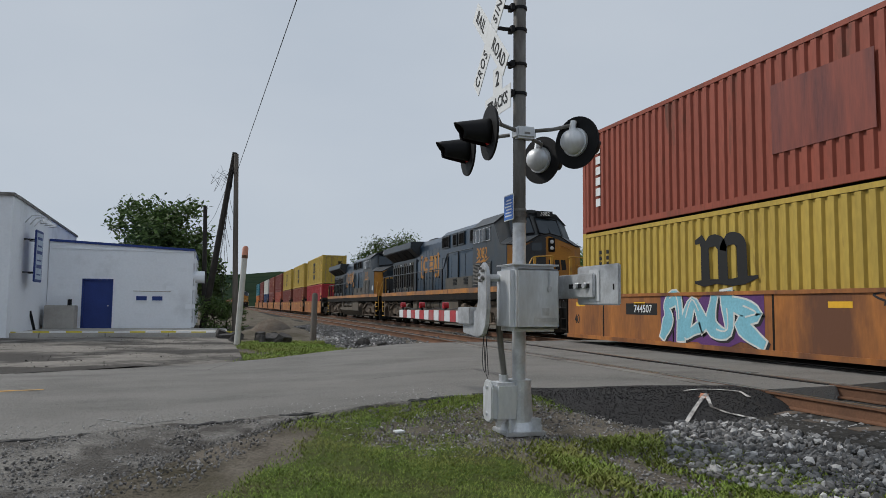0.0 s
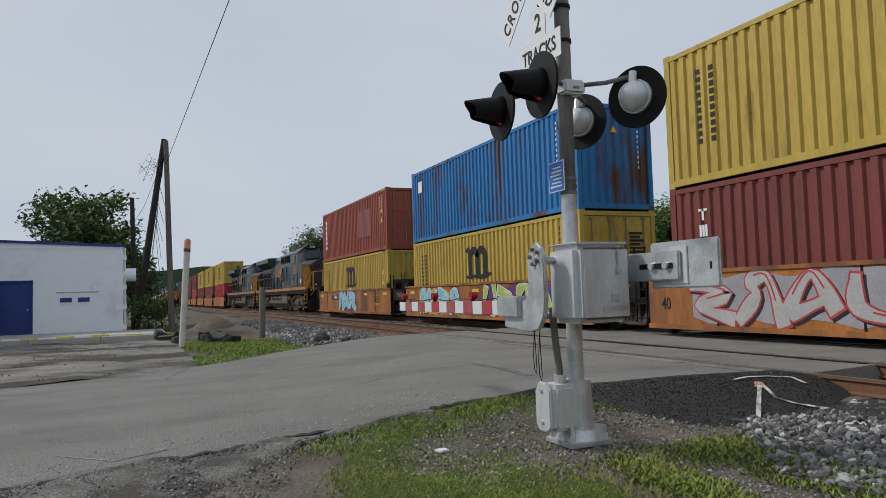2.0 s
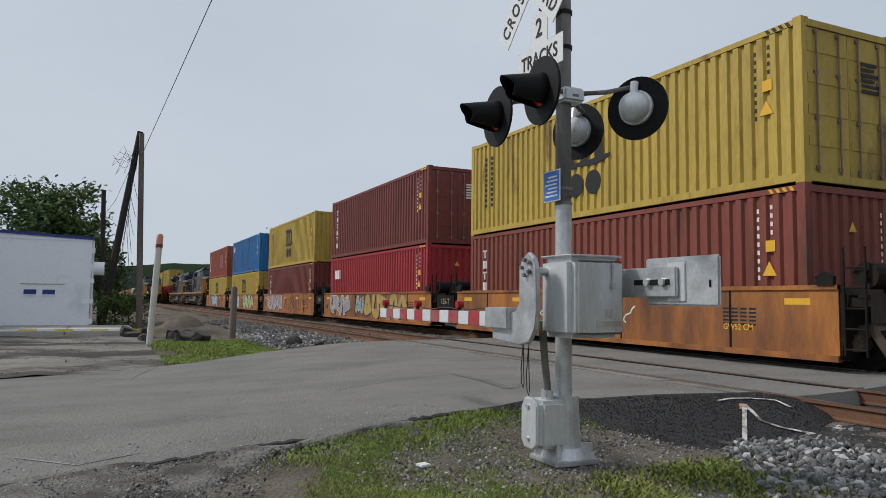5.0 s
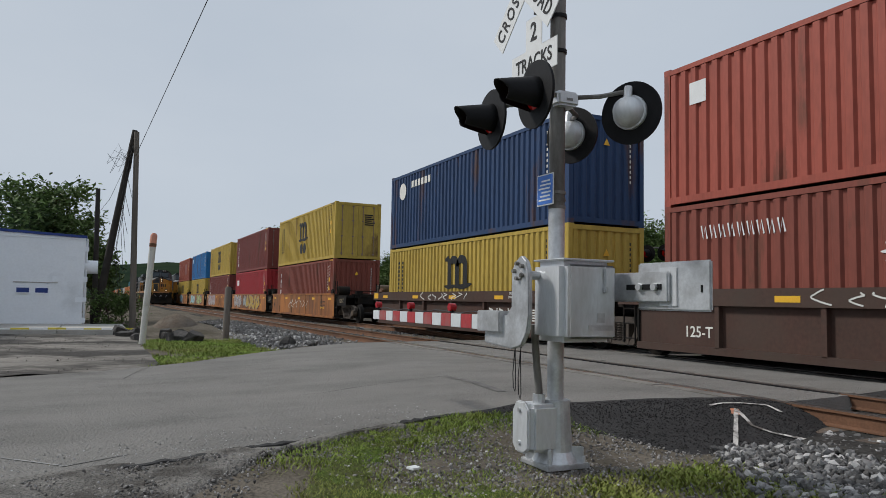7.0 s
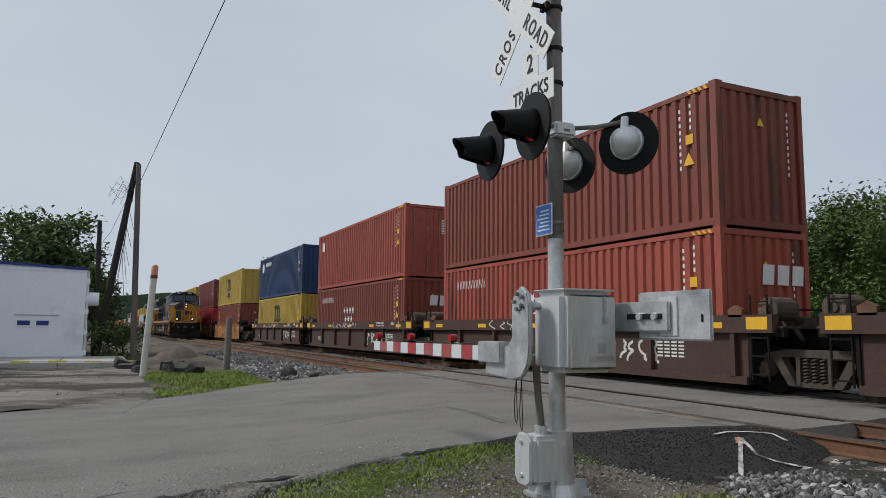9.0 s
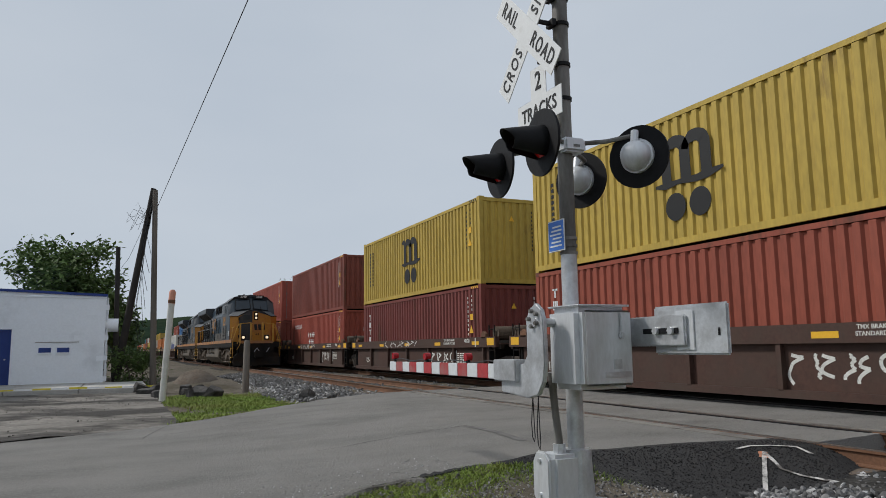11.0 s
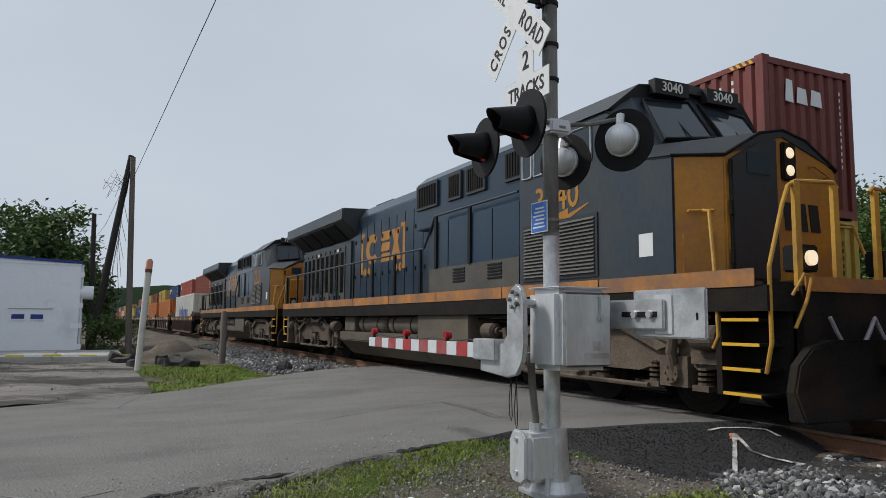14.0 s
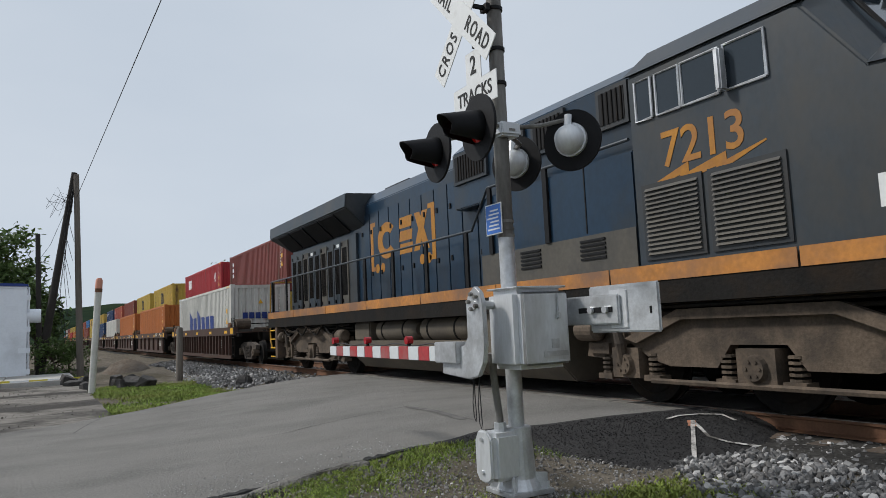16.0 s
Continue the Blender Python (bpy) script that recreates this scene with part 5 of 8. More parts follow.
        for j in range(4):
            u0 = 14.0 + j * 1.25
            part("wing_screen", Shape().loft([[(sx * 1.51, u0, 4.02), (sx * 1.51, u0 + 1.1, 4.02), (sx * 1.06, u0 + 1.1, 3.61), (sx * 1.06, u0, 3.61)],
                                              [(sx * 1.50, u0, 3.99), (sx * 1.50, u0 + 1.1, 3.99), (sx * 1.06, u0 + 1.1, 3.57), (sx * 1.06, u0, 3.57)]]), RUBBER, L)
        # handrails
        hr = Shape()
        hr.tube([(sx * 1.46, 3.65, 3.36), (sx * 1.46, 6.95, 3.36), (sx * 1.46, 7.5, 2.72), (sx * 1.46, 19.85, 2.72)], 0.024, 8)
        part("handrail", hr, DARK_RAIL, L, "long side handrail")
        for u0 in (5.4, 6.9):
            part("handrail_post", Shape().box(min(sx * 1.44, sx * 1.48), max(sx * 1.44, sx * 1.48), u0 - 0.05, u0 + 0.05, 2.25, 3.36), RUBBER, L)
        for j in range(9):
            u0 = 7.7 + j * 1.5
            part("handrail_post", Shape().box(min(sx * 1.44, sx * 1.48), max(sx * 1.44, sx * 1.48), u0 - 0.05, u0 + 0.05, 1.6, 2.72), RUBBER, L, "dark handrail post")
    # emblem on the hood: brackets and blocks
    x = -H - 0.028
    for a, b in ((12.75, 12.6), (9.55, 9.7)):
        d = 0.28 if a > 11 else -0.28
        hook = Shape().box(x, x + 0.005, min(a, b), max(a, b), 2.55, 3.5)
        hook.box(x, x + 0.005, min(a, a - d), max(a, a - d), 3.5, 3.6).box(x, x + 0.005, min(a, a - d), max(a, a - d), 2.45, 2.55)
        part("emblem_bracket", hook, LOCO_GOLD, L, "gold bracket")
    e = Shape()
    ring_o = [(11.85 + 0.5 * math.cos(k * math.pi / 9), 3.1 + 0.42 * math.sin(k * math.pi / 9)) for k in range(2, 17)]
    ring_i = [(11.85 + 0.24 * math.cos(k * math.pi / 9), 3.1 + 0.2 * math.sin(k * math.pi / 9)) for k in range(16, 1, -1)]
    ring_o = [(23.7 - a, b) for a, b in ring_o]
    ring_i = [(23.7 - a, b) for a, b in ring_i]
    for k in range(14):
        e.prism([ring_o[k], ring_o[k + 1], ring_i[13 - k], ring_i[14 - k]], "x", x, x + 0.005)
    for z0, z1 in ((3.26, 3.50), (2.98, 3.20), (2.70, 2.92)):
        e.prism([(10.6, z0), (11.2, z0), (11.15, z1), (10.55, z1)], "x", x, x + 0.005)
    e.prism([(10.45, 3.5), (10.2, 3.5), (9.8, 2.7), (10.05, 2.7)], "x", x, x + 0.005)
    e.prism([(9.85, 3.5), (10.1, 3.5), (10.5, 2.7), (10.25, 2.7)], "x", x - 0.001, x + 0.005)
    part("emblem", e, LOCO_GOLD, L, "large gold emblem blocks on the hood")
    e = Shape()
    for c in (12.4, 12.1, 10.15, 9.85):
        e.prism([(c + 0.11 * math.cos(k * math.pi / 6), 2.5 + 0.11 * math.sin(k * math.pi / 6)) for k in range(12)], "x", x, x + 0.005)
    part("emblem_dot", e, LOCO_GOLD, L)
    # roof details
    top = Shape().box(-0.5, 0.5, 8.0, 9.2, 4.4, 4.52).tube([(0, 10.6, 4.4), (0, 10.6, 4.6)], 0.3, 14).box(-0.6, 0.6, 11.5, 12.8, 4.4, 4.50)
    top.tube([(-0.3, 2.0, 4.58), (-0.3, 2.0, 4.74), (-0.3, 2.5, 4.74)], 0.05, 8).box(-0.3, 0.3, 2.8, 3.3, 4.55, 4.66)
    part("roof_gear", top, LOCO_GREY, L, "exhaust stack, horns and roof boxes")
    # below the sill
    tank = Shape().prism([(-1.42, 1.28), (-1.42, 0.62), (-1.0, 0.22), (1.0, 0.22), (1.42, 0.62), (1.42, 1.28), (0.9, 1.28), (0.9, 0.9), (-0.9, 0.9), (-0.9, 1.28)], "y", 5.5, 7.9)
    tank.prism([(-1.42, 0.85), (-1.42, 0.62), (-1.0, 0.22), (1.0, 0.22), (1.42, 0.62), (1.42, 0.85)], "y", 7.9, 13.4)
    part("fuel_tank", tank, TAN_TANK, L, "dusty sloped fuel tank", 0.02)
    for sx in (-1, 1):
        for u0 in (8.0, 10.15):
            tk = part("air_tank", Shape().tube([(sx * 1.1, u0, 1.06), (sx * 1.1, u0 + 0.12, 1.06), (sx * 1.1, u0 + 1.83, 1.06), (sx * 1.1, u0 + 1.95, 1.06)], [0.16, 0.24, 0.24, 0.16], 20), TAN_TANK, L, "cylindrical air tank", smooth=True)
            for j in (0.45, 1.5):
                part("strap", Shape().tube([(sx * 1.1, u0 + j, 1.06), (sx * 1.1, u0 + j + 0.05, 1.06)], 0.25, 20), STEEL_DARK, tk)
        part("valve_box", Shape().box(min(sx * 0.85, sx * 1.35), max(sx * 0.85, sx * 1.35), 12.3, 13.2, 0.85, 1.27), TAN_TANK, L, bevel=0.03)
        pipe = Shape()
        for j, z in enumerate((1.24, 1.16, 1.08)):
            pipe.tube([(sx * (1.35 - j * 0.1), -0.3, z), (sx * (1.35 - j * 0.1), 5.3, z), (sx * (1.3 - j * 0.1), 5.5, z + 0.05)], 0.025, 6)
            pipe.tube([(sx * (1.35 - j * 0.1), 13.5, z), (sx * (1.35 - j * 0.1), 19.8, z)], 0.025, 6)
        for j in range(4):
            c = 14.2 + j * 1.2
            pipe.tube([(sx * 1.4, c + 0.9 * q / 8, 1.22 - 0.2 * math.sin(math.pi * q / 8)) for q in range(9)], 0.022, 6)
        tagged(part("piping", pipe, STEEL_DARK, L, "air pipes and cables under the sill"), kind="stuff")
    part("inner_frame", Shape().box(-0.7, 0.7, -1.2, 19.8, 0.9, 1.28), STEEL_DARK, L)
    loco_truck(L, 2.2, wheels)
    loco_truck(L, 16.6, wheels)
    part("rear_plate", Shape().box(-1.46, 1.46, 20.0, 20.08, 0.6, 1.56).box(-0.16, 0.16, 20.05, 20.6, 0.68, 0.98), STEEL_DARK, L, "rear plate and coupler")
    for sx in (-1, 1):
        rr = Shape().tube([(sx * 1.46, 19.86, 0.66), (sx * 1.47, 19.98, 0.9), (sx * 1.46, 20.0, 1.8), (sx * 1.42, 20.02, 2.66), (sx * 1.3, 20.02, 2.72), (sx * 0.4, 20.02, 2.74)], 0.024, 8)
        part("rear_handrail", rr, HAND_GOLD, L, "yellow rear handrail")
        for px in (1.3, 0.42):
            part("handrail_post", Shape().box(min(sx * px, sx * (px + 0.1)), max(sx * px, sx * (px + 0.1)), 20.0, 20.05, 1.5, 2.72), BROWN_POST, L, "rusty brown handrail post")
        for k in range(5):
            z = 0.36 + k * 0.27
            st = part("step", Shape().box(min(sx * 1.12, sx * 1.48), max(sx * 1.12, sx * 1.48), 19.42, 19.9, z, z + 0.03), STEEL_DARK, L, "step with a yellow edge")
            part("step_edge", Shape().box(min(sx * 1.48, sx * 1.495), max(sx * 1.48, sx * 1.495), 19.42, 19.9, z, z + 0.035), YELLOW_INK, st)
        part("step_side", Shape().box(min(sx * 1.1, sx * 1.49), max(sx * 1.1, sx * 1.49), 19.16, 19.40, 0.34, 1.56), BROWN_POST, L, "brown steel plate beside the steps", 0.01)
        part("step_well", Shape().box(min(sx * 1.05, sx * 1.12), max(sx * 1.05, sx * 1.12), 19.4, 19.95, 0.35, 1.56), STEEL_DARK, L)
        for c0, c1 in ((17.0, 18.6), (15.2, 16.7)):
            links = Shape()
            n = 22
            for k in range(n):
                u = k / n
                q = Vector((sx * 1.43, c0 + (c1 - c0) * u, 1.30 - 0.75 * u * (1 - u)))
                w = Vector((0, (c1 - c0) / n * 0.72, 0))
                o = Vector((0.022, 0, 0)) if k % 2 else Vector((0, 0, 0.022))
                links.tube([q - w + o, q + w + o, q + w - o, q - w - o, q - w + o], 0.008, 5)
            tagged(part("chain", links, GRIME, L, "rusty hanging chain"), kind="stuff")
    return L, wheels

# ---- crossing surface, ties and stones ----
def crossing():
    for xc in (TRACK_B, TRACK_A):
        for side in (-0.753, 0.753):
            x = xc + side
            a, b = near_edge(x) + 0.1, far_edge(x) - 0.1
            inner = 1 if side < 0 else -1
            slot = Shape().box(x + inner * 0.036 if inner > 0 else x - 0.11, x + 0.11 if inner > 0 else x - 0.036, a, b, 0.08, 0.1215)
            solid("flangeway", slot, RUBBER, "black groove beside the rail in the road", kind="structure")
            for k in range(7):
                y0 = a + (b - a) * k / 7
                strip = Shape().box(x - inner * 0.04 - (0.24 if inner > 0 else 0), x - inner * 0.04 + (0 if inner > 0 else 0.24), y0, y0 + (b - a) / 7 - 0.02, 0.06, 0.119 + 0.003 * (k % 2))
                solid("crossing_panel", strip, PANEL, "worn pale panel set beside the rail", kind="structure", bevel=0.006)


crossing()

tie_mesh = Shape().box(-1.3, 1.3, -0.11, 0.11, -0.24, -0.052).mesh("tie", TIE, 0.012)
for k in range(95):
    for a, b in ((-3.0, 5.6), (18.2, 64.0)):
        y = a + k * 0.56
        if y < b:
            t = new("railway_tie", tie_mesh)
            t.matrix_basis = pose(TRACK_B + random.uniform(-0.03, 0.03), y, random.uniform(-0.006, 0), 0, 0, random.uniform(-1, 1))
            tagged(t, "weathered dark wooden railway tie in the ballast", "tie", "ties of the near track")


def stone_field(name, label, count, area, size, mat, surface, keep=lambda x, y: True, seed=1):
    """Loose broken stones, as one mesh."""
    rnd = random.Random(seed)
    ico = bmesh.new()
    bmesh.ops.create_icosphere(ico, subdivisions=1, radius=1)
    base_v = [v.co.copy() for v in ico.verts]
    base_f = [[v.index for v in f.verts] for f in ico.faces]
    ico.free()
    shapes = []
    for _ in range(12):
        sq = Vector((rnd.uniform(0.7, 1.3), rnd.uniform(0.7, 1.3), rnd.uniform(0.5, 0.9)))
        shapes.append([Vector((v.x * sq.x, v.y * sq.y, v.z * sq.z)) * rnd.uniform(0.6, 1.35) for v in base_v])
    s = Shape()
    done = 0
    while done < count:
        x, y = rnd.uniform(area[0], area[1]), rnd.uniform(area[2], area[3])
        if not keep(x, y):
            done += 0.3
            continue
        r = size * rnd.choice((0.5, 0.7, 0.85, 1.0, 1.25))
        q = Euler((rnd.uniform(0, 6), rnd.uniform(0, 6), rnd.uniform(0, 6))).to_matrix()
        c = Vector((x, y, surface(x, y) + r * rnd.uniform(-0.1, 0.55)))
        s.add([c + q @ v * r for v in shapes[rnd.randrange(12)]], base_f)
        done += 1
    me = bpy.data.meshes.new(name)
    me.from_pydata(s.v, [], s.f)
    me.materials.append(mat)
    return tagged(new(name, me), label, "stones", kind="stuff")


MUD_DRY = material("dry_broken_asphalt", (0.165, 0.155, 0.14), 0.9, 0, 0.6, 2.2, 40, 1.8, (0.065, 0.058, 0.05), 0.47, 0.06)


def bed_z(x, y):
    """The ballast surface beside and between the tracks."""
    shoulder = -0.09 - 0.30 * step(6.6, 5.0, x)
    return max(shoulder, ground_z(x, y) + 0.01) if x < 6.5 else -0.10


def by_rail(x, y):
    return y < near_edge(x) - (0.25 + 1.0 * step(7.3, 6.2, x)) and x > 4.85 + 0.3 * math.sin(y * 1.3) + 0.28 * abs(y - 4.0)


stone_field("ballast", "grey crushed ballast stones beside the rails", 8500, (4.4, 7.6, 0.2, 6.0), 0.032, STONE, bed_z, by_rail, 3)
stone_field("ballast", "pale crushed ballast stones beside the rails", 1300, (4.4, 7.6, 0.2, 6.0), 0.036, STONE_LIT, bed_z, by_rail, 4)
stone_field("ballast", "grey ballast stones between the near rails", 2600, (7.4, 11.5, 0.5, 6.0), 0.045, STONE, bed_z, lambda x, y: abs(abs(x - TRACK_B) - 0.753) > 0.1, 5)
stone_field("ballast", "grey ballast stones along the track beyond the road", 7000, (4.3, 7.4, 16.8, 40), 0.055, STONE, bed_z, lambda x, y: y > far_edge(x) + 0.1 and x > 4.4 + 0.5 * math.sin(y * 0.8) + 0.04 * (y - 17), 6)
stone_field("ballast", "pale ballast stones along the track beyond the road", 1500, (4.3, 7.4, 16.8, 34), 0.05, STONE_LIT, bed_z, lambda x, y: y > far_edge(x) + 0.1 and x > 4.4, 7)
stone_field("ballast", "grey ballast stones between the tracks", 4500, (7.2, 11.0, 18.2, 46), 0.06, STONE, lambda x, y: -0.1, lambda x, y: abs(abs(x - TRACK_B) - 0.753) > 0.1, 8)
stone_field("gravel", "small loose gravel round the signal's foot", 9000, (1.9, 5.6, 2.2, 6.9), 0.014, GRAVEL, ground_z, lambda x, y: (x - 3.5) ** 2 / 2.8 + (y - 5.6) ** 2 / 1.2 < 1.0 + 0.5 * noise.noise((x * 2, y * 2, 9)) or x > 3.9 + 0.4 * noise.noise((x, y * 2, 4)), 9)
stone_field("gravel", "pale pebbles scattered round the signal's foot", 450, (1.9, 5.6, 2.2, 6.9), 0.015, STONE_LIT, ground_z, lambda x, y: (x - 3.5) ** 2 / 2.2 + (y - 5.5) ** 2 / 1.0 < 1 or x > 4.0, 19)
stone_field("broken_asphalt", "crumbs of broken asphalt along the road's ragged edge", 4200, (-4, 3.4, 3.0, 6.9), 0.024, MUD_DRY, ground_z, lambda x, y: near_edge(x) - 0.5 - 0.5 * noise.noise((x * 2, 3, 1)) < y < near_edge(x) - 0.02, 20)
stone_field("gravel", "small loose gravel on the road's shoulder", 7000, (-3.5, 2.4, 3.0, 6.6), 0.012, GRAVEL, lambda x, y: ground_z(x, y) + 0.03, lambda x, y: near_edge(x) - 2.2 < y < near_edge(x) - 0.05 and x < 0.5 + 0.5 * (y - 3.9), 10)


def shoulder():
    """Old broken asphalt along the near edge, and the fresh black patch beside the rails."""
    s = Shape()
    xs = np.arange(-9, 3.2, 0.2)
    for x in xs:
        w = 3.2 - 2.9 * step(-1.5, 2.2, x) + 0.25 * noise.noise((x * 1.4, 2, 0))
        for k in range(7):
            y = near_edge(x) + 0.1 - w * k / 6
            s.v.append((x, y, max(ground_z(x, y), -0.3) + 0.035 - (0.05 if k == 6 else 0) + 0.03 * noise.noise((x * 2.6, y * 2.6, 1)) + 0.015 * noise.noise((x * 9, y * 9, 3))))
    for i in range(len(xs) - 1):
        for k in range(6):
            s.f.append((i * 7 + k, (i + 1) * 7 + k, (i + 1) * 7 + k + 1, i * 7 + k + 1))
    solid("road_shoulder", s, MUD_DRY, "cracked grey asphalt shoulder with dirt", kind="structure", smooth=True)
    a = Shape()
    xs = np.arange(3.9, 7.41, 0.12)
    for x in xs:
        w = 0.2 + 1.5 * step(3.9, 5.2, x) - 0.7 * step(6.4, 7.4, x)
        for k in range(9):
            u = k / 8
            y = near_edge(x) + 0.45 * step(3.9, 4.8, x) - w * u - 0.45 * u * step(3.9, 4.8, x)
            top, low = (road_surface(x, y) if y > near_edge(x) else road_z(x)) + 0.014, min(ground_z(x, y), -0.16) - 0.05
            v = max(0.0, (near_edge(x) - y) / w)
            a.v.append((x, y, top + (low - top) * (v * v * (1.6 - 0.6 * v)) + 0.008 * abs(noise.noise((x * 5, y * 5, 2)))))
    for i in range(len(xs) - 1):
        for k in range(8):
            a.f.append((i * 9 + k, (i + 1) * 9 + k, (i + 1) * 9 + k + 1, i * 9 + k + 1))
    solid("asphalt_patch", a, NEW_ASPHALT, "fresh black asphalt ramp at the road's edge", kind="structure", smooth=True)


DEBRIS = material("dark_clods", (0.11, 0.10, 0.09), 0.95, 0, 0.4, 5, 30, 0.5, (0.19, 0.18, 0.16), 0.42, 0.1)
shoulder()


def apron_z(x, y):
    w = 0.2 + 1.5 * step(3.9, 5.2, x) - 0.7 * step(6.4, 7.4, x)
    u = min(1, max(0, (near_edge(x) - y) / w))
    top, low = (road_surface(x, y) if y > near_edge(x) else road_z(x)) + 0.016, -0.21
    return top + (low - top) * (u * u * (1.6 - 0.6 * u))


def paint_stroke(name, points, r, mat, label):
    """A sprayed stripe that lies on the ground."""
    s = Shape()
    dense = []
    for (a, b), (c, d) in zip(points, points[1:]):
        n = max(2, int(math.hypot(c - a, d - b) / 0.06))
        dense += [(a + (c - a) * k / n, b + (d - b) * k / n) for k in range(n)]
    dense.append(points[-1])
    for k, (x, y) in enumerate(dense):
        x2, y2 = dense[min(k + 1, len(dense) - 1)]
        x1, y1 = dense[max(k - 1, 0)]
        d = math.hypot(x2 - x1, y2 - y1) or 1
        w = r * (0.8 + 0.4 * abs(noise.noise((k * 0.4, r * 9, 0))))
        for sgn in (-1, 1):
            px, py = x - sgn * (y2 - y1) / d * w, y + sgn * (x2 - x1) / d * w
            s.v.append((px, py, max(apron_z(px, py), bed_z(px, py) if py < near_edge(px) - 1.0 else -9) + 0.012))
    s.f = [(2 * k, 2 * k + 1, 2 * k + 3, 2 * k + 2) for k in range(len(dense) - 1)]
    return solid(name, s, mat, label, "paint mark")


PAINT_WHITE = material("sprayed_white_line_paint", (0.55, 0.53, 0.50), 0.8, 0, 0.3, 10, 60, 0.5, (0.12, 0.11, 0.10), 0.47, 0.08)
PAINT_ORANGE = material("sprayed_orange_dot_paint", (0.52, 0.20, 0.10), 0.8, 0, 0.2, 10, 60, 0.5, (0.25, 0.18, 0.14), 0.45, 0.1)
paint_stroke("paint_mark", [(6.31, 6.18), (6.55, 6.24), (6.78, 6.18), (7.0, 6.02), (6.95, 5.80)], 0.026, PAINT_WHITE, "white sprayed line on black asphalt")
paint_stroke("paint_mark", [(6.47, 5.97), (5.90, 5.46), (5.42, 5.03)], 0.024, PAINT_WHITE, "white sprayed arrow on black asphalt")
paint_stroke("paint_mark", [(6.45, 5.95), (6.2, 5.53), (6.26, 5.34), (6.4, 5.2), (6.5, 5.12)], 0.022, PAINT_WHITE, "white sprayed curve beside an arrow")
paint_stroke("paint_mark", [(6.46, 5.98), (6.3, 5.82)], 0.05, PAINT_ORANGE, "orange sprayed dot on black asphalt")


CHALK = material("rubbed_chalk", (0.30, 0.295, 0.285), 0.95, 0, 0.2, 6, 50, 0.3, (0.17, 0.165, 0.155), 0.5, 0.06)


def road_marks():
    s = Shape()
    for k in range(20):
        x0, x1 = -9 + k * 0.4, -8.6 + k * 0.4
        if x1 > -1.1:
            break
        y = lambda x: 9.55 + 0.17 * (x + 1.5)
        z = lambda x, yy: road_surface(x, 9.5) + 0.004
        s.add([(x0, y(x0) - 0.06, z(x0, 0)), (x1, y(x1) - 0.06, z(x1, 0)), (x1, y(x1) + 0.06, z(x1, 0)), (x0, y(x0) + 0.06, z(x0, 0))], [(0, 1, 2, 3)])
    solid("road_line", s, material("worn_yellow_road_paint", (0.50, 0.27, 0.04), 0.8, 0, 0.2, 4, 50, 0.3, (0.22, 0.18, 0.12), 0.45, 0.1), "worn yellow road line", kind="structure")
    for pts, r in (([(4.95 + 0.05 * math.sin(k * 0.35), 9.9 - 0.13 * k) for k in range(14)], 0.06), ([(1.0 + 0.18 * k, 12.6 + 0.1 * k) for k in range(20)], 0.02)):
        s = Shape()
        for k, (x, y) in enumerate(pts):
            s.v += [(x - r, y, road_surface(x - r, y) + 0.006), (x + r, y, road_surface(x + r, y) + 0.006)]
        s.f = [(2 * k, 2 * k + 1, 2 * k + 3, 2 * k + 2) for k in range(len(pts) - 1)]
        solid("tar_streak", s, material("dark_tar", (0.115, 0.11, 0.105), 0.85, 0, 0.3, 4, 50, 0.6, (0.175, 0.168, 0.158), 0.46, 0.1), "dark tar streak on the road", kind="structure")
    # a raised ragged tar joint along the near edge, black for the crack's shade too
    s = Shape()
    pts = [(x, near_edge(x) - 0.03 + 0.07 * noise.noise((x * 1.1, 7, 0)) + 0.05 * noise.noise((x * 6, 3, 0)), road_z(x) - 0.016 + 0.012 * noise.noise((x * 8, 1, 0))) for x in np.arange(-5, 3.7, 0.05)]
    s.tube(pts, [0.028 + 0.045 * abs(noise.noise((p[0] * 7, 1, 1))) for p in pts], 6)
    solid("tar_joint", s, material("black_tar_and_crack_shade", (0.035, 0.034, 0.033), 0.8, 0, 0.3, 4, 50, 0.5), "ragged black tar joint and crack at the road's edge, its shade painted in", kind="structure")
    # pale scratched arrow
    for a, b in (((-0.35, 6.9), (0.1, 6.5)), ((0.1, 6.5), (0.55, 6.75)), ((0.05, 6.9), (0.1, 6.5))):
        n = Vector((b[1] - a[1], a[0] - b[0])).normalized() * 0.011
        s = Shape().add([(a[0] - n.x, a[1] - n.y, road_surface(a[0], a[1]) + 0.005), (b[0] - n.x, b[1] - n.y, road_surface(b[0], b[1]) + 0.005), (b[0] + n.x, b[1] + n.y, road_surface(b[0], b[1]) + 0.005), (a[0] + n.x, a[1] + n.y, road_surface(a[0], a[1]) + 0.005)], [(0, 1, 2, 3)])
        solid("chalk_mark", s, CHALK, "faded white chalk arrow on the road", "paint mark")
    solid("litter", Shape().box(-0.06, 0.06, -0.035, 0.035, 0, 0.02), SIGN_WHITE, "scrap of white litter on the grass", "litter", bevel=0.006, m=pose(2.56, 5.6, ground_z(2.56, 5.6) + 0.012, 8, 4, 30))


road_marks()


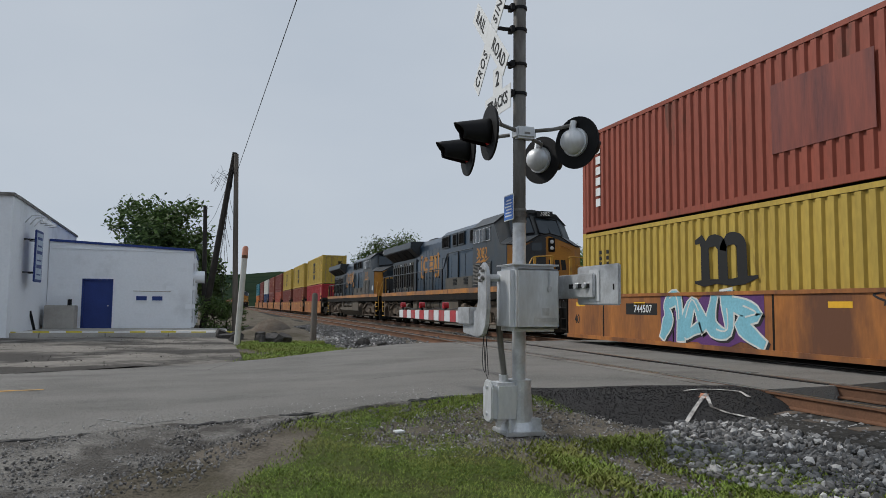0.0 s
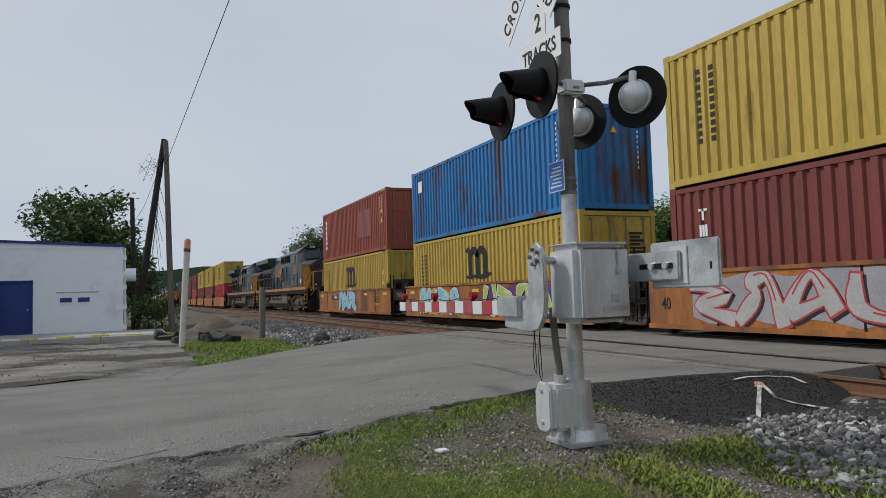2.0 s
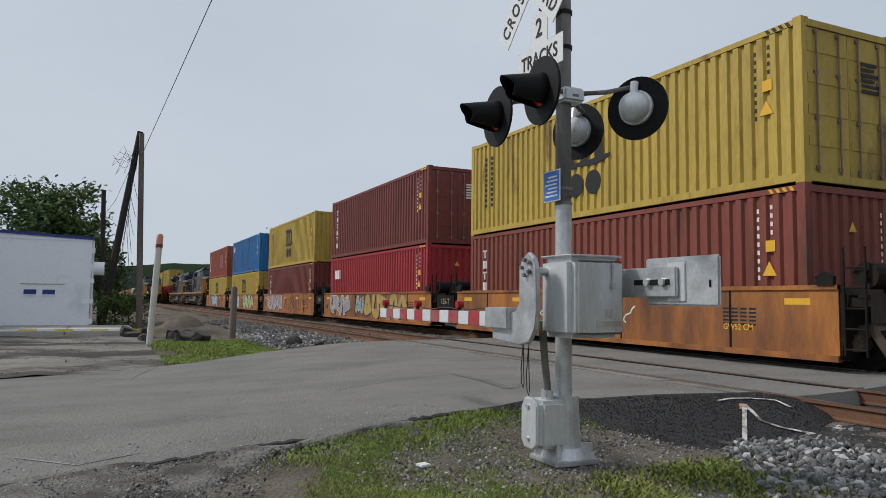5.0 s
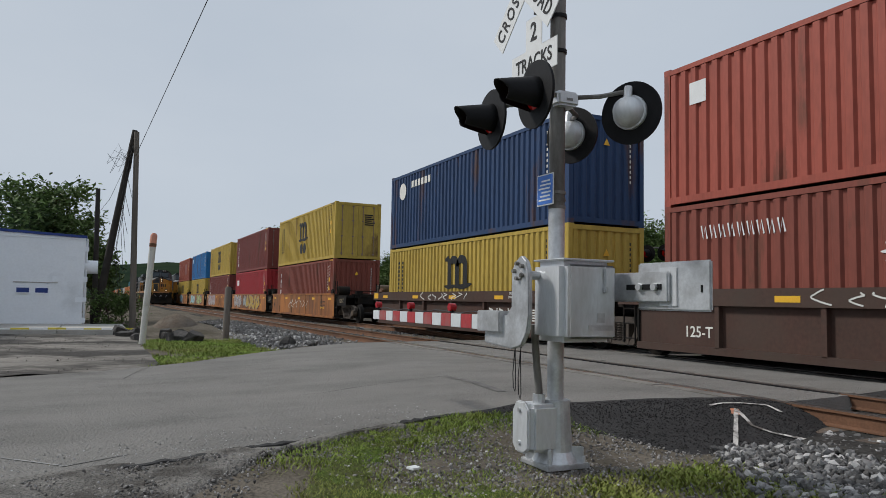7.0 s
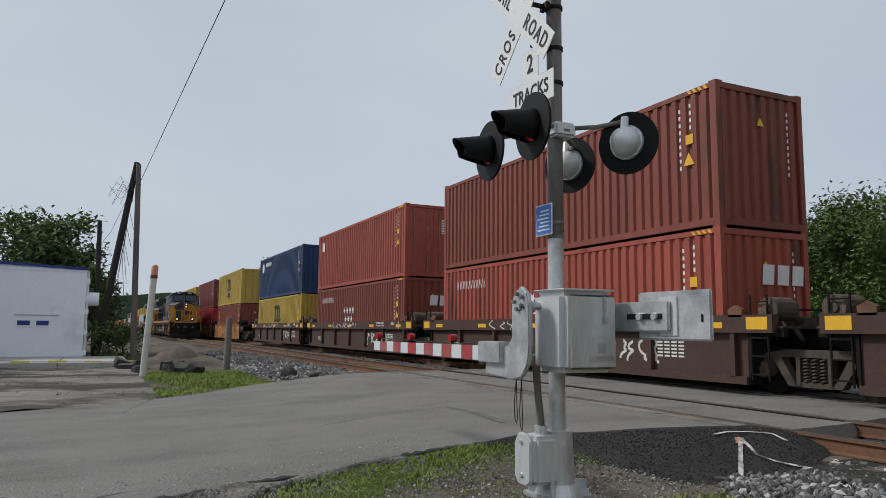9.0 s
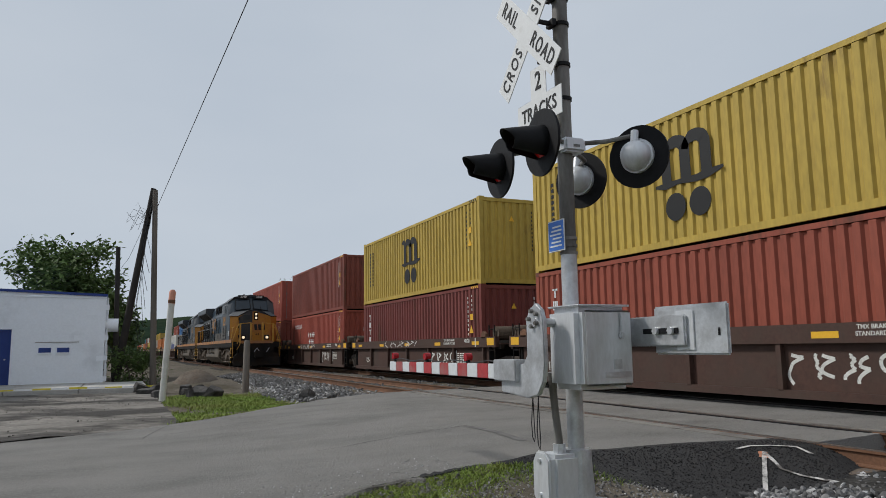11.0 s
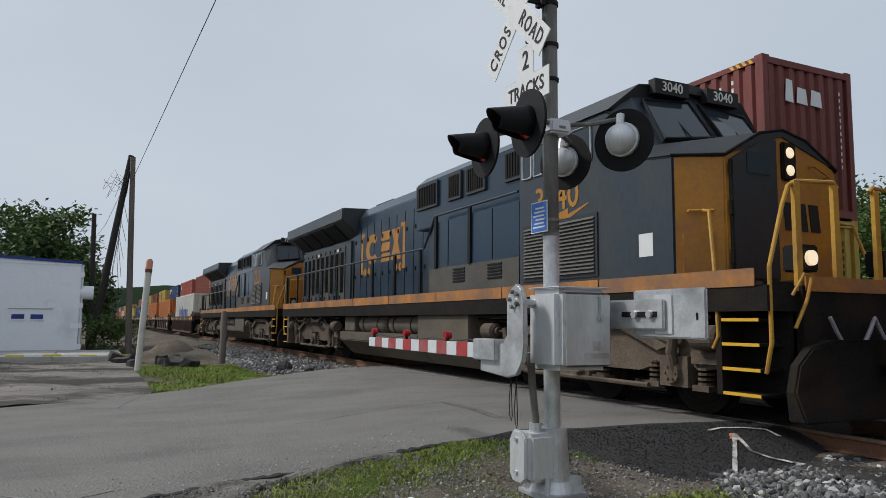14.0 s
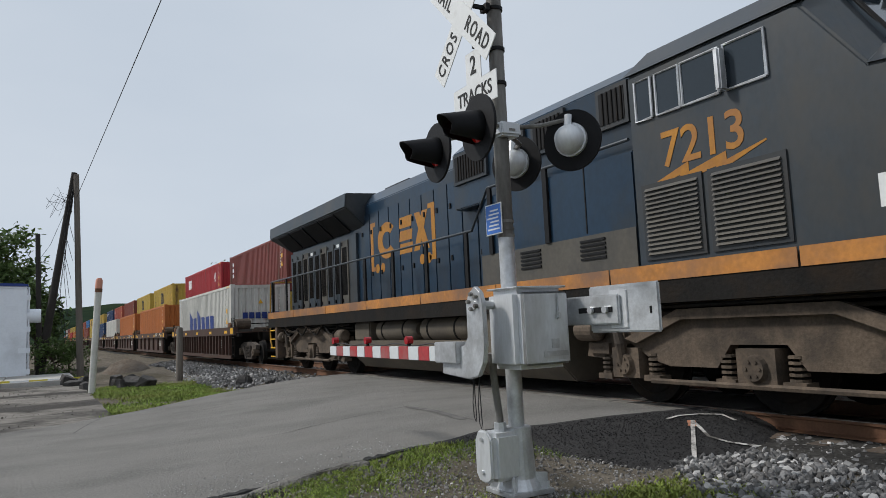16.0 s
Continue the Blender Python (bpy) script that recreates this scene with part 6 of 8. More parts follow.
def road_cracks():
    rnd = random.Random(77)
    for k in range(3):
        x, y = rnd.uniform(-5, 4.5), 0
        y = near_edge(x) + rnd.uniform(0.3, 6.5)
        a = rnd.choice((0.25, 0.35, 0.3, 1.4)) + rnd.uniform(-0.25, 0.25)
        pts = []
        for j in range(rnd.randrange(14, 34)):
            if not in_road(x, y):
                break
            pts.append((x, y))
            x, y, a = x + 0.16 * math.cos(a), y + 0.16 * math.sin(a), a + rnd.gauss(0, 0.09)
        if len(pts) < 4:
            continue
        s = Shape()
        for j, (px, py) in enumerate(pts):
            w = 0.005 * rnd.uniform(0.4, 1.3)
            s.v += [(px - w, py + w, road_surface(px - w, py + w) + 0.004), (px + w, py - w, road_surface(px + w, py - w) + 0.004)]
        s.f = [(2 * j, 2 * j + 1, 2 * j + 3, 2 * j + 2) for j in range(len(pts) - 1)]
        solid("road_crack", s, CRACK, "thin dark crack in the asphalt", kind="structure")


CRACK = material("dark_crack_filler", (0.05, 0.048, 0.046), 0.9, 0, 0.2, 4, 50, 0.3)
road_cracks()
stone_field("grit", "loose grit scattered on the road's edge", 1800, (-4, 6.5, 5.0, 8.0), 0.008, STONE_LIT, lambda x, y: road_surface(x, y), lambda x, y: x < 3.6 and near_edge(x) < y < near_edge(x) + 0.8, 14)
stone_field("debris", "fine clods and broken asphalt bits on the muddy lot", 900, (-9, 1.6, 13, 26.5), 0.014, DEBRIS, lambda x, y: -0.08 + 0.05 * noise.noise((x * 0.5, y * 1.3, 4)), lambda x, y: y > far_edge(x) + 0.2 and noise.noise((x * 0.5, y * 0.7, 2)) > -0.1, 15)
stone_field("asphalt_grit", "coarse black asphalt crumbs on the ramp", 6000, (4.2, 7.4, 4.6, 7.2), 0.008, NEW_ASPHALT, apron_z, lambda x, y: near_edge(x) - 1.3 + 0.5 * step(6.4, 7.4, x) < y < near_edge(x) + 0.35, 16)


def lot():
    """The muddy lot before the white building, its concrete slabs, tape and rubble."""
    s = Shape()
    xs, n = np.arange(-16, 1.7, 0.3), 22
    for x in xs:
        for k in range(n + 1):
            y = far_edge(x) - 0.15 + (26.75 - far_edge(x)) * k / n
            rut = 0.05 * noise.noise((x * 0.5, y * 1.3, 4)) + 0.03 * noise.noise((x * 2, y * 2, 4))
            s.v.append((x, y, -0.09 + rut))
    for i in range(len(xs) - 1):
        for k in range(n):
            s.f.append((i * (n + 1) + k, (i + 1) * (n + 1) + k, (i + 1) * (n + 1) + k + 1, i * (n + 1) + k + 1))
    solid("muddy_lot", s, MUD, "muddy lot of broken asphalt with dark wet patches", kind="structure", smooth=True)
    walk_way = thing("sidewalk", "pale concrete sidewalk before the white building", "sidewalk", kind="structure")
    for k in range(9):
        x0 = -17.6 + k * 2.1
        part("slab", Shape().box(x0, x0 + 2.08, 26.6, 32.1, -0.25, 0.05 + 0.004 * (k % 2)), CONCRETE, walk_way, bevel=0.015)
    tape = thing("caution_tape", "yellow and white caution tape along the slab edge", "tape")
    for k in range(26):
        x0 = -12 + k * 0.52
        part("tape_length", Shape().box(x0, x0 + 0.515, 26.75, 26.78, 0.056, 0.11 + 0.012 * math.sin(k)), YELLOW_TAPE if k % 2 else SIGN_WHITE, tape)
    rnd = random.Random(4)
    for k in range(15):
        x, y, r = rnd.uniform(0.9, 3.0), rnd.uniform(22.6, 27.0), rnd.uniform(0.14, 0.36)
        c = Shape().add([(math.cos(a) * r * rnd.uniform(0.7, 1.3), math.sin(a) * r * rnd.uniform(0.6, 1.1), h) for h in (-0.1, rnd.uniform(0.1, 0.28)) for a in (0.3, 1.3, 2.4, 3.6, 5.0)],
                        [(4, 3, 2, 1, 0), (5, 6, 7, 8, 9)] + [(i, (i + 1) % 5, 5 + (i + 1) % 5, 5 + i) for i in range(5)])
        solid("asphalt_chunk", c, RUBBLE, "broken chunk of dark asphalt lying on the verge", "rubble", bevel=0.02, m=pose(x, y, ground_z(x, y) + 0.06, rnd.uniform(-20, 20), rnd.uniform(-20, 20), rnd.uniform(0, 360)), group="asphalt rubble")
    rock = Shape().add([(math.cos(a) * r, math.sin(a) * r * 0.8, h) for h, r in ((-0.1, 0.3), (0.18, 0.3), (0.36, 0.16)) for a in (0.2, 1.2, 2.0, 3.1, 4.2, 5.3)],
                       [(5, 4, 3, 2, 1, 0), (12, 13, 14, 15, 16, 17)] + [(j * 6 + i, j * 6 + (i + 1) % 6, j * 6 + 6 + (i + 1) % 6, j * 6 + 6 + i) for j in (0, 1) for i in range(6)])
    solid("boulder", rock, RUBBLE, "dark boulder at the foot of the ballast", "rock", bevel=0.04, m=pose(5.0, 19.9, -0.2, 6, 10, 30))
    paint = Shape().prism([(5.35 + 0.14 * math.cos(k), 18.7 + 0.16 * math.sin(k)) for k in range(6)], "z", -0.12, -0.02)
    solid("painted_stone", paint, material("red_marking_paint", (0.5, 0.06, 0.04), 0.7), "stone sprayed with bright red marking paint", "stone", bevel=0.03)
    mound = Shape()
    for j in range(7):
        for k in range(16):
            a, q = 2 * math.pi * k / 16, j / 6
            mound.v.append((3.0 + math.cos(a) * 1.1 * (1 - q) * (1 + 0.15 * noise.noise((k, j, 0))), 28.6 + math.sin(a) * 1.0 * (1 - q), -0.25 + 0.8 * (1 - (1 - q) ** 2) + 0.05 * noise.noise((k * 0.9, j, 3))))
    mound.f = [(j * 16 + k, j * 16 + (k + 1) % 16, (j + 1) * 16 + (k + 1) % 16, (j + 1) * 16 + k) for j in range(6) for k in range(16)]
    solid("dirt_mound", mound, DIRT_BROWN, "mound of brown dirt and gravel", "mound", smooth=True)


YELLOW_TAPE = material("yellow_tape", (0.60, 0.50, 0.06), 0.5, 0, 0.1, 6, 40, 0)
RUBBLE = material("dark_rubble", (0.045, 0.042, 0.04), 0.9, 0, 0.4, 3, 20, 0.8, (0.12, 0.11, 0.10), 0.4, 0.12)
DIRT_BROWN = material("brown_dirt", (0.12, 0.092, 0.068), 0.95, 0, 0.4, 2, 14, 1.0, (0.17, 0.15, 0.13), 0.42, 0.1)
lot()


# ---- crossing signal ----
MX, MY, MZ = 3.787, 5.451, -0.155
SIGNAL_SIZE = 1.05


def crossing_signal(label):
    S = thing("crossing_signal", label, "crossing signal", pose(MX, MY, MZ), "crossing signals")
    S.scale = (SIGNAL_SIZE,) * 3
    part("lower_mast", Shape().tube([(0, 0, 0.05), (0, 0, 2.08)], 0.066, 24), GALV, S, "bright galvanised lower mast", smooth=True)
    part("upper_mast", Shape().tube([(0, 0, 2.08), (0, 0, 5.2)], 0.064, 24), MAST_GREY, S, "weathered grey upper mast", smooth=True)
    for z in (2.06, 2.12, 2.18):
        part("mast_band", Shape().tube([(0, 0, z), (0, 0, z + 0.025)], 0.072, 24), MAST_GREY, S)
    base = Shape().tube([(0, 0, 0.03), (0, 0, 0.12), (0, 0, 0.4), (0, 0, 0.52)], [0.19, 0.14, 0.122, 0.118], 24)
    base.box(-0.2, 0.2, -0.2, 0.2, 0.0, 0.04)
    for a in range(4):
        c, d = math.cos(a * math.pi / 2 + 0.785), math.sin(a * math.pi / 2 + 0.785)
        base.prism([(c * 0.08 - d * 0.015, d * 0.08 + c * 0.015), (c * 0.23 - d * 0.015, d * 0.23 + c * 0.015), (c * 0.23 + d * 0.015, d * 0.23 - c * 0.015), (c * 0.08 + d * 0.015, d * 0.08 - c * 0.015)], "z", 0.03, 0.16)
    ped = part("pedestal", base, GALV, S, "cast pedestal with flared foot", 0.006)
    for a in (-0.16, 0.16):
        for b in (-0.16, 0.16):
            part("bolt", Shape().tube([(a, b, 0.03), (a, b, 0.09)], 0.018, 6), GALV, ped)
    jb = part("junction_box", Shape().box(-0.30, -0.06, -0.14, 0.12, 0.13, 0.50), CAST, S, "cast junction box with a shield lid", 0.03)
    part("lid", Shape().prism([(-0.12, 0.16), (-0.06, 0.12), (0.06, 0.12), (0.11, 0.18), (0.11, 0.44), (0.06, 0.52), (-0.06, 0.52), (-0.12, 0.46)], "x", -0.335, -0.30), CAST, jb, "raised lid", 0.012)
    for z in (0.2, 0.45):
        part("lid_bolt", Shape().tube([(-0.35, 0, z), (-0.33, 0, z)], 0.018, 8), GALV, jb)
    part("conduit", Shape().tube([(-0.17, -0.02, 0.48), (-0.17, -0.02, 0.6), (-0.2, -0.03, 0.8), (-0.24, -0.05, 1.12)], 0.03, 12), MAST_GREY, S, "grey cable conduit", smooth=True)
    part("conduit_nut", Shape().tube([(-0.17, -0.02, 0.49), (-0.17, -0.02, 0.57)], 0.05, 8), GALV, S)
    for y, d in ((0.02, 0.0), (-0.06, 0.05)):
        pts = [(-0.34 - 0.02 * math.sin(k), y + 0.07 * math.sin(k * math.pi / 8), 1.1 - 0.52 * math.sin(k * math.pi / 8) - d * math.sin(k * math.pi / 8)) for k in range(9)]
        part("loose_wire", Shape().tube(pts, 0.004, 5), WIRE, S, "loose hanging black wire")
    # gate mechanism
    M = part("mechanism_case", Shape().box(-0.29, 0.20, -0.50, -0.09, 1.0, 1.61), CAST, S, "large cast gate mechanism case", 0.045)
    part("case_cover", Shape().box(-0.25, 0.18, -0.53, -0.50, 1.03, 1.58), CAST, M, "front cover", 0.03)
    part("case_top", Shape().box(-0.285, 0.195, -0.505, -0.085, 1.61, 1.625), CAST, M, "overhanging top edge", 0.01)
    part("latch", Shape().box(0.06, 0.08, -0.55, -0.53, 1.42, 1.57).box(0.05, 0.09, -0.56, -0.53, 1.37, 1.42), GALV, M, "cover latch", 0.008)
    part("plate", Shape().box(-0.08, 0.15, -0.536, -0.53, 1.09, 1.13).box(0.0, 0.07, -0.536, -0.53, 1.15, 1.22), GALV, M, "raised maker's plate")
    part("clamp", Shape().box(-0.09, 0.09, -0.12, 0.09, 1.05, 1.12).box(-0.09, 0.09, -0.12, 0.09, 1.52, 1.6), GALV, M)
    # gate arm on the road side, counterweight on the other
    J = [(-0.30, 1.52), (-0.27, 1.60), (-0.19, 1.65), (-0.10, 1.60), (-0.06, 1.52), (-0.06, 1.26), (0.0, 1.19), (0.36, 1.17), (0.36, 0.96), (-0.06, 0.93), (-0.20, 0.96), (-0.28, 1.06), (-0.31, 1.2)]
    gate = part("gate_arm", Shape().prism(J, "x", -0.46, -0.42), GALV, S, "curved arm bracket of the lowered gate", 0.008)
    for k in range(5):
        a = k * 2 * math.pi / 5
        part("bolt", Shape().tube([(-0.49, -0.18 + 0.06 * math.cos(a), 1.53 + 0.06 * math.sin(a)), (-0.455, -0.18 + 0.06 * math.cos(a), 1.53 + 0.06 * math.sin(a))], 0.016, 6), MAST_GREY, gate)
    part("shaft", Shape().tube([(-0.47, -0.18, 1.5), (-0.28, -0.18, 1.5)], 0.035, 12), GALV, S)
    part("arm_socket", Shape().box(-0.50, -0.38, 0.06, 0.42, 1.05, 1.22), GALV, gate, "square socket", 0.008)
    y0, pieces = 0.38, 13
    for k in range(pieces):
        a, b = y0 + k * 0.202, y0 + (k + 1) * 0.202
        h = 0.062 - 0.012 * k / pieces
        part("arm_stripe", Shape().box(-0.465, -0.425, a, b - 0.002, 1.12 - h, 1.12 + h), ARM_RED if k % 2 else ARM_WHITE, gate, "red reflective band" if k % 2 else "white reflective band", 0.004)
    for y in (1.0, 1.95, 2.88):
        lamp = part("arm_lamp", Shape().tube([(-0.475, y, 1.235), (-0.415, y, 1.235)], 0.036, 14), LAMP_RED, gate, "small red arm lamp", smooth=True)
        part("lamp_foot", Shape().box(-0.455, -0.435, y - 0.02, y + 0.02, 1.17, 1.22), RUBBER, lamp)
    part("lamp_cable", Shape().tube([(-0.445, 0.4 + 0.19 * k, 1.195 + 0.012 * math.sin(k * 1.7)) for k in range(14)], 0.006, 5), WIRE, gate)
    cw = part("counterweight_arm", Shape().box(0.27, 0.30, -0.98, -0.16, 1.31, 1.53), GALV, S, "slotted counterweight arm", 0.01)
    part("slot", Shape().box(0.262, 0.27, -0.92, -0.55, 1.40, 1.44), RUBBER, cw)
    for y in (-0.70, -0.86):
        part("bolt", Shape().tube([(0.24, y, 1.42), (0.28, y, 1.42)], 0.028, 8), GALV, cw)
    part("counterweight", Shape().box(0.31, 0.34, -1.34, -0.62, 1.25, 1.60), GALV, cw, "flat counterweight plate", 0.012)
    part("counterweight_back", Shape().box(0.30, 0.31, -1.04, -0.86, 1.28, 1.56), CAST, cw, bevel=0.01)
    part("slot_hole", Shape().box(0.305, 0.31, -1.27, -1.255, 1.38, 1.43), RUBBER, cw)
    # lamps
    head = part("lamp_bracket", Shape().box(-0.08, 0.13, -0.13, 0.02, 2.90, 3.02), CAST, S, "cast lamp bracket on the mast", 0.02)
    part("bracket_label", Shape().box(0.0, 0.06, -0.134, -0.13, 2.94, 2.96), MAST_GREY, head)
    for sx in (-1, 1):
        arm = Shape().tube([(sx * 0.05, -0.06, 2.98), (sx * 0.28, -0.2, 2.99), (sx * 0.40, -0.40, 3.0), (sx * 0.40, -0.42, 2.92)], 0.02, 8)
        arm.tube([(sx * 0.1, 0.02, 2.95), (sx * 0.34, 0.20, 2.93), (sx * 0.40, 0.36, 2.93), (sx * 0.40, 0.36, 2.85)], 0.02, 8)
        part("lamp_arm", arm, MAST_GREY, head, "bent pipe arm")
    for sx, y, z, yaw in ((-1.16, -0.42, 2.84, 3), (-1, 0.36, 2.83, 3), (1, -0.42, 2.82, 205), (1, 0.38, 2.80, 205)):
        m = pose(sx * 0.42, y, z, 0, 0, -yaw if sx < 0 else yaw)
        disc = part("lamp_shield", Shape().tube([(-0.01, 0, 0), (0.01, 0, 0)], 0.255, 40), RUBBER, S, "round black lamp background")
        disc.matrix_basis = m
        deep = 1.0 if sx > 0 else 0.35
        part("housing", Shape().tube([(0.01, 0, 0), (0.06 * deep, 0, 0), (0.13 * deep, 0, 0), (0.16 * deep, 0, 0)], [0.125, 0.125, 0.10, 0.05], 24), CAST, disc, "silver lamp housing", smooth=True)
        part("hinge", Shape().tube([(0.07, 0, 0.1), (0.05, 0, 0.2)], 0.032, 10), CAST, disc)
        part("housing_ring", Shape().tube([(0.011, 0, 0), (0.04 * deep, 0, 0)], 0.14, 28), CAST, disc)
        part("lens", Shape().tube([(-0.05, 0, 0), (-0.03, 0, 0), (-0.01, 0, 0)], [0.05, 0.095, 0.115], 28), LENS_RED, disc, "red lens", smooth=True)
        hood = Shape()
        n, rows = 20, 6
        for j in range(rows + 1):
            d = 0.33 * j / rows
            for k in range(n + 1):
                a = math.radians(-62 + 304 * k / n)
                reach = 1.0 - 0.22 * (1 - max(0, math.sin(a))) * j / rows
                r = 0.135 - 0.055 * j / rows
                hood.v.append((-0.012 - d * reach, r * math.cos(a), r * math.sin(a) - 0.005 * j / rows))
        hood.f = [(j * (n + 1) + k, j * (n + 1) + k + 1, (j + 1) * (n + 1) + k + 1, (j + 1) * (n + 1) + k) for j in range(rows) for k in range(n)]
        me = hood.mesh("hood", RUBBER, 0, True)
        h = part("hood", me, RUBBER, disc, "long black visor over the lens")
        h.modifiers.new("thickness", "SOLIDIFY").thickness = 0.006
    # signs
    for tilt, word in ((45, "RAILROAD"), (-45, "CROSSING")):
        blade = part("crossbuck_blade", Shape().box(-0.004, 0.004, -0.61, 0.61, -0.114, 0.114), SIGN_WHITE, S, "white crossbuck blade with black letters", 0.003)
        blade.matrix_basis = pose(-0.30 if tilt > 0 else -0.29, 0.06, 3.95, tilt, 0, 0)
        if word == "RAILROAD":
            for a, w_ in ((0.36, "RAIL"), (-0.34, "ROAD")):
                lettering("letters", w_, 0.18, INK, blade, west(-0.006, a, 0.0), 0.002, 0.75, 1.25)
        else:
            for a, w_ in ((0.36, "CROS"), (-0.34, "SING")):
                lettering("letters", w_, 0.18, INK, blade, west(-0.006, a, 0.0), 0.002, 0.75, 1.25)
    plate = part("track_plate", Shape().prism([(-0.34, 3.09), (0.34, 3.09), (0.34, 3.33), (0.12, 3.33), (0.12, 3.59), (-0.12, 3.59), (-0.12, 3.33), (-0.34, 3.33)], "x", -0.24, -0.234), SIGN_WHITE, S, "white inverted T plate with black words", 0.004)
    plate.location = (0, 0, 0.045)
    lettering("letters", "TRACKS", 0.165, INK, plate, west(-0.242, 0, 3.21), 0.002, 0.88)
    lettering("letters", "2", 0.22, INK, plate, west(-0.242, 0, 3.46), 0.002, 0.9)
    for z in (3.36, 3.66, 4.02, 4.25):
        cl = part("sign_clamp", Shape().tube([(0, 0, z), (0, 0, z + 0.03)], 0.075, 20).box(-0.232, -0.06, -0.015, 0.015, z, z + 0.03).box(-0.11, -0.07, -0.05, 0.05, z - 0.015, z + 0.045), RUBBER, S, "black sign clamp")
    n_ = part("blue_notice", Shape().box(-0.115, -0.108, -0.12, 0.12, 2.08, 2.34), SIGN_WHITE, S, "blue notice plate with white border", 0.012)
    part("notice_face", Shape().box(-0.118, -0.115, -0.108, 0.108, 2.092, 2.328), SIGN_BLUE, n_)
    bars = Shape()
    for k in range(6):
        bars.box(-0.1205, -0.118, -0.085 + 0.01 * (k % 2), 0.085 - 0.02 * (k % 3), 2.12 + k * 0.031, 2.133 + k * 0.031)
    part("notice_bar", bars, SIGN_WHITE, n_)
    return S


signal = crossing_signal("tall railway crossing signal with lowered striped gate")
far_signal = copy_thing(signal, pose(16.4, 17.6, -0.12, 0, 0, 180))
far_signal["label"] = "crossing signal beyond the tracks, seen from behind"


# ---- poles, posts, wires ----
solid("utility_pole", Shape().tube([(1.66, 32.3, -0.4), (1.55, 32.3, 4), (1.46, 32.3, 7.95)], [0.13, 0.115, 0.10], 14), POLE, "grey weathered wooden utility pole", "utility pole", smooth=True)
solid("utility_pole", Shape().tube([(0.2, 33.1, -0.4), (0.82, 32.8, 4), (1.40, 32.45, 8.05)], [0.16, 0.14, 0.11], 14), POLE_DARK, "dark leaning wooden pole against another pole", "utility pole", smooth=True)
solid("utility_pole", Shape().tube([(0.25, 37, -0.4), (0.12, 37, 6.1)], [0.13, 0.10], 12), POLE_DARK, "thin dark wooden pole behind the building", "utility pole", smooth=True)


def wire(pts, r, label):
    solid("cable", Shape().tube(pts, r, 6), WIRE, label, "cable")


wire([(1.46 + 0.0468 * (32.3 - y), y, 6.95 + 1.05 * (32.3 - y) / 16.9 - 0.15 * math.sin(math.pi * min(1, (32.3 - y) / 92))) for y in np.arange(32.3, -60, -3.0)], 0.010, "black overhead cable running from the pole")
wire([(1.4, 32.4, 7.3), (0.6, 35, 5.4), (-0.6, 39, 3.9)], 0.008, "thin black cable sagging behind the building")
rnd_w = random.Random(12)
for k in range(7):
    x0 = 1.35 - 0.05 * k
    wire([(x0, 32.3, 7.4 - 0.5 * k), (x0 - 0.1 - rnd_w.uniform(0, 0.25), 32.25, 6.3 - 0.6 * k), (x0 + 0.05, 32.3, max(1.2, 5.2 - 0.75 * k))], 0.009, "frayed loose cable hanging on the pole")
for k in range(16):
    a = rnd_w.uniform(0, 6.28)
    wire([(1.3, 32.4, 6.9 + rnd_w.uniform(-0.6, 0.5)), (1.1 + 0.3 * math.cos(a), 32.3 + 0.2 * math.sin(a), 6.9 + rnd_w.uniform(-0.5, 0.7)), (0.8 + 0.4 * math.cos(a), 32.3, 6.8 + rnd_w.uniform(-0.8, 0.5))], 0.007, "dry vine tangle on the leaning pole")

marker = thing("marker_post", "tall white plastic marker post with orange cap", "marker post")
part("post", Shape().tube([(1.42, 21.3, -0.3), (1.58, 21.3, 2.52)], 0.085, 16), VINYL, marker, smooth=True)
part("cap", Shape().tube([(1.58, 21.3, 2.52), (1.60, 21.3, 2.84), (1.603, 21.3, 2.90)], [0.088, 0.088, 0.05], 16), ORANGE_CAP, marker, "faded orange cap", smooth=True)
part("cap_band", Shape().tube([(1.583, 21.3, 2.53), (1.588, 21.3, 2.62)], 0.092, 16), RAIL, marker)
solid("wooden_post", Shape().tube([(4.25, 25.4, -0.4), (4.28, 25.4, 1.5), (4.29, 25.4, 1.56)], [0.115, 0.105, 0.07], 12), POLE, "short weathered wooden post beside the track", "post", smooth=True)


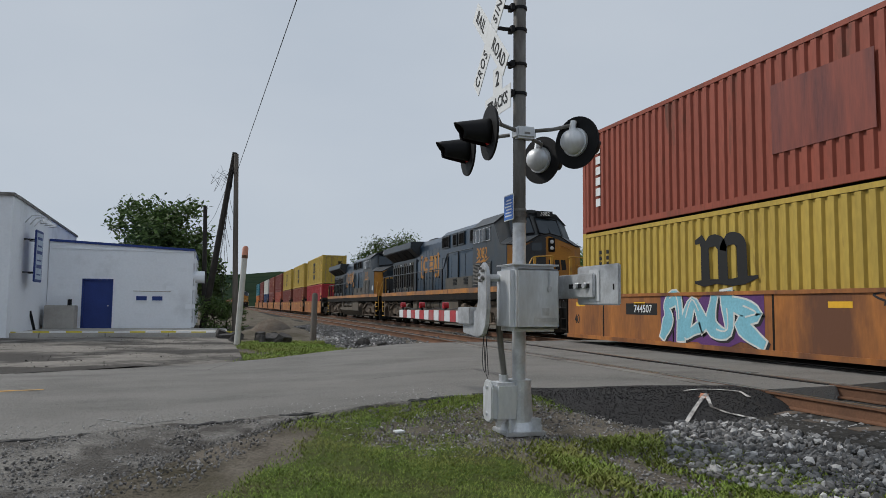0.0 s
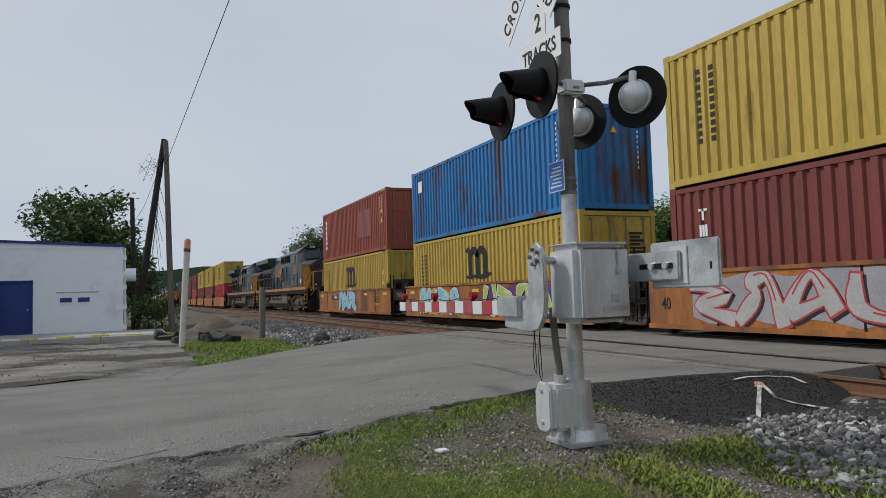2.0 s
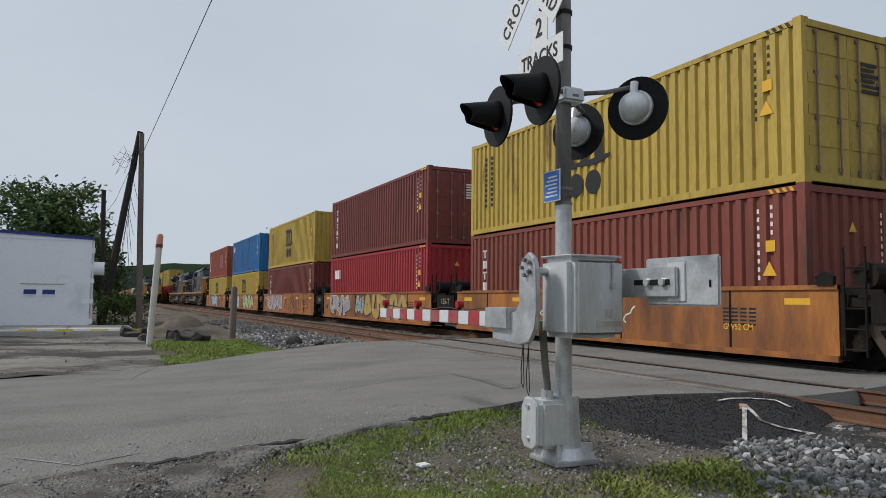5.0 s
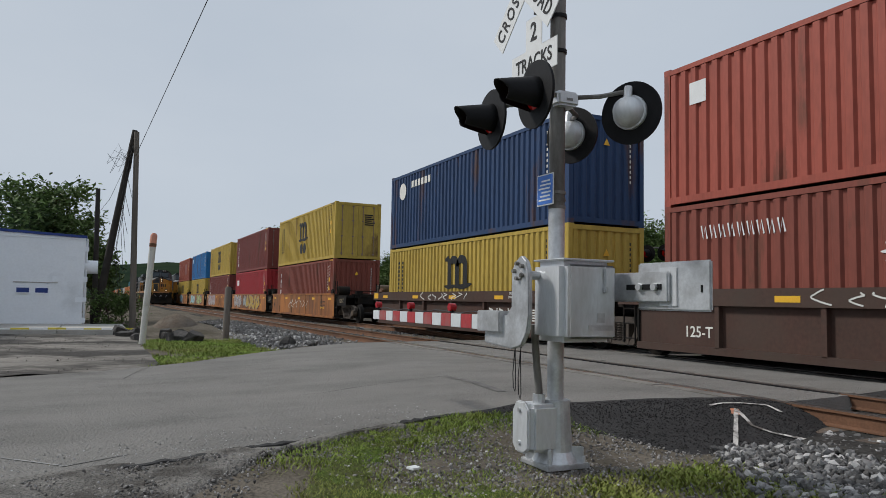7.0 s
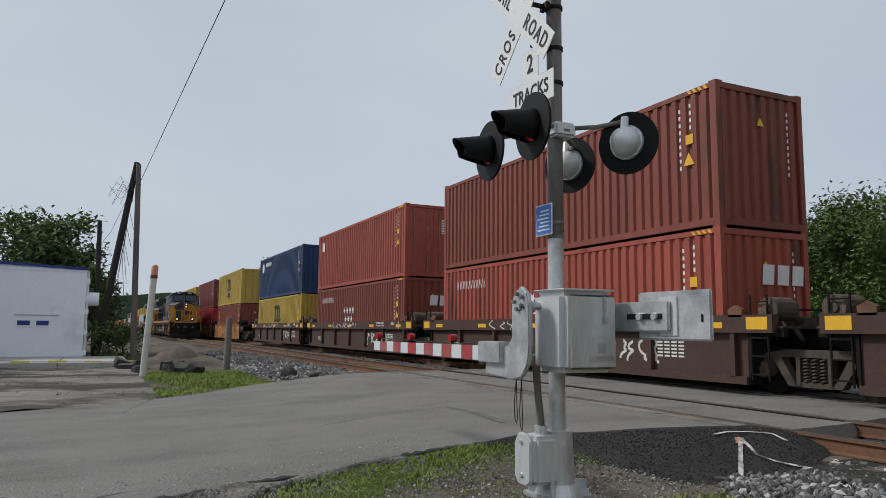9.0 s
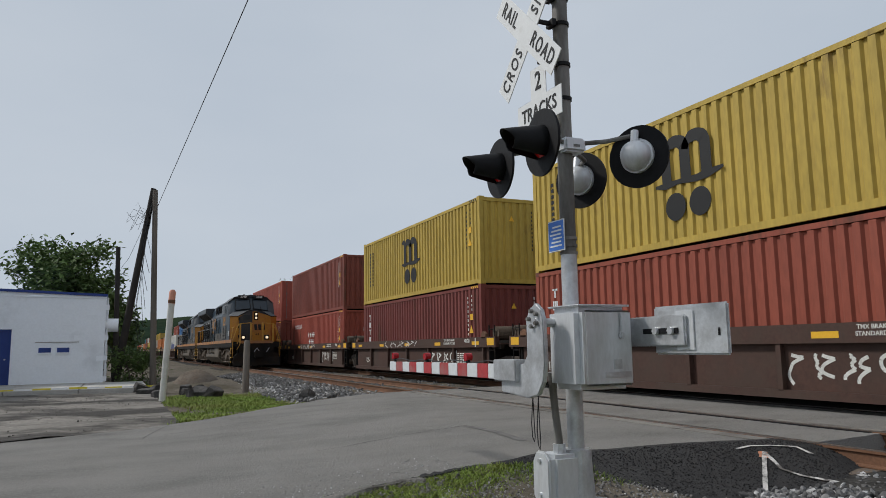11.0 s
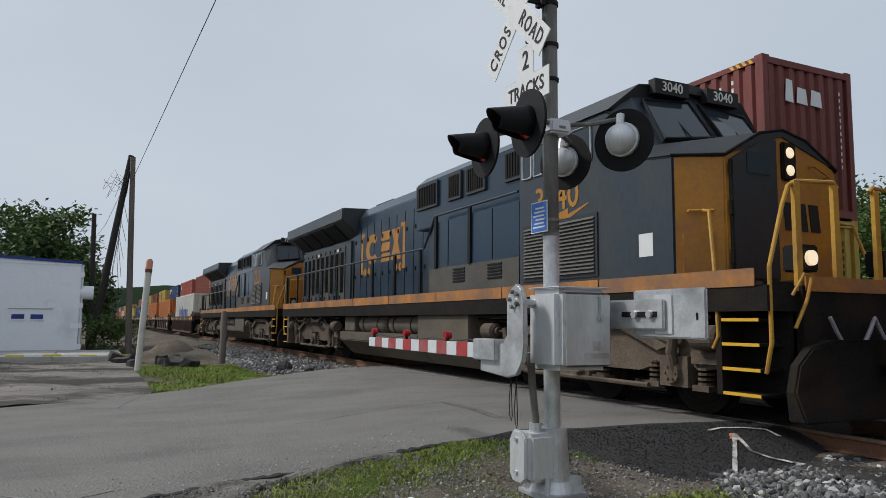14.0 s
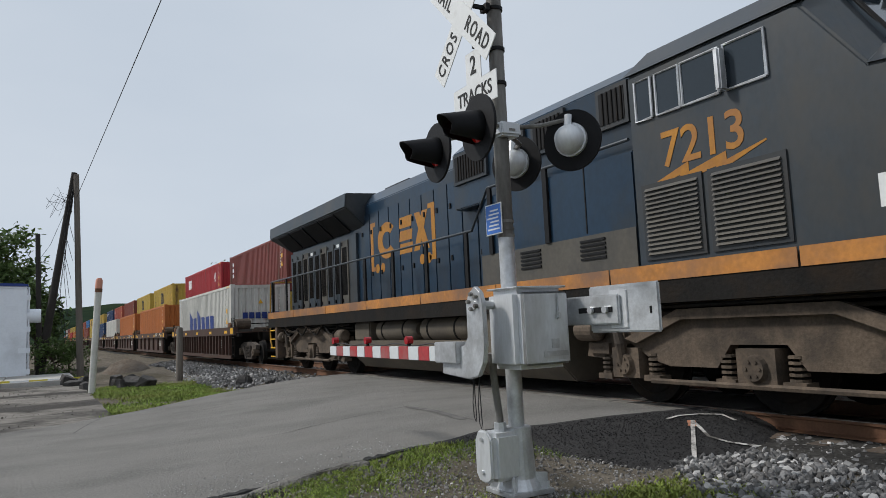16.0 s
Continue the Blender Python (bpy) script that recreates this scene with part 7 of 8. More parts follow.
# ---- the white building ----
def building():
    B = thing("white_building", "low white painted block building with blue trim", "building")
    YF = 32.0
    front = [(-5.9, 0.0), (-4.55, 0.0), (-4.55, 2.08), (-3.45, 2.08), (-3.45, 0.0), (-0.2, 0.0), (-0.2, 3.42), (-5.9, 3.66)]
    part("front_wall", Shape().prism(front, "y", YF, YF + 0.2), WALL_WHITE, B, "white painted front wall")
    part("side_wall", Shape().box(-0.4, -0.2, YF + 0.2, 44, 0, 3.40), WALL_WHITE, B)
    part("back_wall", Shape().box(-5.9, -0.4, 43.8, 44, 0, 3.4), WALL_WHITE, B)
    part("roof", Shape().prism([(-5.9, 3.66), (-0.16, 3.42), (-0.16, 3.52), (-5.9, 3.76)], "y", YF - 0.06, 44.1), BLUE_PAINT, B, "flat roof with blue edge")
    d = part("door", Shape().box(-4.53, -3.47, YF + 0.06, YF + 0.12, 0.02, 2.06), BLUE_PAINT, B, "deep blue steel door")
    fr = Shape().box(-4.60, -4.53, YF - 0.012, YF + 0.1, 0.02, 2.12).box(-3.47, -3.40, YF - 0.012, YF + 0.1, 0.02, 2.12).box(-4.6, -3.4, YF - 0.012, YF + 0.1, 2.06, 2.13)
    part("door_frame", fr, BLUE_PAINT, d)
    part("door_knob", Shape().tube([(-3.58, YF + 0.06, 1.0), (-3.58, YF + 0.0, 1.0)], 0.03, 10), GALV, d)
    for x in (-2.47, -1.84):
        w = part("window", Shape().box(x, x + 0.42, YF - 0.03, YF + 0.02, 1.24, 1.42), BLUE_PAINT, B, "small boarded blue window")
        part("sill", Shape().box(x - 0.03, x + 0.45, YF - 0.05, YF, 1.20, 1.24), WALL_WHITE, w)
    part("wall_ledge", Shape().box(-2.6, -1.1, YF - 0.025, YF, 1.62, 1.65), CONCRETE, B, "thin ledge over the windows")
    part("gutter_fascia", Shape().box(-5.9, -0.18, YF - 0.03, YF, 3.36, 3.415), WALL_WHITE, B)
    v = part("vent_drum", Shape().tube([(-0.25, YF + 0.4, 2.3), (0.28, YF + 0.4, 2.3)], 0.27, 20), WALL_WHITE, B, "round white vent drum", smooth=True)
    part("downpipe", Shape().tube([(-0.14, YF + 0.2, 0), (-0.14, YF + 0.2, 3.4)], 0.04, 8), WALL_WHITE, B)
    rnd = random.Random(2)
    for k in range(14):
        for j in range(8):
            if rnd.random() < 0.2:
                x0, z0 = -5.8 + k * 0.41, 0.1 + j * 0.4
                if -4.7 < x0 + 0.2 < -3.3 and z0 < 2.2 or -2.5 < x0 + 0.2 < -1.2 and 1.0 < z0 < 1.7:
                    continue
                part("block", shared("block", lambda: Shape().box(0, 0.40, -0.004, 0.0, 0, 0.19).mesh("block", WALL_WHITE)), WALL_WHITE, B).location = (x0, YF, z0)
    T = thing("white_building", "taller white painted building with a hanging sign", "building")
    part("side_wall", Shape().prism([(26.2, -0.2), (38, -0.2), (38, 4.35), (27.2, 4.72), (26.2, 4.74)], "x", -6.15, -5.92), WALL_WHITE, T, "white painted side wall")
    part("front_wall", Shape().box(-22, -6.15, 26.2, 26.45, -0.2, 4.74), WALL_WHITE, T)
    part("roof", Shape().prism([(26.1, 4.74), (27.2, 4.72), (38.1, 4.35), (38.1, 4.44), (27.2, 4.82), (26.1, 4.84)], "x", -22, -5.87), MAST_GREY, T, "dark roof edge")
    part("back_wall", Shape().box(-22, -6.15, 37.8, 38, -0.2, 4.35), WALL_WHITE, T)
    s = thing("hanging_sign", "blue framed white hanging sign on the wall", "sign", pose(-5.9, 28.3, 0))
    board = part("board", Shape().box(0.35, 0.41, -0.55, 0.55, 1.85, 3.75), BLUE_PAINT, s, "blue sign board", 0.02)
    part("panel", Shape().box(0.41, 0.416, -0.46, 0.46, 1.95, 3.65), material("pale_blue_sign_panel", (0.42, 0.50, 0.60), 0.5), board)
    bars = Shape()
    for k, (w, h) in enumerate(((0.7, 0.10), (0.6, 0.06), (0.75, 0.12), (0.7, 0.05), (0.76, 0.13), (0.6, 0.05))):
        bars.box(0.416, 0.42, -w / 2, w / 2, 3.4 - k * 0.26, 3.4 + h - k * 0.26)
    tagged(part("sign_bar", bars, BLUE_PAINT, board), kind="stuff")
    br = Shape()
    for y in (-0.4, 0.4):
        br.tube([(-0.02, y, 3.4), (0.38, y, 3.4)], 0.025, 6).tube([(-0.02, y, 2.2), (0.38, y, 2.2)], 0.025, 6)
    part("bracket", br, RUBBER, s)
    for y in (27.9, 28.6, 29.3):
        lamp = thing("gooseneck_lamp", "grey gooseneck wall lamp above the sign", "lamp", pose(-5.92, y, 4.0), "gooseneck lamps")
        part("neck", Shape().tube([(0, 0, 0), (0.2, 0, 0.25), (0.5, 0, 0.3), (0.62, 0, 0.12)], 0.022, 8), CAST, lamp)
        part("shade", Shape().tube([(0.62, 0, 0.14), (0.64, 0, 0.0)], [0.05, 0.16], 16), CAST, lamp)
    cellar = thing("concrete_block", "grey concrete block pier beside the blue door", "pier", pose(-5.2, 31.2, 0.05))
    part("pier", Shape().box(-0.55, 0.55, -0.4, 0.4, 0, 0.95), CONCRETE, cellar, bevel=0.02)
    part("pipe_stub", Shape().tube([(0.3, 0, 0.95), (0.3, 0, 1.2)], 0.08, 10), RUBBER, cellar)
    solid("leaning_board", Shape().box(-0.05, 0.05, -0.02, 0.02, 0, 0.75), RUBBER, "dark board leaning on the white wall", "board", m=pose(-5.75, 29.4, 0.05, 0, -14, 20))


building()


# ---- trees and distance ----
def tree(label, height, spread, leaf, count, seed, size=0.16, trunk_r=0.16, low=0.3, category="tree"):
    rnd = random.Random(seed)
    T = thing("tree" if category == "tree" else "shrub", label, category)
    wood, tips = Shape(), []
    top = Vector((rnd.uniform(-0.3, 0.3), rnd.uniform(-0.3, 0.3), height * 0.72))
    trunk = [Vector((0, 0, -0.4)), Vector((rnd.uniform(-0.1, 0.1), 0, height * 0.3)), top]
    wood.tube(trunk, [trunk_r, trunk_r * 0.75, trunk_r * 0.3], 8)
    for k in range(16):
        u = low + (0.98 - low) * k / 16
        a = k * 2.4 + rnd.uniform(-0.4, 0.4)
        start = trunk[1].lerp(top, max(0, (u - 0.3) / 0.7)) if u > 0.3 else trunk[0].lerp(trunk[1], u / 0.3)
        reach = spread * (0.55 + 0.5 * math.sin(math.pi * min(1, u * 0.9 + 0.1))) * rnd.uniform(0.7, 1.05)
        end = start + Vector((math.cos(a) * reach, math.sin(a) * reach, height * rnd.uniform(0.10, 0.30)))
        mid = start.lerp(end, 0.5) + Vector((0, 0, 0.12 * reach))
        wood.tube([start, mid, end], [trunk_r * 0.4, trunk_r * 0.25, trunk_r * 0.08], 5)
        tips += [(start.lerp(end, q) + Vector((rnd.gauss(0, 0.14), rnd.gauss(0, 0.14), rnd.gauss(0, 0.14))) * spread, spread * rnd.uniform(0.10, 0.2)) for q in (0.45, 0.65, 0.8, 0.92, 1.0, 1.05)]
    tips += [(top + Vector((rnd.gauss(0, 0.25) * spread, rnd.gauss(0, 0.25) * spread, rnd.uniform(0, 0.27) * height)), spread * 0.16) for _ in range(12)]
    part("trunk", wood, BARK, T, "brown trunk and limbs", smooth=True)
    v, f = [], []
    for k in range(count):
        c, r = tips[rnd.randrange(len(tips))]
        p = c + Vector((rnd.gauss(0, 1), rnd.gauss(0, 1), rnd.gauss(0, 0.8))) * r
        q = Euler((rnd.uniform(-1.1, 1.1), rnd.uniform(-1.1, 1.1), rnd.uniform(0, 6.28))).to_matrix()
        s = size * rnd.uniform(0.6, 1.3)
        n = len(v)
        v += [p + q @ Vector(w) * s for w in ((0, -1.1, 0), (0.42, 0, 0.12), (0, 1.1, -0.05), (-0.42, 0, 0.12))]
        f.append((n, n + 1, n + 2, n + 3))
    me = bpy.data.meshes.new("crown")
    me.from_pydata(v, [], f)
    me.materials.append(leaf)
    ob = part("crown", me, leaf, T, "uneven leafy crown with gaps")
    tagged(ob, kind="stuff")
    return T


back_tree = tree("dark green bushy tree behind the white building", 6.7, 2.5, LEAF, 9000, 3, 0.15)
back_tree.matrix_basis = pose(-2.1, 41, -0.2)
side = tree("dark green bushy tree behind the white building", 4.4, 1.2, LEAF, 2500, 8, 0.14)
side.matrix_basis = pose(0.2, 42.5, -0.2)
brush = tree("overgrown weeds and brush round the leaning pole", 1.5, 0.75, LEAF, 1500, 21, 0.07, 0.04, 0.05, "shrub")
brush.matrix_basis = pose(0.75, 32.9, -0.1)
copy_thing(brush, pose(1.3, 33.4, -0.2, 0, 0, 120))
tree_a = tree("green roadside tree beyond the tracks", 8.6, 3.4, LEAF, 20000, 5, 0.13)
tree_a.matrix_basis = pose(40, 22, -0.4)
tree_b = tree("dense green tree beyond the tracks", 7.6, 3.2, LEAF_BRIGHT, 20000, 6, 0.12, 0.16, 0.08)
tree_b.matrix_basis = pose(38, 14, -0.4)
rnd_t = random.Random(9)
for k in range(44):
    src = (tree_a, tree_b)[k % 2]
    y = 2 + k * 3.1
    x = 38 + rnd_t.uniform(-3, 7) + max(0, (y - 40) * 0.05)
    t_ = copy_thing(src, pose(x, y, -0.5 + rnd_t.uniform(-0.4, 0.3), 0, 0, rnd_t.uniform(0, 360)))
    t_.scale = [rnd_t.uniform(0.75, 1.08)] * 3
for k in range(14):
    t_ = copy_thing(tree_b, pose(31 + rnd_t.uniform(-0.6, 2.5), 14 + k * 4.2, -0.4, 0, 0, rnd_t.uniform(0, 360)))
    t_.scale = [rnd_t.uniform(0.28, 0.42)] * 3
    t_["label"] = "bright green shrub beyond the tracks"
tall = copy_thing(tree_a, pose(25.2, 98, -0.4, 0, 0, 40))
tall.scale = [1.28] * 3


def hills():
    s = Shape()
    n, rows = 150, 6
    for j in range(rows + 1):
        for k in range(n + 1):
            a = radians(-95 + 170 * k / n)
            r = 480 + 60 * j
            h = (34 + 9 * noise.noise((math.sin(a) * 5, 1, 0)) + 4 * noise.noise((a * 9, 2, 0)) + 16 * step(0.1, 0.6, a)) * math.sin(math.pi / 2 * j / rows)
            h += (1.6 * noise.noise((a * 90, j * 0.7, 0)) + 1.2 * noise.noise((a * 210, j, 5))) * (j > 0)
            s.v.append((math.sin(a) * r, math.cos(a) * r, h - 2))
    s.f = [(j * (n + 1) + k, j * (n + 1) + k + 1, (j + 1) * (n + 1) + k + 1, (j + 1) * (n + 1) + k) for j in range(rows) for k in range(n)]
    tagged(solid("backdrop", s, FOREST, "distant wooded hillside", kind="structure"), kind="structure")


hills()


# ---- grass ----
def turf():
    s, xs, ys, index = Shape(), np.arange(0.0, 4.5, 0.1), np.arange(0.6, 7.3, 0.1), {}
    for i, x in enumerate(xs):
        for j, y in enumerate(ys):
            index[i, j] = len(s.v)
            on = lawn(x, y) + 0.25 * noise.noise((x * 4, y * 4, 5))
            s.v.append((x, y, ground_z(x, y) + (0.012 if on > 0.3 else -0.03)))
    s.f = [(index[i, j], index[i + 1, j], index[i + 1, j + 1], index[i, j + 1]) for i in range(len(xs) - 1) for j in range(len(ys) - 1)
           if max(s.v[index[i + a, j + b]][2] - ground_z(xs[i + a], ys[j + b]) for a in (0, 1) for b in (0, 1)) > 0]
    tagged(solid("turf", s, TURF, "short patchy green turf beside the road", kind="structure", smooth=True), kind="structure")


def grass(name, label, count, area, density, height, width, mat, surface, seed):
    rs = np.random.RandomState(seed)
    v, f = [], []
    made = tries = 0
    while made < count and tries < count * 8:
        tries += 1
        x, y = rs.uniform(area[0], area[1]), rs.uniform(area[2], area[3])
        if rs.rand() > density(x, y):
            continue
        made += 1
        h, a = height * rs.uniform(0.45, 1.25), rs.uniform(0, 6.28)
        lean = rs.uniform(0.3, 1.5) * h
        dx, dy = math.cos(a), math.sin(a)
        z = surface(x, y) - 0.01
        n = len(v)
        w = width * rs.uniform(0.7, 1.3)
        v += [(x - dy * w, y + dx * w, z), (x + dy * w, y - dx * w, z), (x + dx * lean * 0.4 + dy * w * 0.7, y + dy * lean * 0.4 - dx * w * 0.7, z + h * 0.6),
              (x + dx * lean * 0.4 - dy * w * 0.7, y + dy * lean * 0.4 + dx * w * 0.7, z + h * 0.6), (x + dx * lean, y + dy * lean, z + h)]
        f += [(n, n + 1, n + 2, n + 3), (n + 3, n + 2, n + 4)]
    me = bpy.data.meshes.new(name)
    me.from_pydata(v, [], f)
    me.materials.append(mat)
    return tagged(new(name, me), label, "grass", kind="stuff")


def lawn(x, y):
    left = step(0.15, 0.6, x - (0.55 + 0.5 * (y - 3.9)))
    right = step(4.2, 2.7, x + 0.5 * noise.noise((x, y, 1)))
    bare = 1 - math.exp(-(((x - 3.5) / 1.45) ** 2 + ((y - 5.65) / 0.85) ** 2) ** 3) * (0.85 + 0.3 * noise.noise((x * 3, y * 3, 2)))
    edge = step(0.0, 0.3, near_edge(x) - y)
    return left * right * bare * edge * (0.62 + 0.75 * noise.noise((x * 1.5, y * 1.5, 8)))


def verge(x, y):
    return step(1.3, 1.8, x) * step(5.2, 4.6, x) * step(0.0, 0.15, near_edge(x) - y) * step(1.0, 0.5, near_edge(x) - y) * (0.4 + 0.6 * step(0.0, 0.5, noise.noise((x * 2, y * 2, 3)) + 0.25))


def weeds(x, y):
    return step(3.4, 3.9, x) * step(5.6, 4.6, x + 0.3 * (y - 4)) * step(6.1, 5.3, y) * step(5.15, 4.75, y) * max(0, 0.4 + 1.0 * noise.noise((x * 1.3, y * 1.3, 6)))


def far_patch(x, y):
    return step(1.0, 1.5, x - 0.05 * (y - 16)) * step(4.5, 3.7, x - 0.06 * (y - 17)) * step(0.0, 0.4, y - far_edge(x)) * step(26, 22, y) * (0.5 + noise.noise((x * 0.9, y * 0.6, 2)))


turf()
grass("lawn", "short bright green lawn grass beside the road", 85000, (0, 4.4, 0.8, 7.2), lawn, 0.036, 0.0046, GRASS, ground_z, 1)
grass("verge_grass", "tufts of green grass along the road's edge", 9000, (1.2, 5.3, 5.4, 7.3), verge, 0.042, 0.005, GRASS, ground_z, 2)
grass("weeds", "low straggling green weeds in the gravel", 22000, (3.2, 5.8, 2.0, 6.2), weeds, 0.05, 0.010, GRASS, ground_z, 3)
grass("dry_weeds", "dry tan weed stems among the grass", 3500, (1.0, 5.6, 2.0, 7.0), lambda x, y: 0.1 * lawn(x, y) + weeds(x, y), 0.055, 0.003, DRY_GRASS, ground_z, 4)
grass("far_grass", "bright green grass patch beside the ballast", 22000, (1.0, 5.0, 14.5, 26), far_patch, 0.06, 0.010, GRASS, ground_z, 5)


# ---- the trains ----
CARRIED_A, CARRIED_B, TURNING = [], [], []


def stack(train, xc, left, upper, lower, style, car_label, seed, pitch=15.65, decor=None):
    """A well unit with its boxes; left is the far end of the boxes along y at the start."""
    yc = left - BOX_L / 2
    car, wheels = well_car(style, car_label, pitch, seed)
    train.append((car, xc, yc, RAIL_Z))
    TURNING.append((wheels, train, WHEEL_R))
    if decor:
        decor(car)
    for spec, z in ((lower, 3.25 - BOX_H), (upper, 3.25 + 0.004)):
        if spec:
            train.append((container(**spec), xc, yc if spec.get("length", BOX_L) == BOX_L else yc, z))


def spec(label, paint, marks="", **k):
    return dict(label=label, paint=paint, marks=marks, **k)


Y_TOP = spec("yellow corrugated shipping container with a black emblem, stacked on another", YELLOW_BOX, "m_logo", marks_mat=INK)
Y_DOOR = spec("yellow shipping container with doors and a black emblem", YELLOW_BOX, "m_logo", marks_mat=INK, doors=True)
Y_LOW = spec("yellow corrugated shipping container with a black emblem in a well car", YELLOW_BOX, "m_logo", marks_mat=INK)
SIDE = -1.363


def decor_0(car):
    graffiti(car, SIDE, -1.25, 2.1, 0.22, 1.34, SPRAY_BLUE, SPRAY_WHITE, SPRAY_PURPLE, 5, 4)
    lettering("car_number", "744507", 0.26, SIGN_WHITE, part("number_panel", Shape().box(SIDE, SIDE + 0.003, 2.25, 3.6, 0.84, 1.12), INK, car), west(SIDE - 0.003, 2.85, 0.98), 0.002)
    scrawl(car, SIDE, -5.4, -3.6, 1.2, 0.26, SPRAY_BLACK, 3)


def decor_1(car):
    graffiti(car, SIDE, 1.4, 5.2, 0.26, 1.2, SPRAY_BLUE, SPRAY_WHITE, SPRAY_YELLOW, 8, 5)
    graffiti(car, SIDE, -4.8, -0.6, 0.28, 1.28, SPRAY_GREEN, SPRAY_WHITE, SPRAY_PURPLE, 11, 4)


def decor_2(car):
    graffiti(car, SIDE, 0.8, 5.4, 0.3, 1.28, SPRAY_SILVER, SPRAY_RED, SPRAY_GREY, 14, 4)
    scrawl(car, SIDE - 0.004, -5.6, 0.2, 0.75, 0.9, SPRAY_BLACK, 17, 12, 0.032)


def decor_3(car):
    graffiti(car, SIDE, 2.4, 5.6, 0.35, 1.25, SPRAY_GREY, SPRAY_WHITE, None, 19, 4)
    graffiti(car, SIDE, -4.6, 0.4, 0.24, 1.3, SPRAY_YELLOW, SPRAY_GREY, None, 23, 5)
    graffiti(car, SIDE, 0.5, 1.5, 0.3, 1.25, SPRAY_PALE, SPRAY_WHITE, None, 26, 2)


def decor_4(car):
    scrawl(car, SIDE, -2.0, 2.5, 0.8, 0.5, SPRAY_WHITE, 29, 7)


def decor_tag(car):
    scrawl(car, -1.30, -4.4, -2.2, 0.72, 0.6, SPRAY_WHITE, 31, 7, 0.03)
    scrawl(car, -1.425, -1.2, 2.6, 1.25, 0.26, SPRAY_WHITE, 37, 8, 0.014)


def decor_oxide(car):
    e = Shape()
    X = -1.394
    for k in range(4):
        y0 = 0.75 - k * 0.95
        e.prism([(y0 - 0.78, 0.62), (y0, 0.62), (y0 - 0.12, 1.0), (y0 - 0.86, 1.0)], "x", X, X + 0.004)
    e.prism([(1.3, 0.44), (-3.0, 0.44), (-3.1, 0.52), (1.1, 0.52)][::-1], "x", X, X + 0.004)
    part("gold_emblem", e, LOCO_GOLD, car, "gold slanted emblem blocks and bar")
    lettering("stencil_words", "LD LMT 124,500", 0.13, WHITE_INK, car, west(X, 0.9, 1.14), 0.002)
    for words, yy in (("B", 3.4),):
        lettering("stencil_words", words, 0.26, WHITE_INK, car, west(X, yy, 0.7), 0.002)
    scrawl(car, -1.395, -3.4, -1.6, 1.0, 0.3, SPRAY_GREY, 41, 6, 0.016)


OCHRE = "weathered ochre well car with sprayed graffiti on its side"
BROWN = "dark brown well car with faded stencils and tags"
OXIDE = "oxide red well car with a gold emblem"

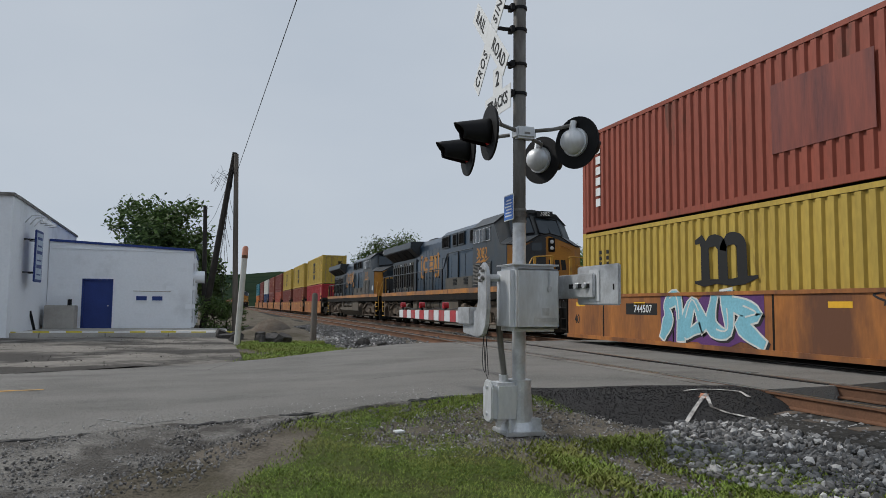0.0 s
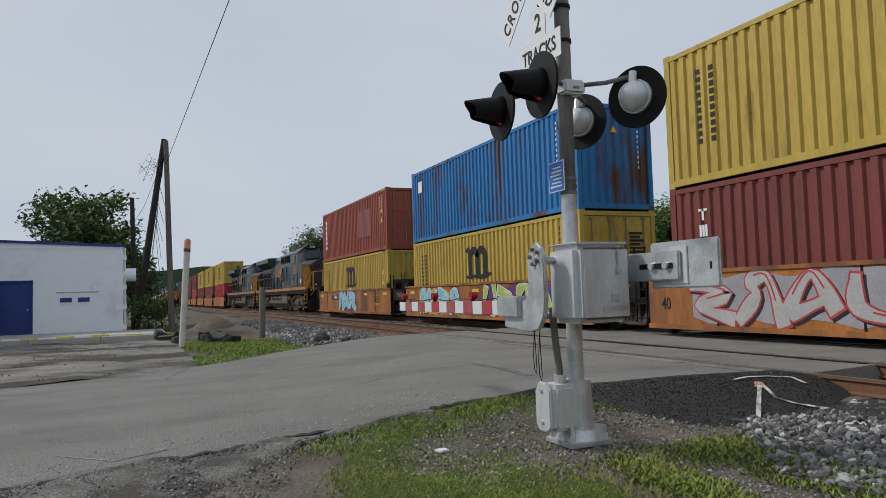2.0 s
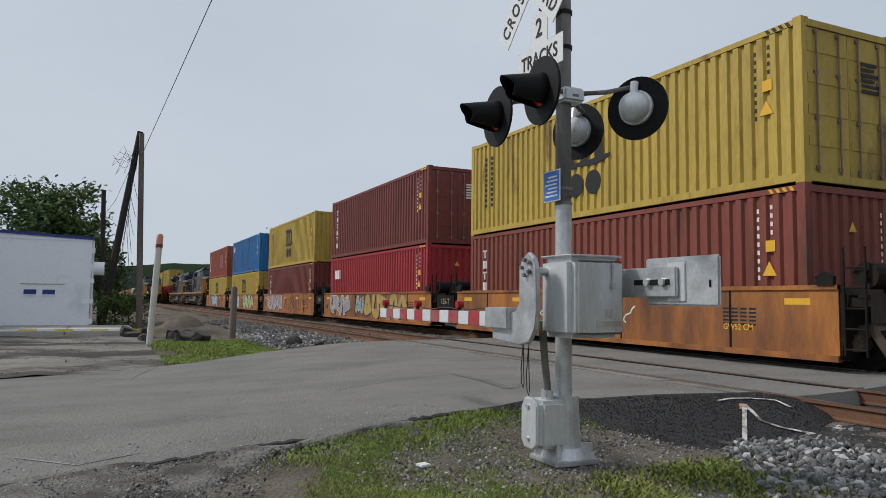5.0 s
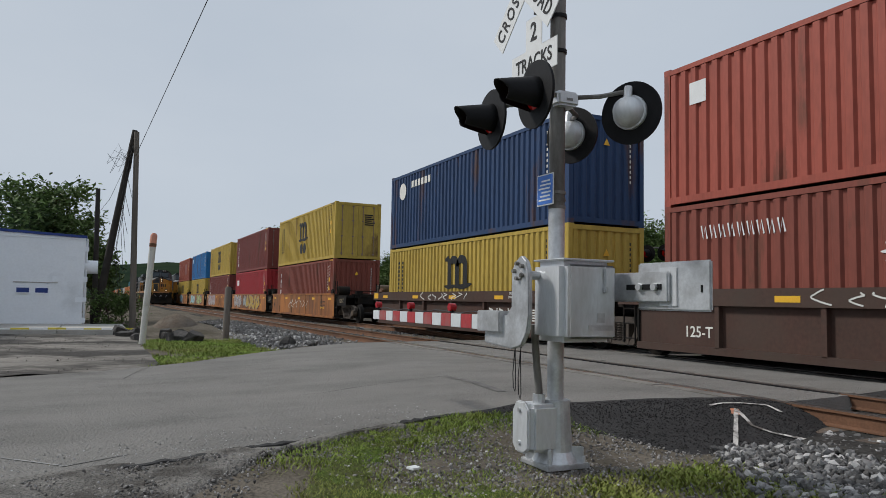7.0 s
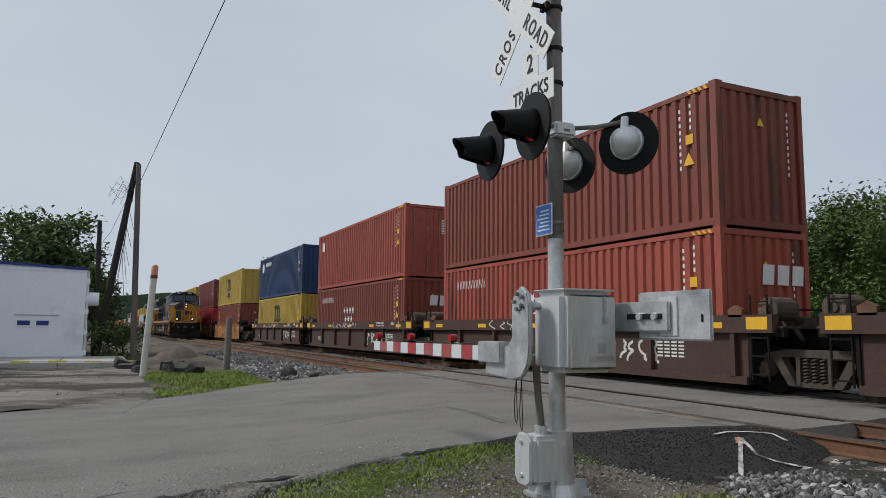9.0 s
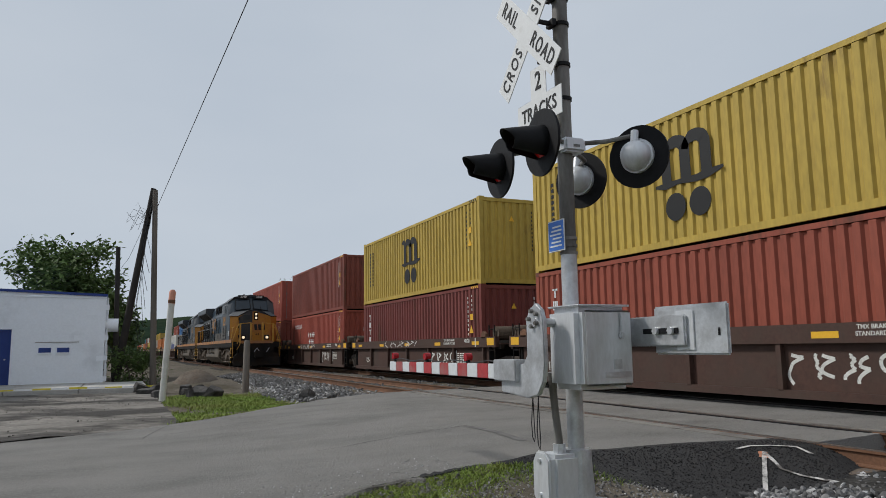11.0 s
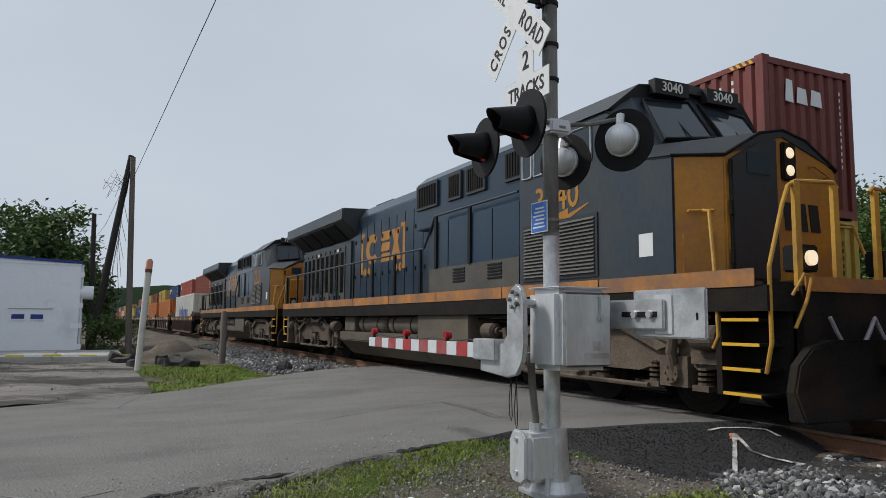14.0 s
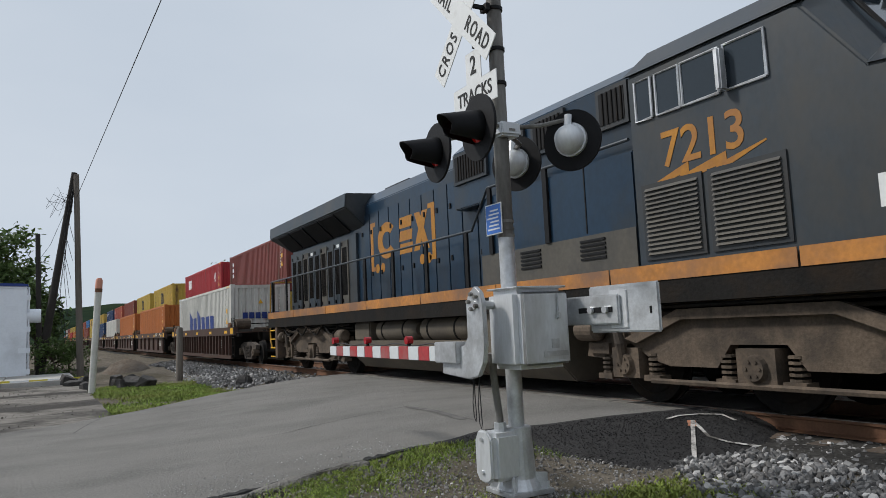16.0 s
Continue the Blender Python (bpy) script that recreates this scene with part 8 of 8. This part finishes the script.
A_CARS = [
    (17.15, spec("orange-red shipping container with a dark painted-out square", ORANGE_BOX, "dark_square", doors=True), Y_LOW, "ochre", OCHRE, decor_0),
    (1.6, spec("blue shipping container streaked with rust", BLUE_BOX, "sticker"), Y_DOOR, "ochre", OCHRE, decor_1),
    (-14.05, Y_TOP, spec("maroon shipping container with a white marking column", MAROON_BOX, "column"), "ochre", OCHRE, decor_2),
    (-29.6, spec("brown-red shipping container with doors", MAROON_BOX, "column", doors=True), spec("red shipping container with a white emblem", RED_BOX, "big_left"), "ochre", OCHRE, decor_3),
    (-45.2, Y_DOOR, spec("brown-red shipping container with a white marking column", BROWN_BOX, "column"), "ochre", OCHRE, decor_4),
    (-65.0, spec("navy shipping container with a white round emblem", NAVY_BOX, "round"), Y_LOW, "brown", BROWN, decor_tag),
    (-80.6, spec("coral red shipping container with a paper sticker", CORAL_BOX, "sticker", doors=True), spec("red-brown shipping container with a white row of marks", BROWN_BOX, "row"), "brown", BROWN, decor_tag),
    (-96.3, spec("brown-red shipping container with faint marks", BROWN_BOX), spec("red shipping container with white marks", CORAL_BOX, "row"), "brown", BROWN, decor_tag),
    (-111.9, Y_TOP, spec("maroon shipping container with tall white marks", MAROON_BOX, "column"), "brown", BROWN, decor_tag),
    (-127.45, Y_TOP, spec("orange-red shipping container with a white marking column", ORANGE_BOX, "column"), "brown", BROWN, decor_tag),
    (-147.3, spec("long red shipping container with white length numbers", RED_BOX, "45", length=13.72), spec("brown-red shipping container with a white marking column", BROWN_BOX, "column"), "oxide", OXIDE, decor_oxide),
    (-162.8, spec("brown shipping container with white marks", MAROON_BOX, "end_shapes"), Y_LOW, "oxide", OXIDE, decor_tag),
    (-178.2, spec("slate grey shipping container with barred doors", SLATE_BOX, "column", doors=True), spec("orange-red shipping container riding in a well car", ORANGE_BOX), "oxide", OXIDE, None),
    (-193.4, spec("red shipping container with a white row of marks", CORAL_BOX, "row"), spec("red shipping container with white marks", CORAL_BOX, "row"), "oxide", OXIDE, None),
    (-209.0, spec("maroon shipping container riding in a well car", MAROON_BOX), spec("brown-red shipping container riding in a well car", BROWN_BOX), "oxide", OXIDE, None),
    (83.2, Y_DOOR, spec("red shipping container in a well car", RED_BOX), "ochre", OCHRE, None),
    (98.9, Y_TOP, spec("brown-red shipping container in a well car", BROWN_BOX), "ochre", OCHRE, None),
    (114.5, Y_TOP, spec("maroon shipping container in a well car", MAROON_BOX), "ochre", OCHRE, None),
    (130.2, spec("maroon shipping container riding in a well car", MAROON_BOX), spec("red shipping container riding in a well car", CORAL_BOX), "ochre", OCHRE, None),
    (145.8, spec("brown-red shipping container riding in a well car", BROWN_BOX), spec("maroon shipping container riding in a well car", MAROON_BOX), "ochre", OCHRE, None),
    (161.5, spec("white shipping container riding in a well car", WHITE_BOX), spec("navy shipping container riding in a well car", NAVY_BOX), "ochre", OCHRE, None),
    (177.1, spec("maroon shipping container riding in a well car", MAROON_BOX), spec("brown-red shipping container riding in a well car", BROWN_BOX), "ochre", OCHRE, None),
    (192.8, spec("teal shipping container riding in a well car", TEAL_BOX), spec("orange shipping container riding in a well car", HUB_BOX), "ochre", OCHRE, None),
]
for i, (left, up, low, style, label, decor) in enumerate(A_CARS):
    stack(CARRIED_A, TRACK_A, left, up, low, style, label, i, decor=decor)
for number, u in (("3082", 22.3), ("3115", 44.9)):
    loco, wheels = locomotive(number, "dark blue and gold six-axle diesel locomotive in mid-train", False)
    CARRIED_A.append((loco, TRACK_A, u, RAIL_Z))
    TURNING.append((wheels, CARRIED_A, LOCO_R))

B_START = 209.5
for number, u, lit in (("3040", 0.0, True), ("7213", 22.6, False)):
    loco, wheels = locomotive(number, "dark blue and gold six-axle diesel locomotive" + (" with lit headlights" if lit else ", second of the pair"), lit, nose_dark=lit)
    CARRIED_B.append((loco, TRACK_B, B_START + u, RAIL_Z))
    TURNING.append((wheels, CARRIED_B, LOCO_R))
B_CARS = [
    (61.3, None, spec("white shipping container with a long blue emblem", WHITE_BOX, "name"), "ribbed", "brown ribbed well car"),
    (79.0, None, spec("bright orange shipping container low in a well car", HUB_BOX), "brown", BROWN),
    (95.0, None, spec("bright orange shipping container", HUB_BOX), "brown", BROWN),
    (111.0, None, spec("white shipping container riding in a well car", WHITE_BOX), "brown", BROWN),
    (127.0, None, spec("navy shipping container riding in a well car", NAVY_BOX), "brown", BROWN),
    (143.0, None, spec("yellow shipping container riding in a well car", YELLOW_BOX), "brown", BROWN),
    (159.0, None, spec("brown-red shipping container riding in a well car", BROWN_BOX), "brown", BROWN),
    (175.0, None, spec("bright orange shipping container", HUB_BOX), "brown", BROWN),
    (191.0, None, spec("white shipping container riding in a well car", WHITE_BOX), "brown", BROWN),
    (207.0, None, spec("bright orange shipping container", HUB_BOX), "brown", BROWN),
    (223.0, None, spec("red shipping container riding in a well car", RED_BOX), "brown", BROWN),
    (239.0, None, spec("bright orange shipping container", HUB_BOX), "brown", BROWN),
]
for i, (left, up, low, style, label) in enumerate(B_CARS):
    stack(CARRIED_B, TRACK_B, B_START + left, up, low, style, label, 50 + i, pitch=16.0)


def run_a(t):
    """How far the departing train has gone."""
    return float(np.interp(t, [0, 2.5, 9, 11.3, 12, 13, 14, 16], [0, 33, 118.8, 148.93, 158.0, 171.05, 184.1, 210.1]))


def run_b(t):
    return -float(np.interp(t, [0, 3.5, 7, 9, 11.3, 12, 13, 14, 16], [0, 52.5, 104.3, 132.5, 166.5, 176.3, 189.3, 202.5, 228.9]))


def motions():
    for carried, run in ((CARRIED_A, run_a), (CARRIED_B, run_b)):
        for ob, x, y, z in carried:
            walk(ob, [(t, pose(x, y + run(t), z)) for t in range(17)])
    # wheels roll as far as their train has gone
    for wheels, carried, r in TURNING[:12] + TURNING[25:27]:
        run = run_a if carried is CARRIED_A else run_b
        for w in wheels:
            y, z = w.location.y, w.location.z
            walk(w, [(k / FPS, pose(0, y, z, -math.degrees(run(k / FPS) / r))) for k in range(16 * FPS + 1)])

motions()
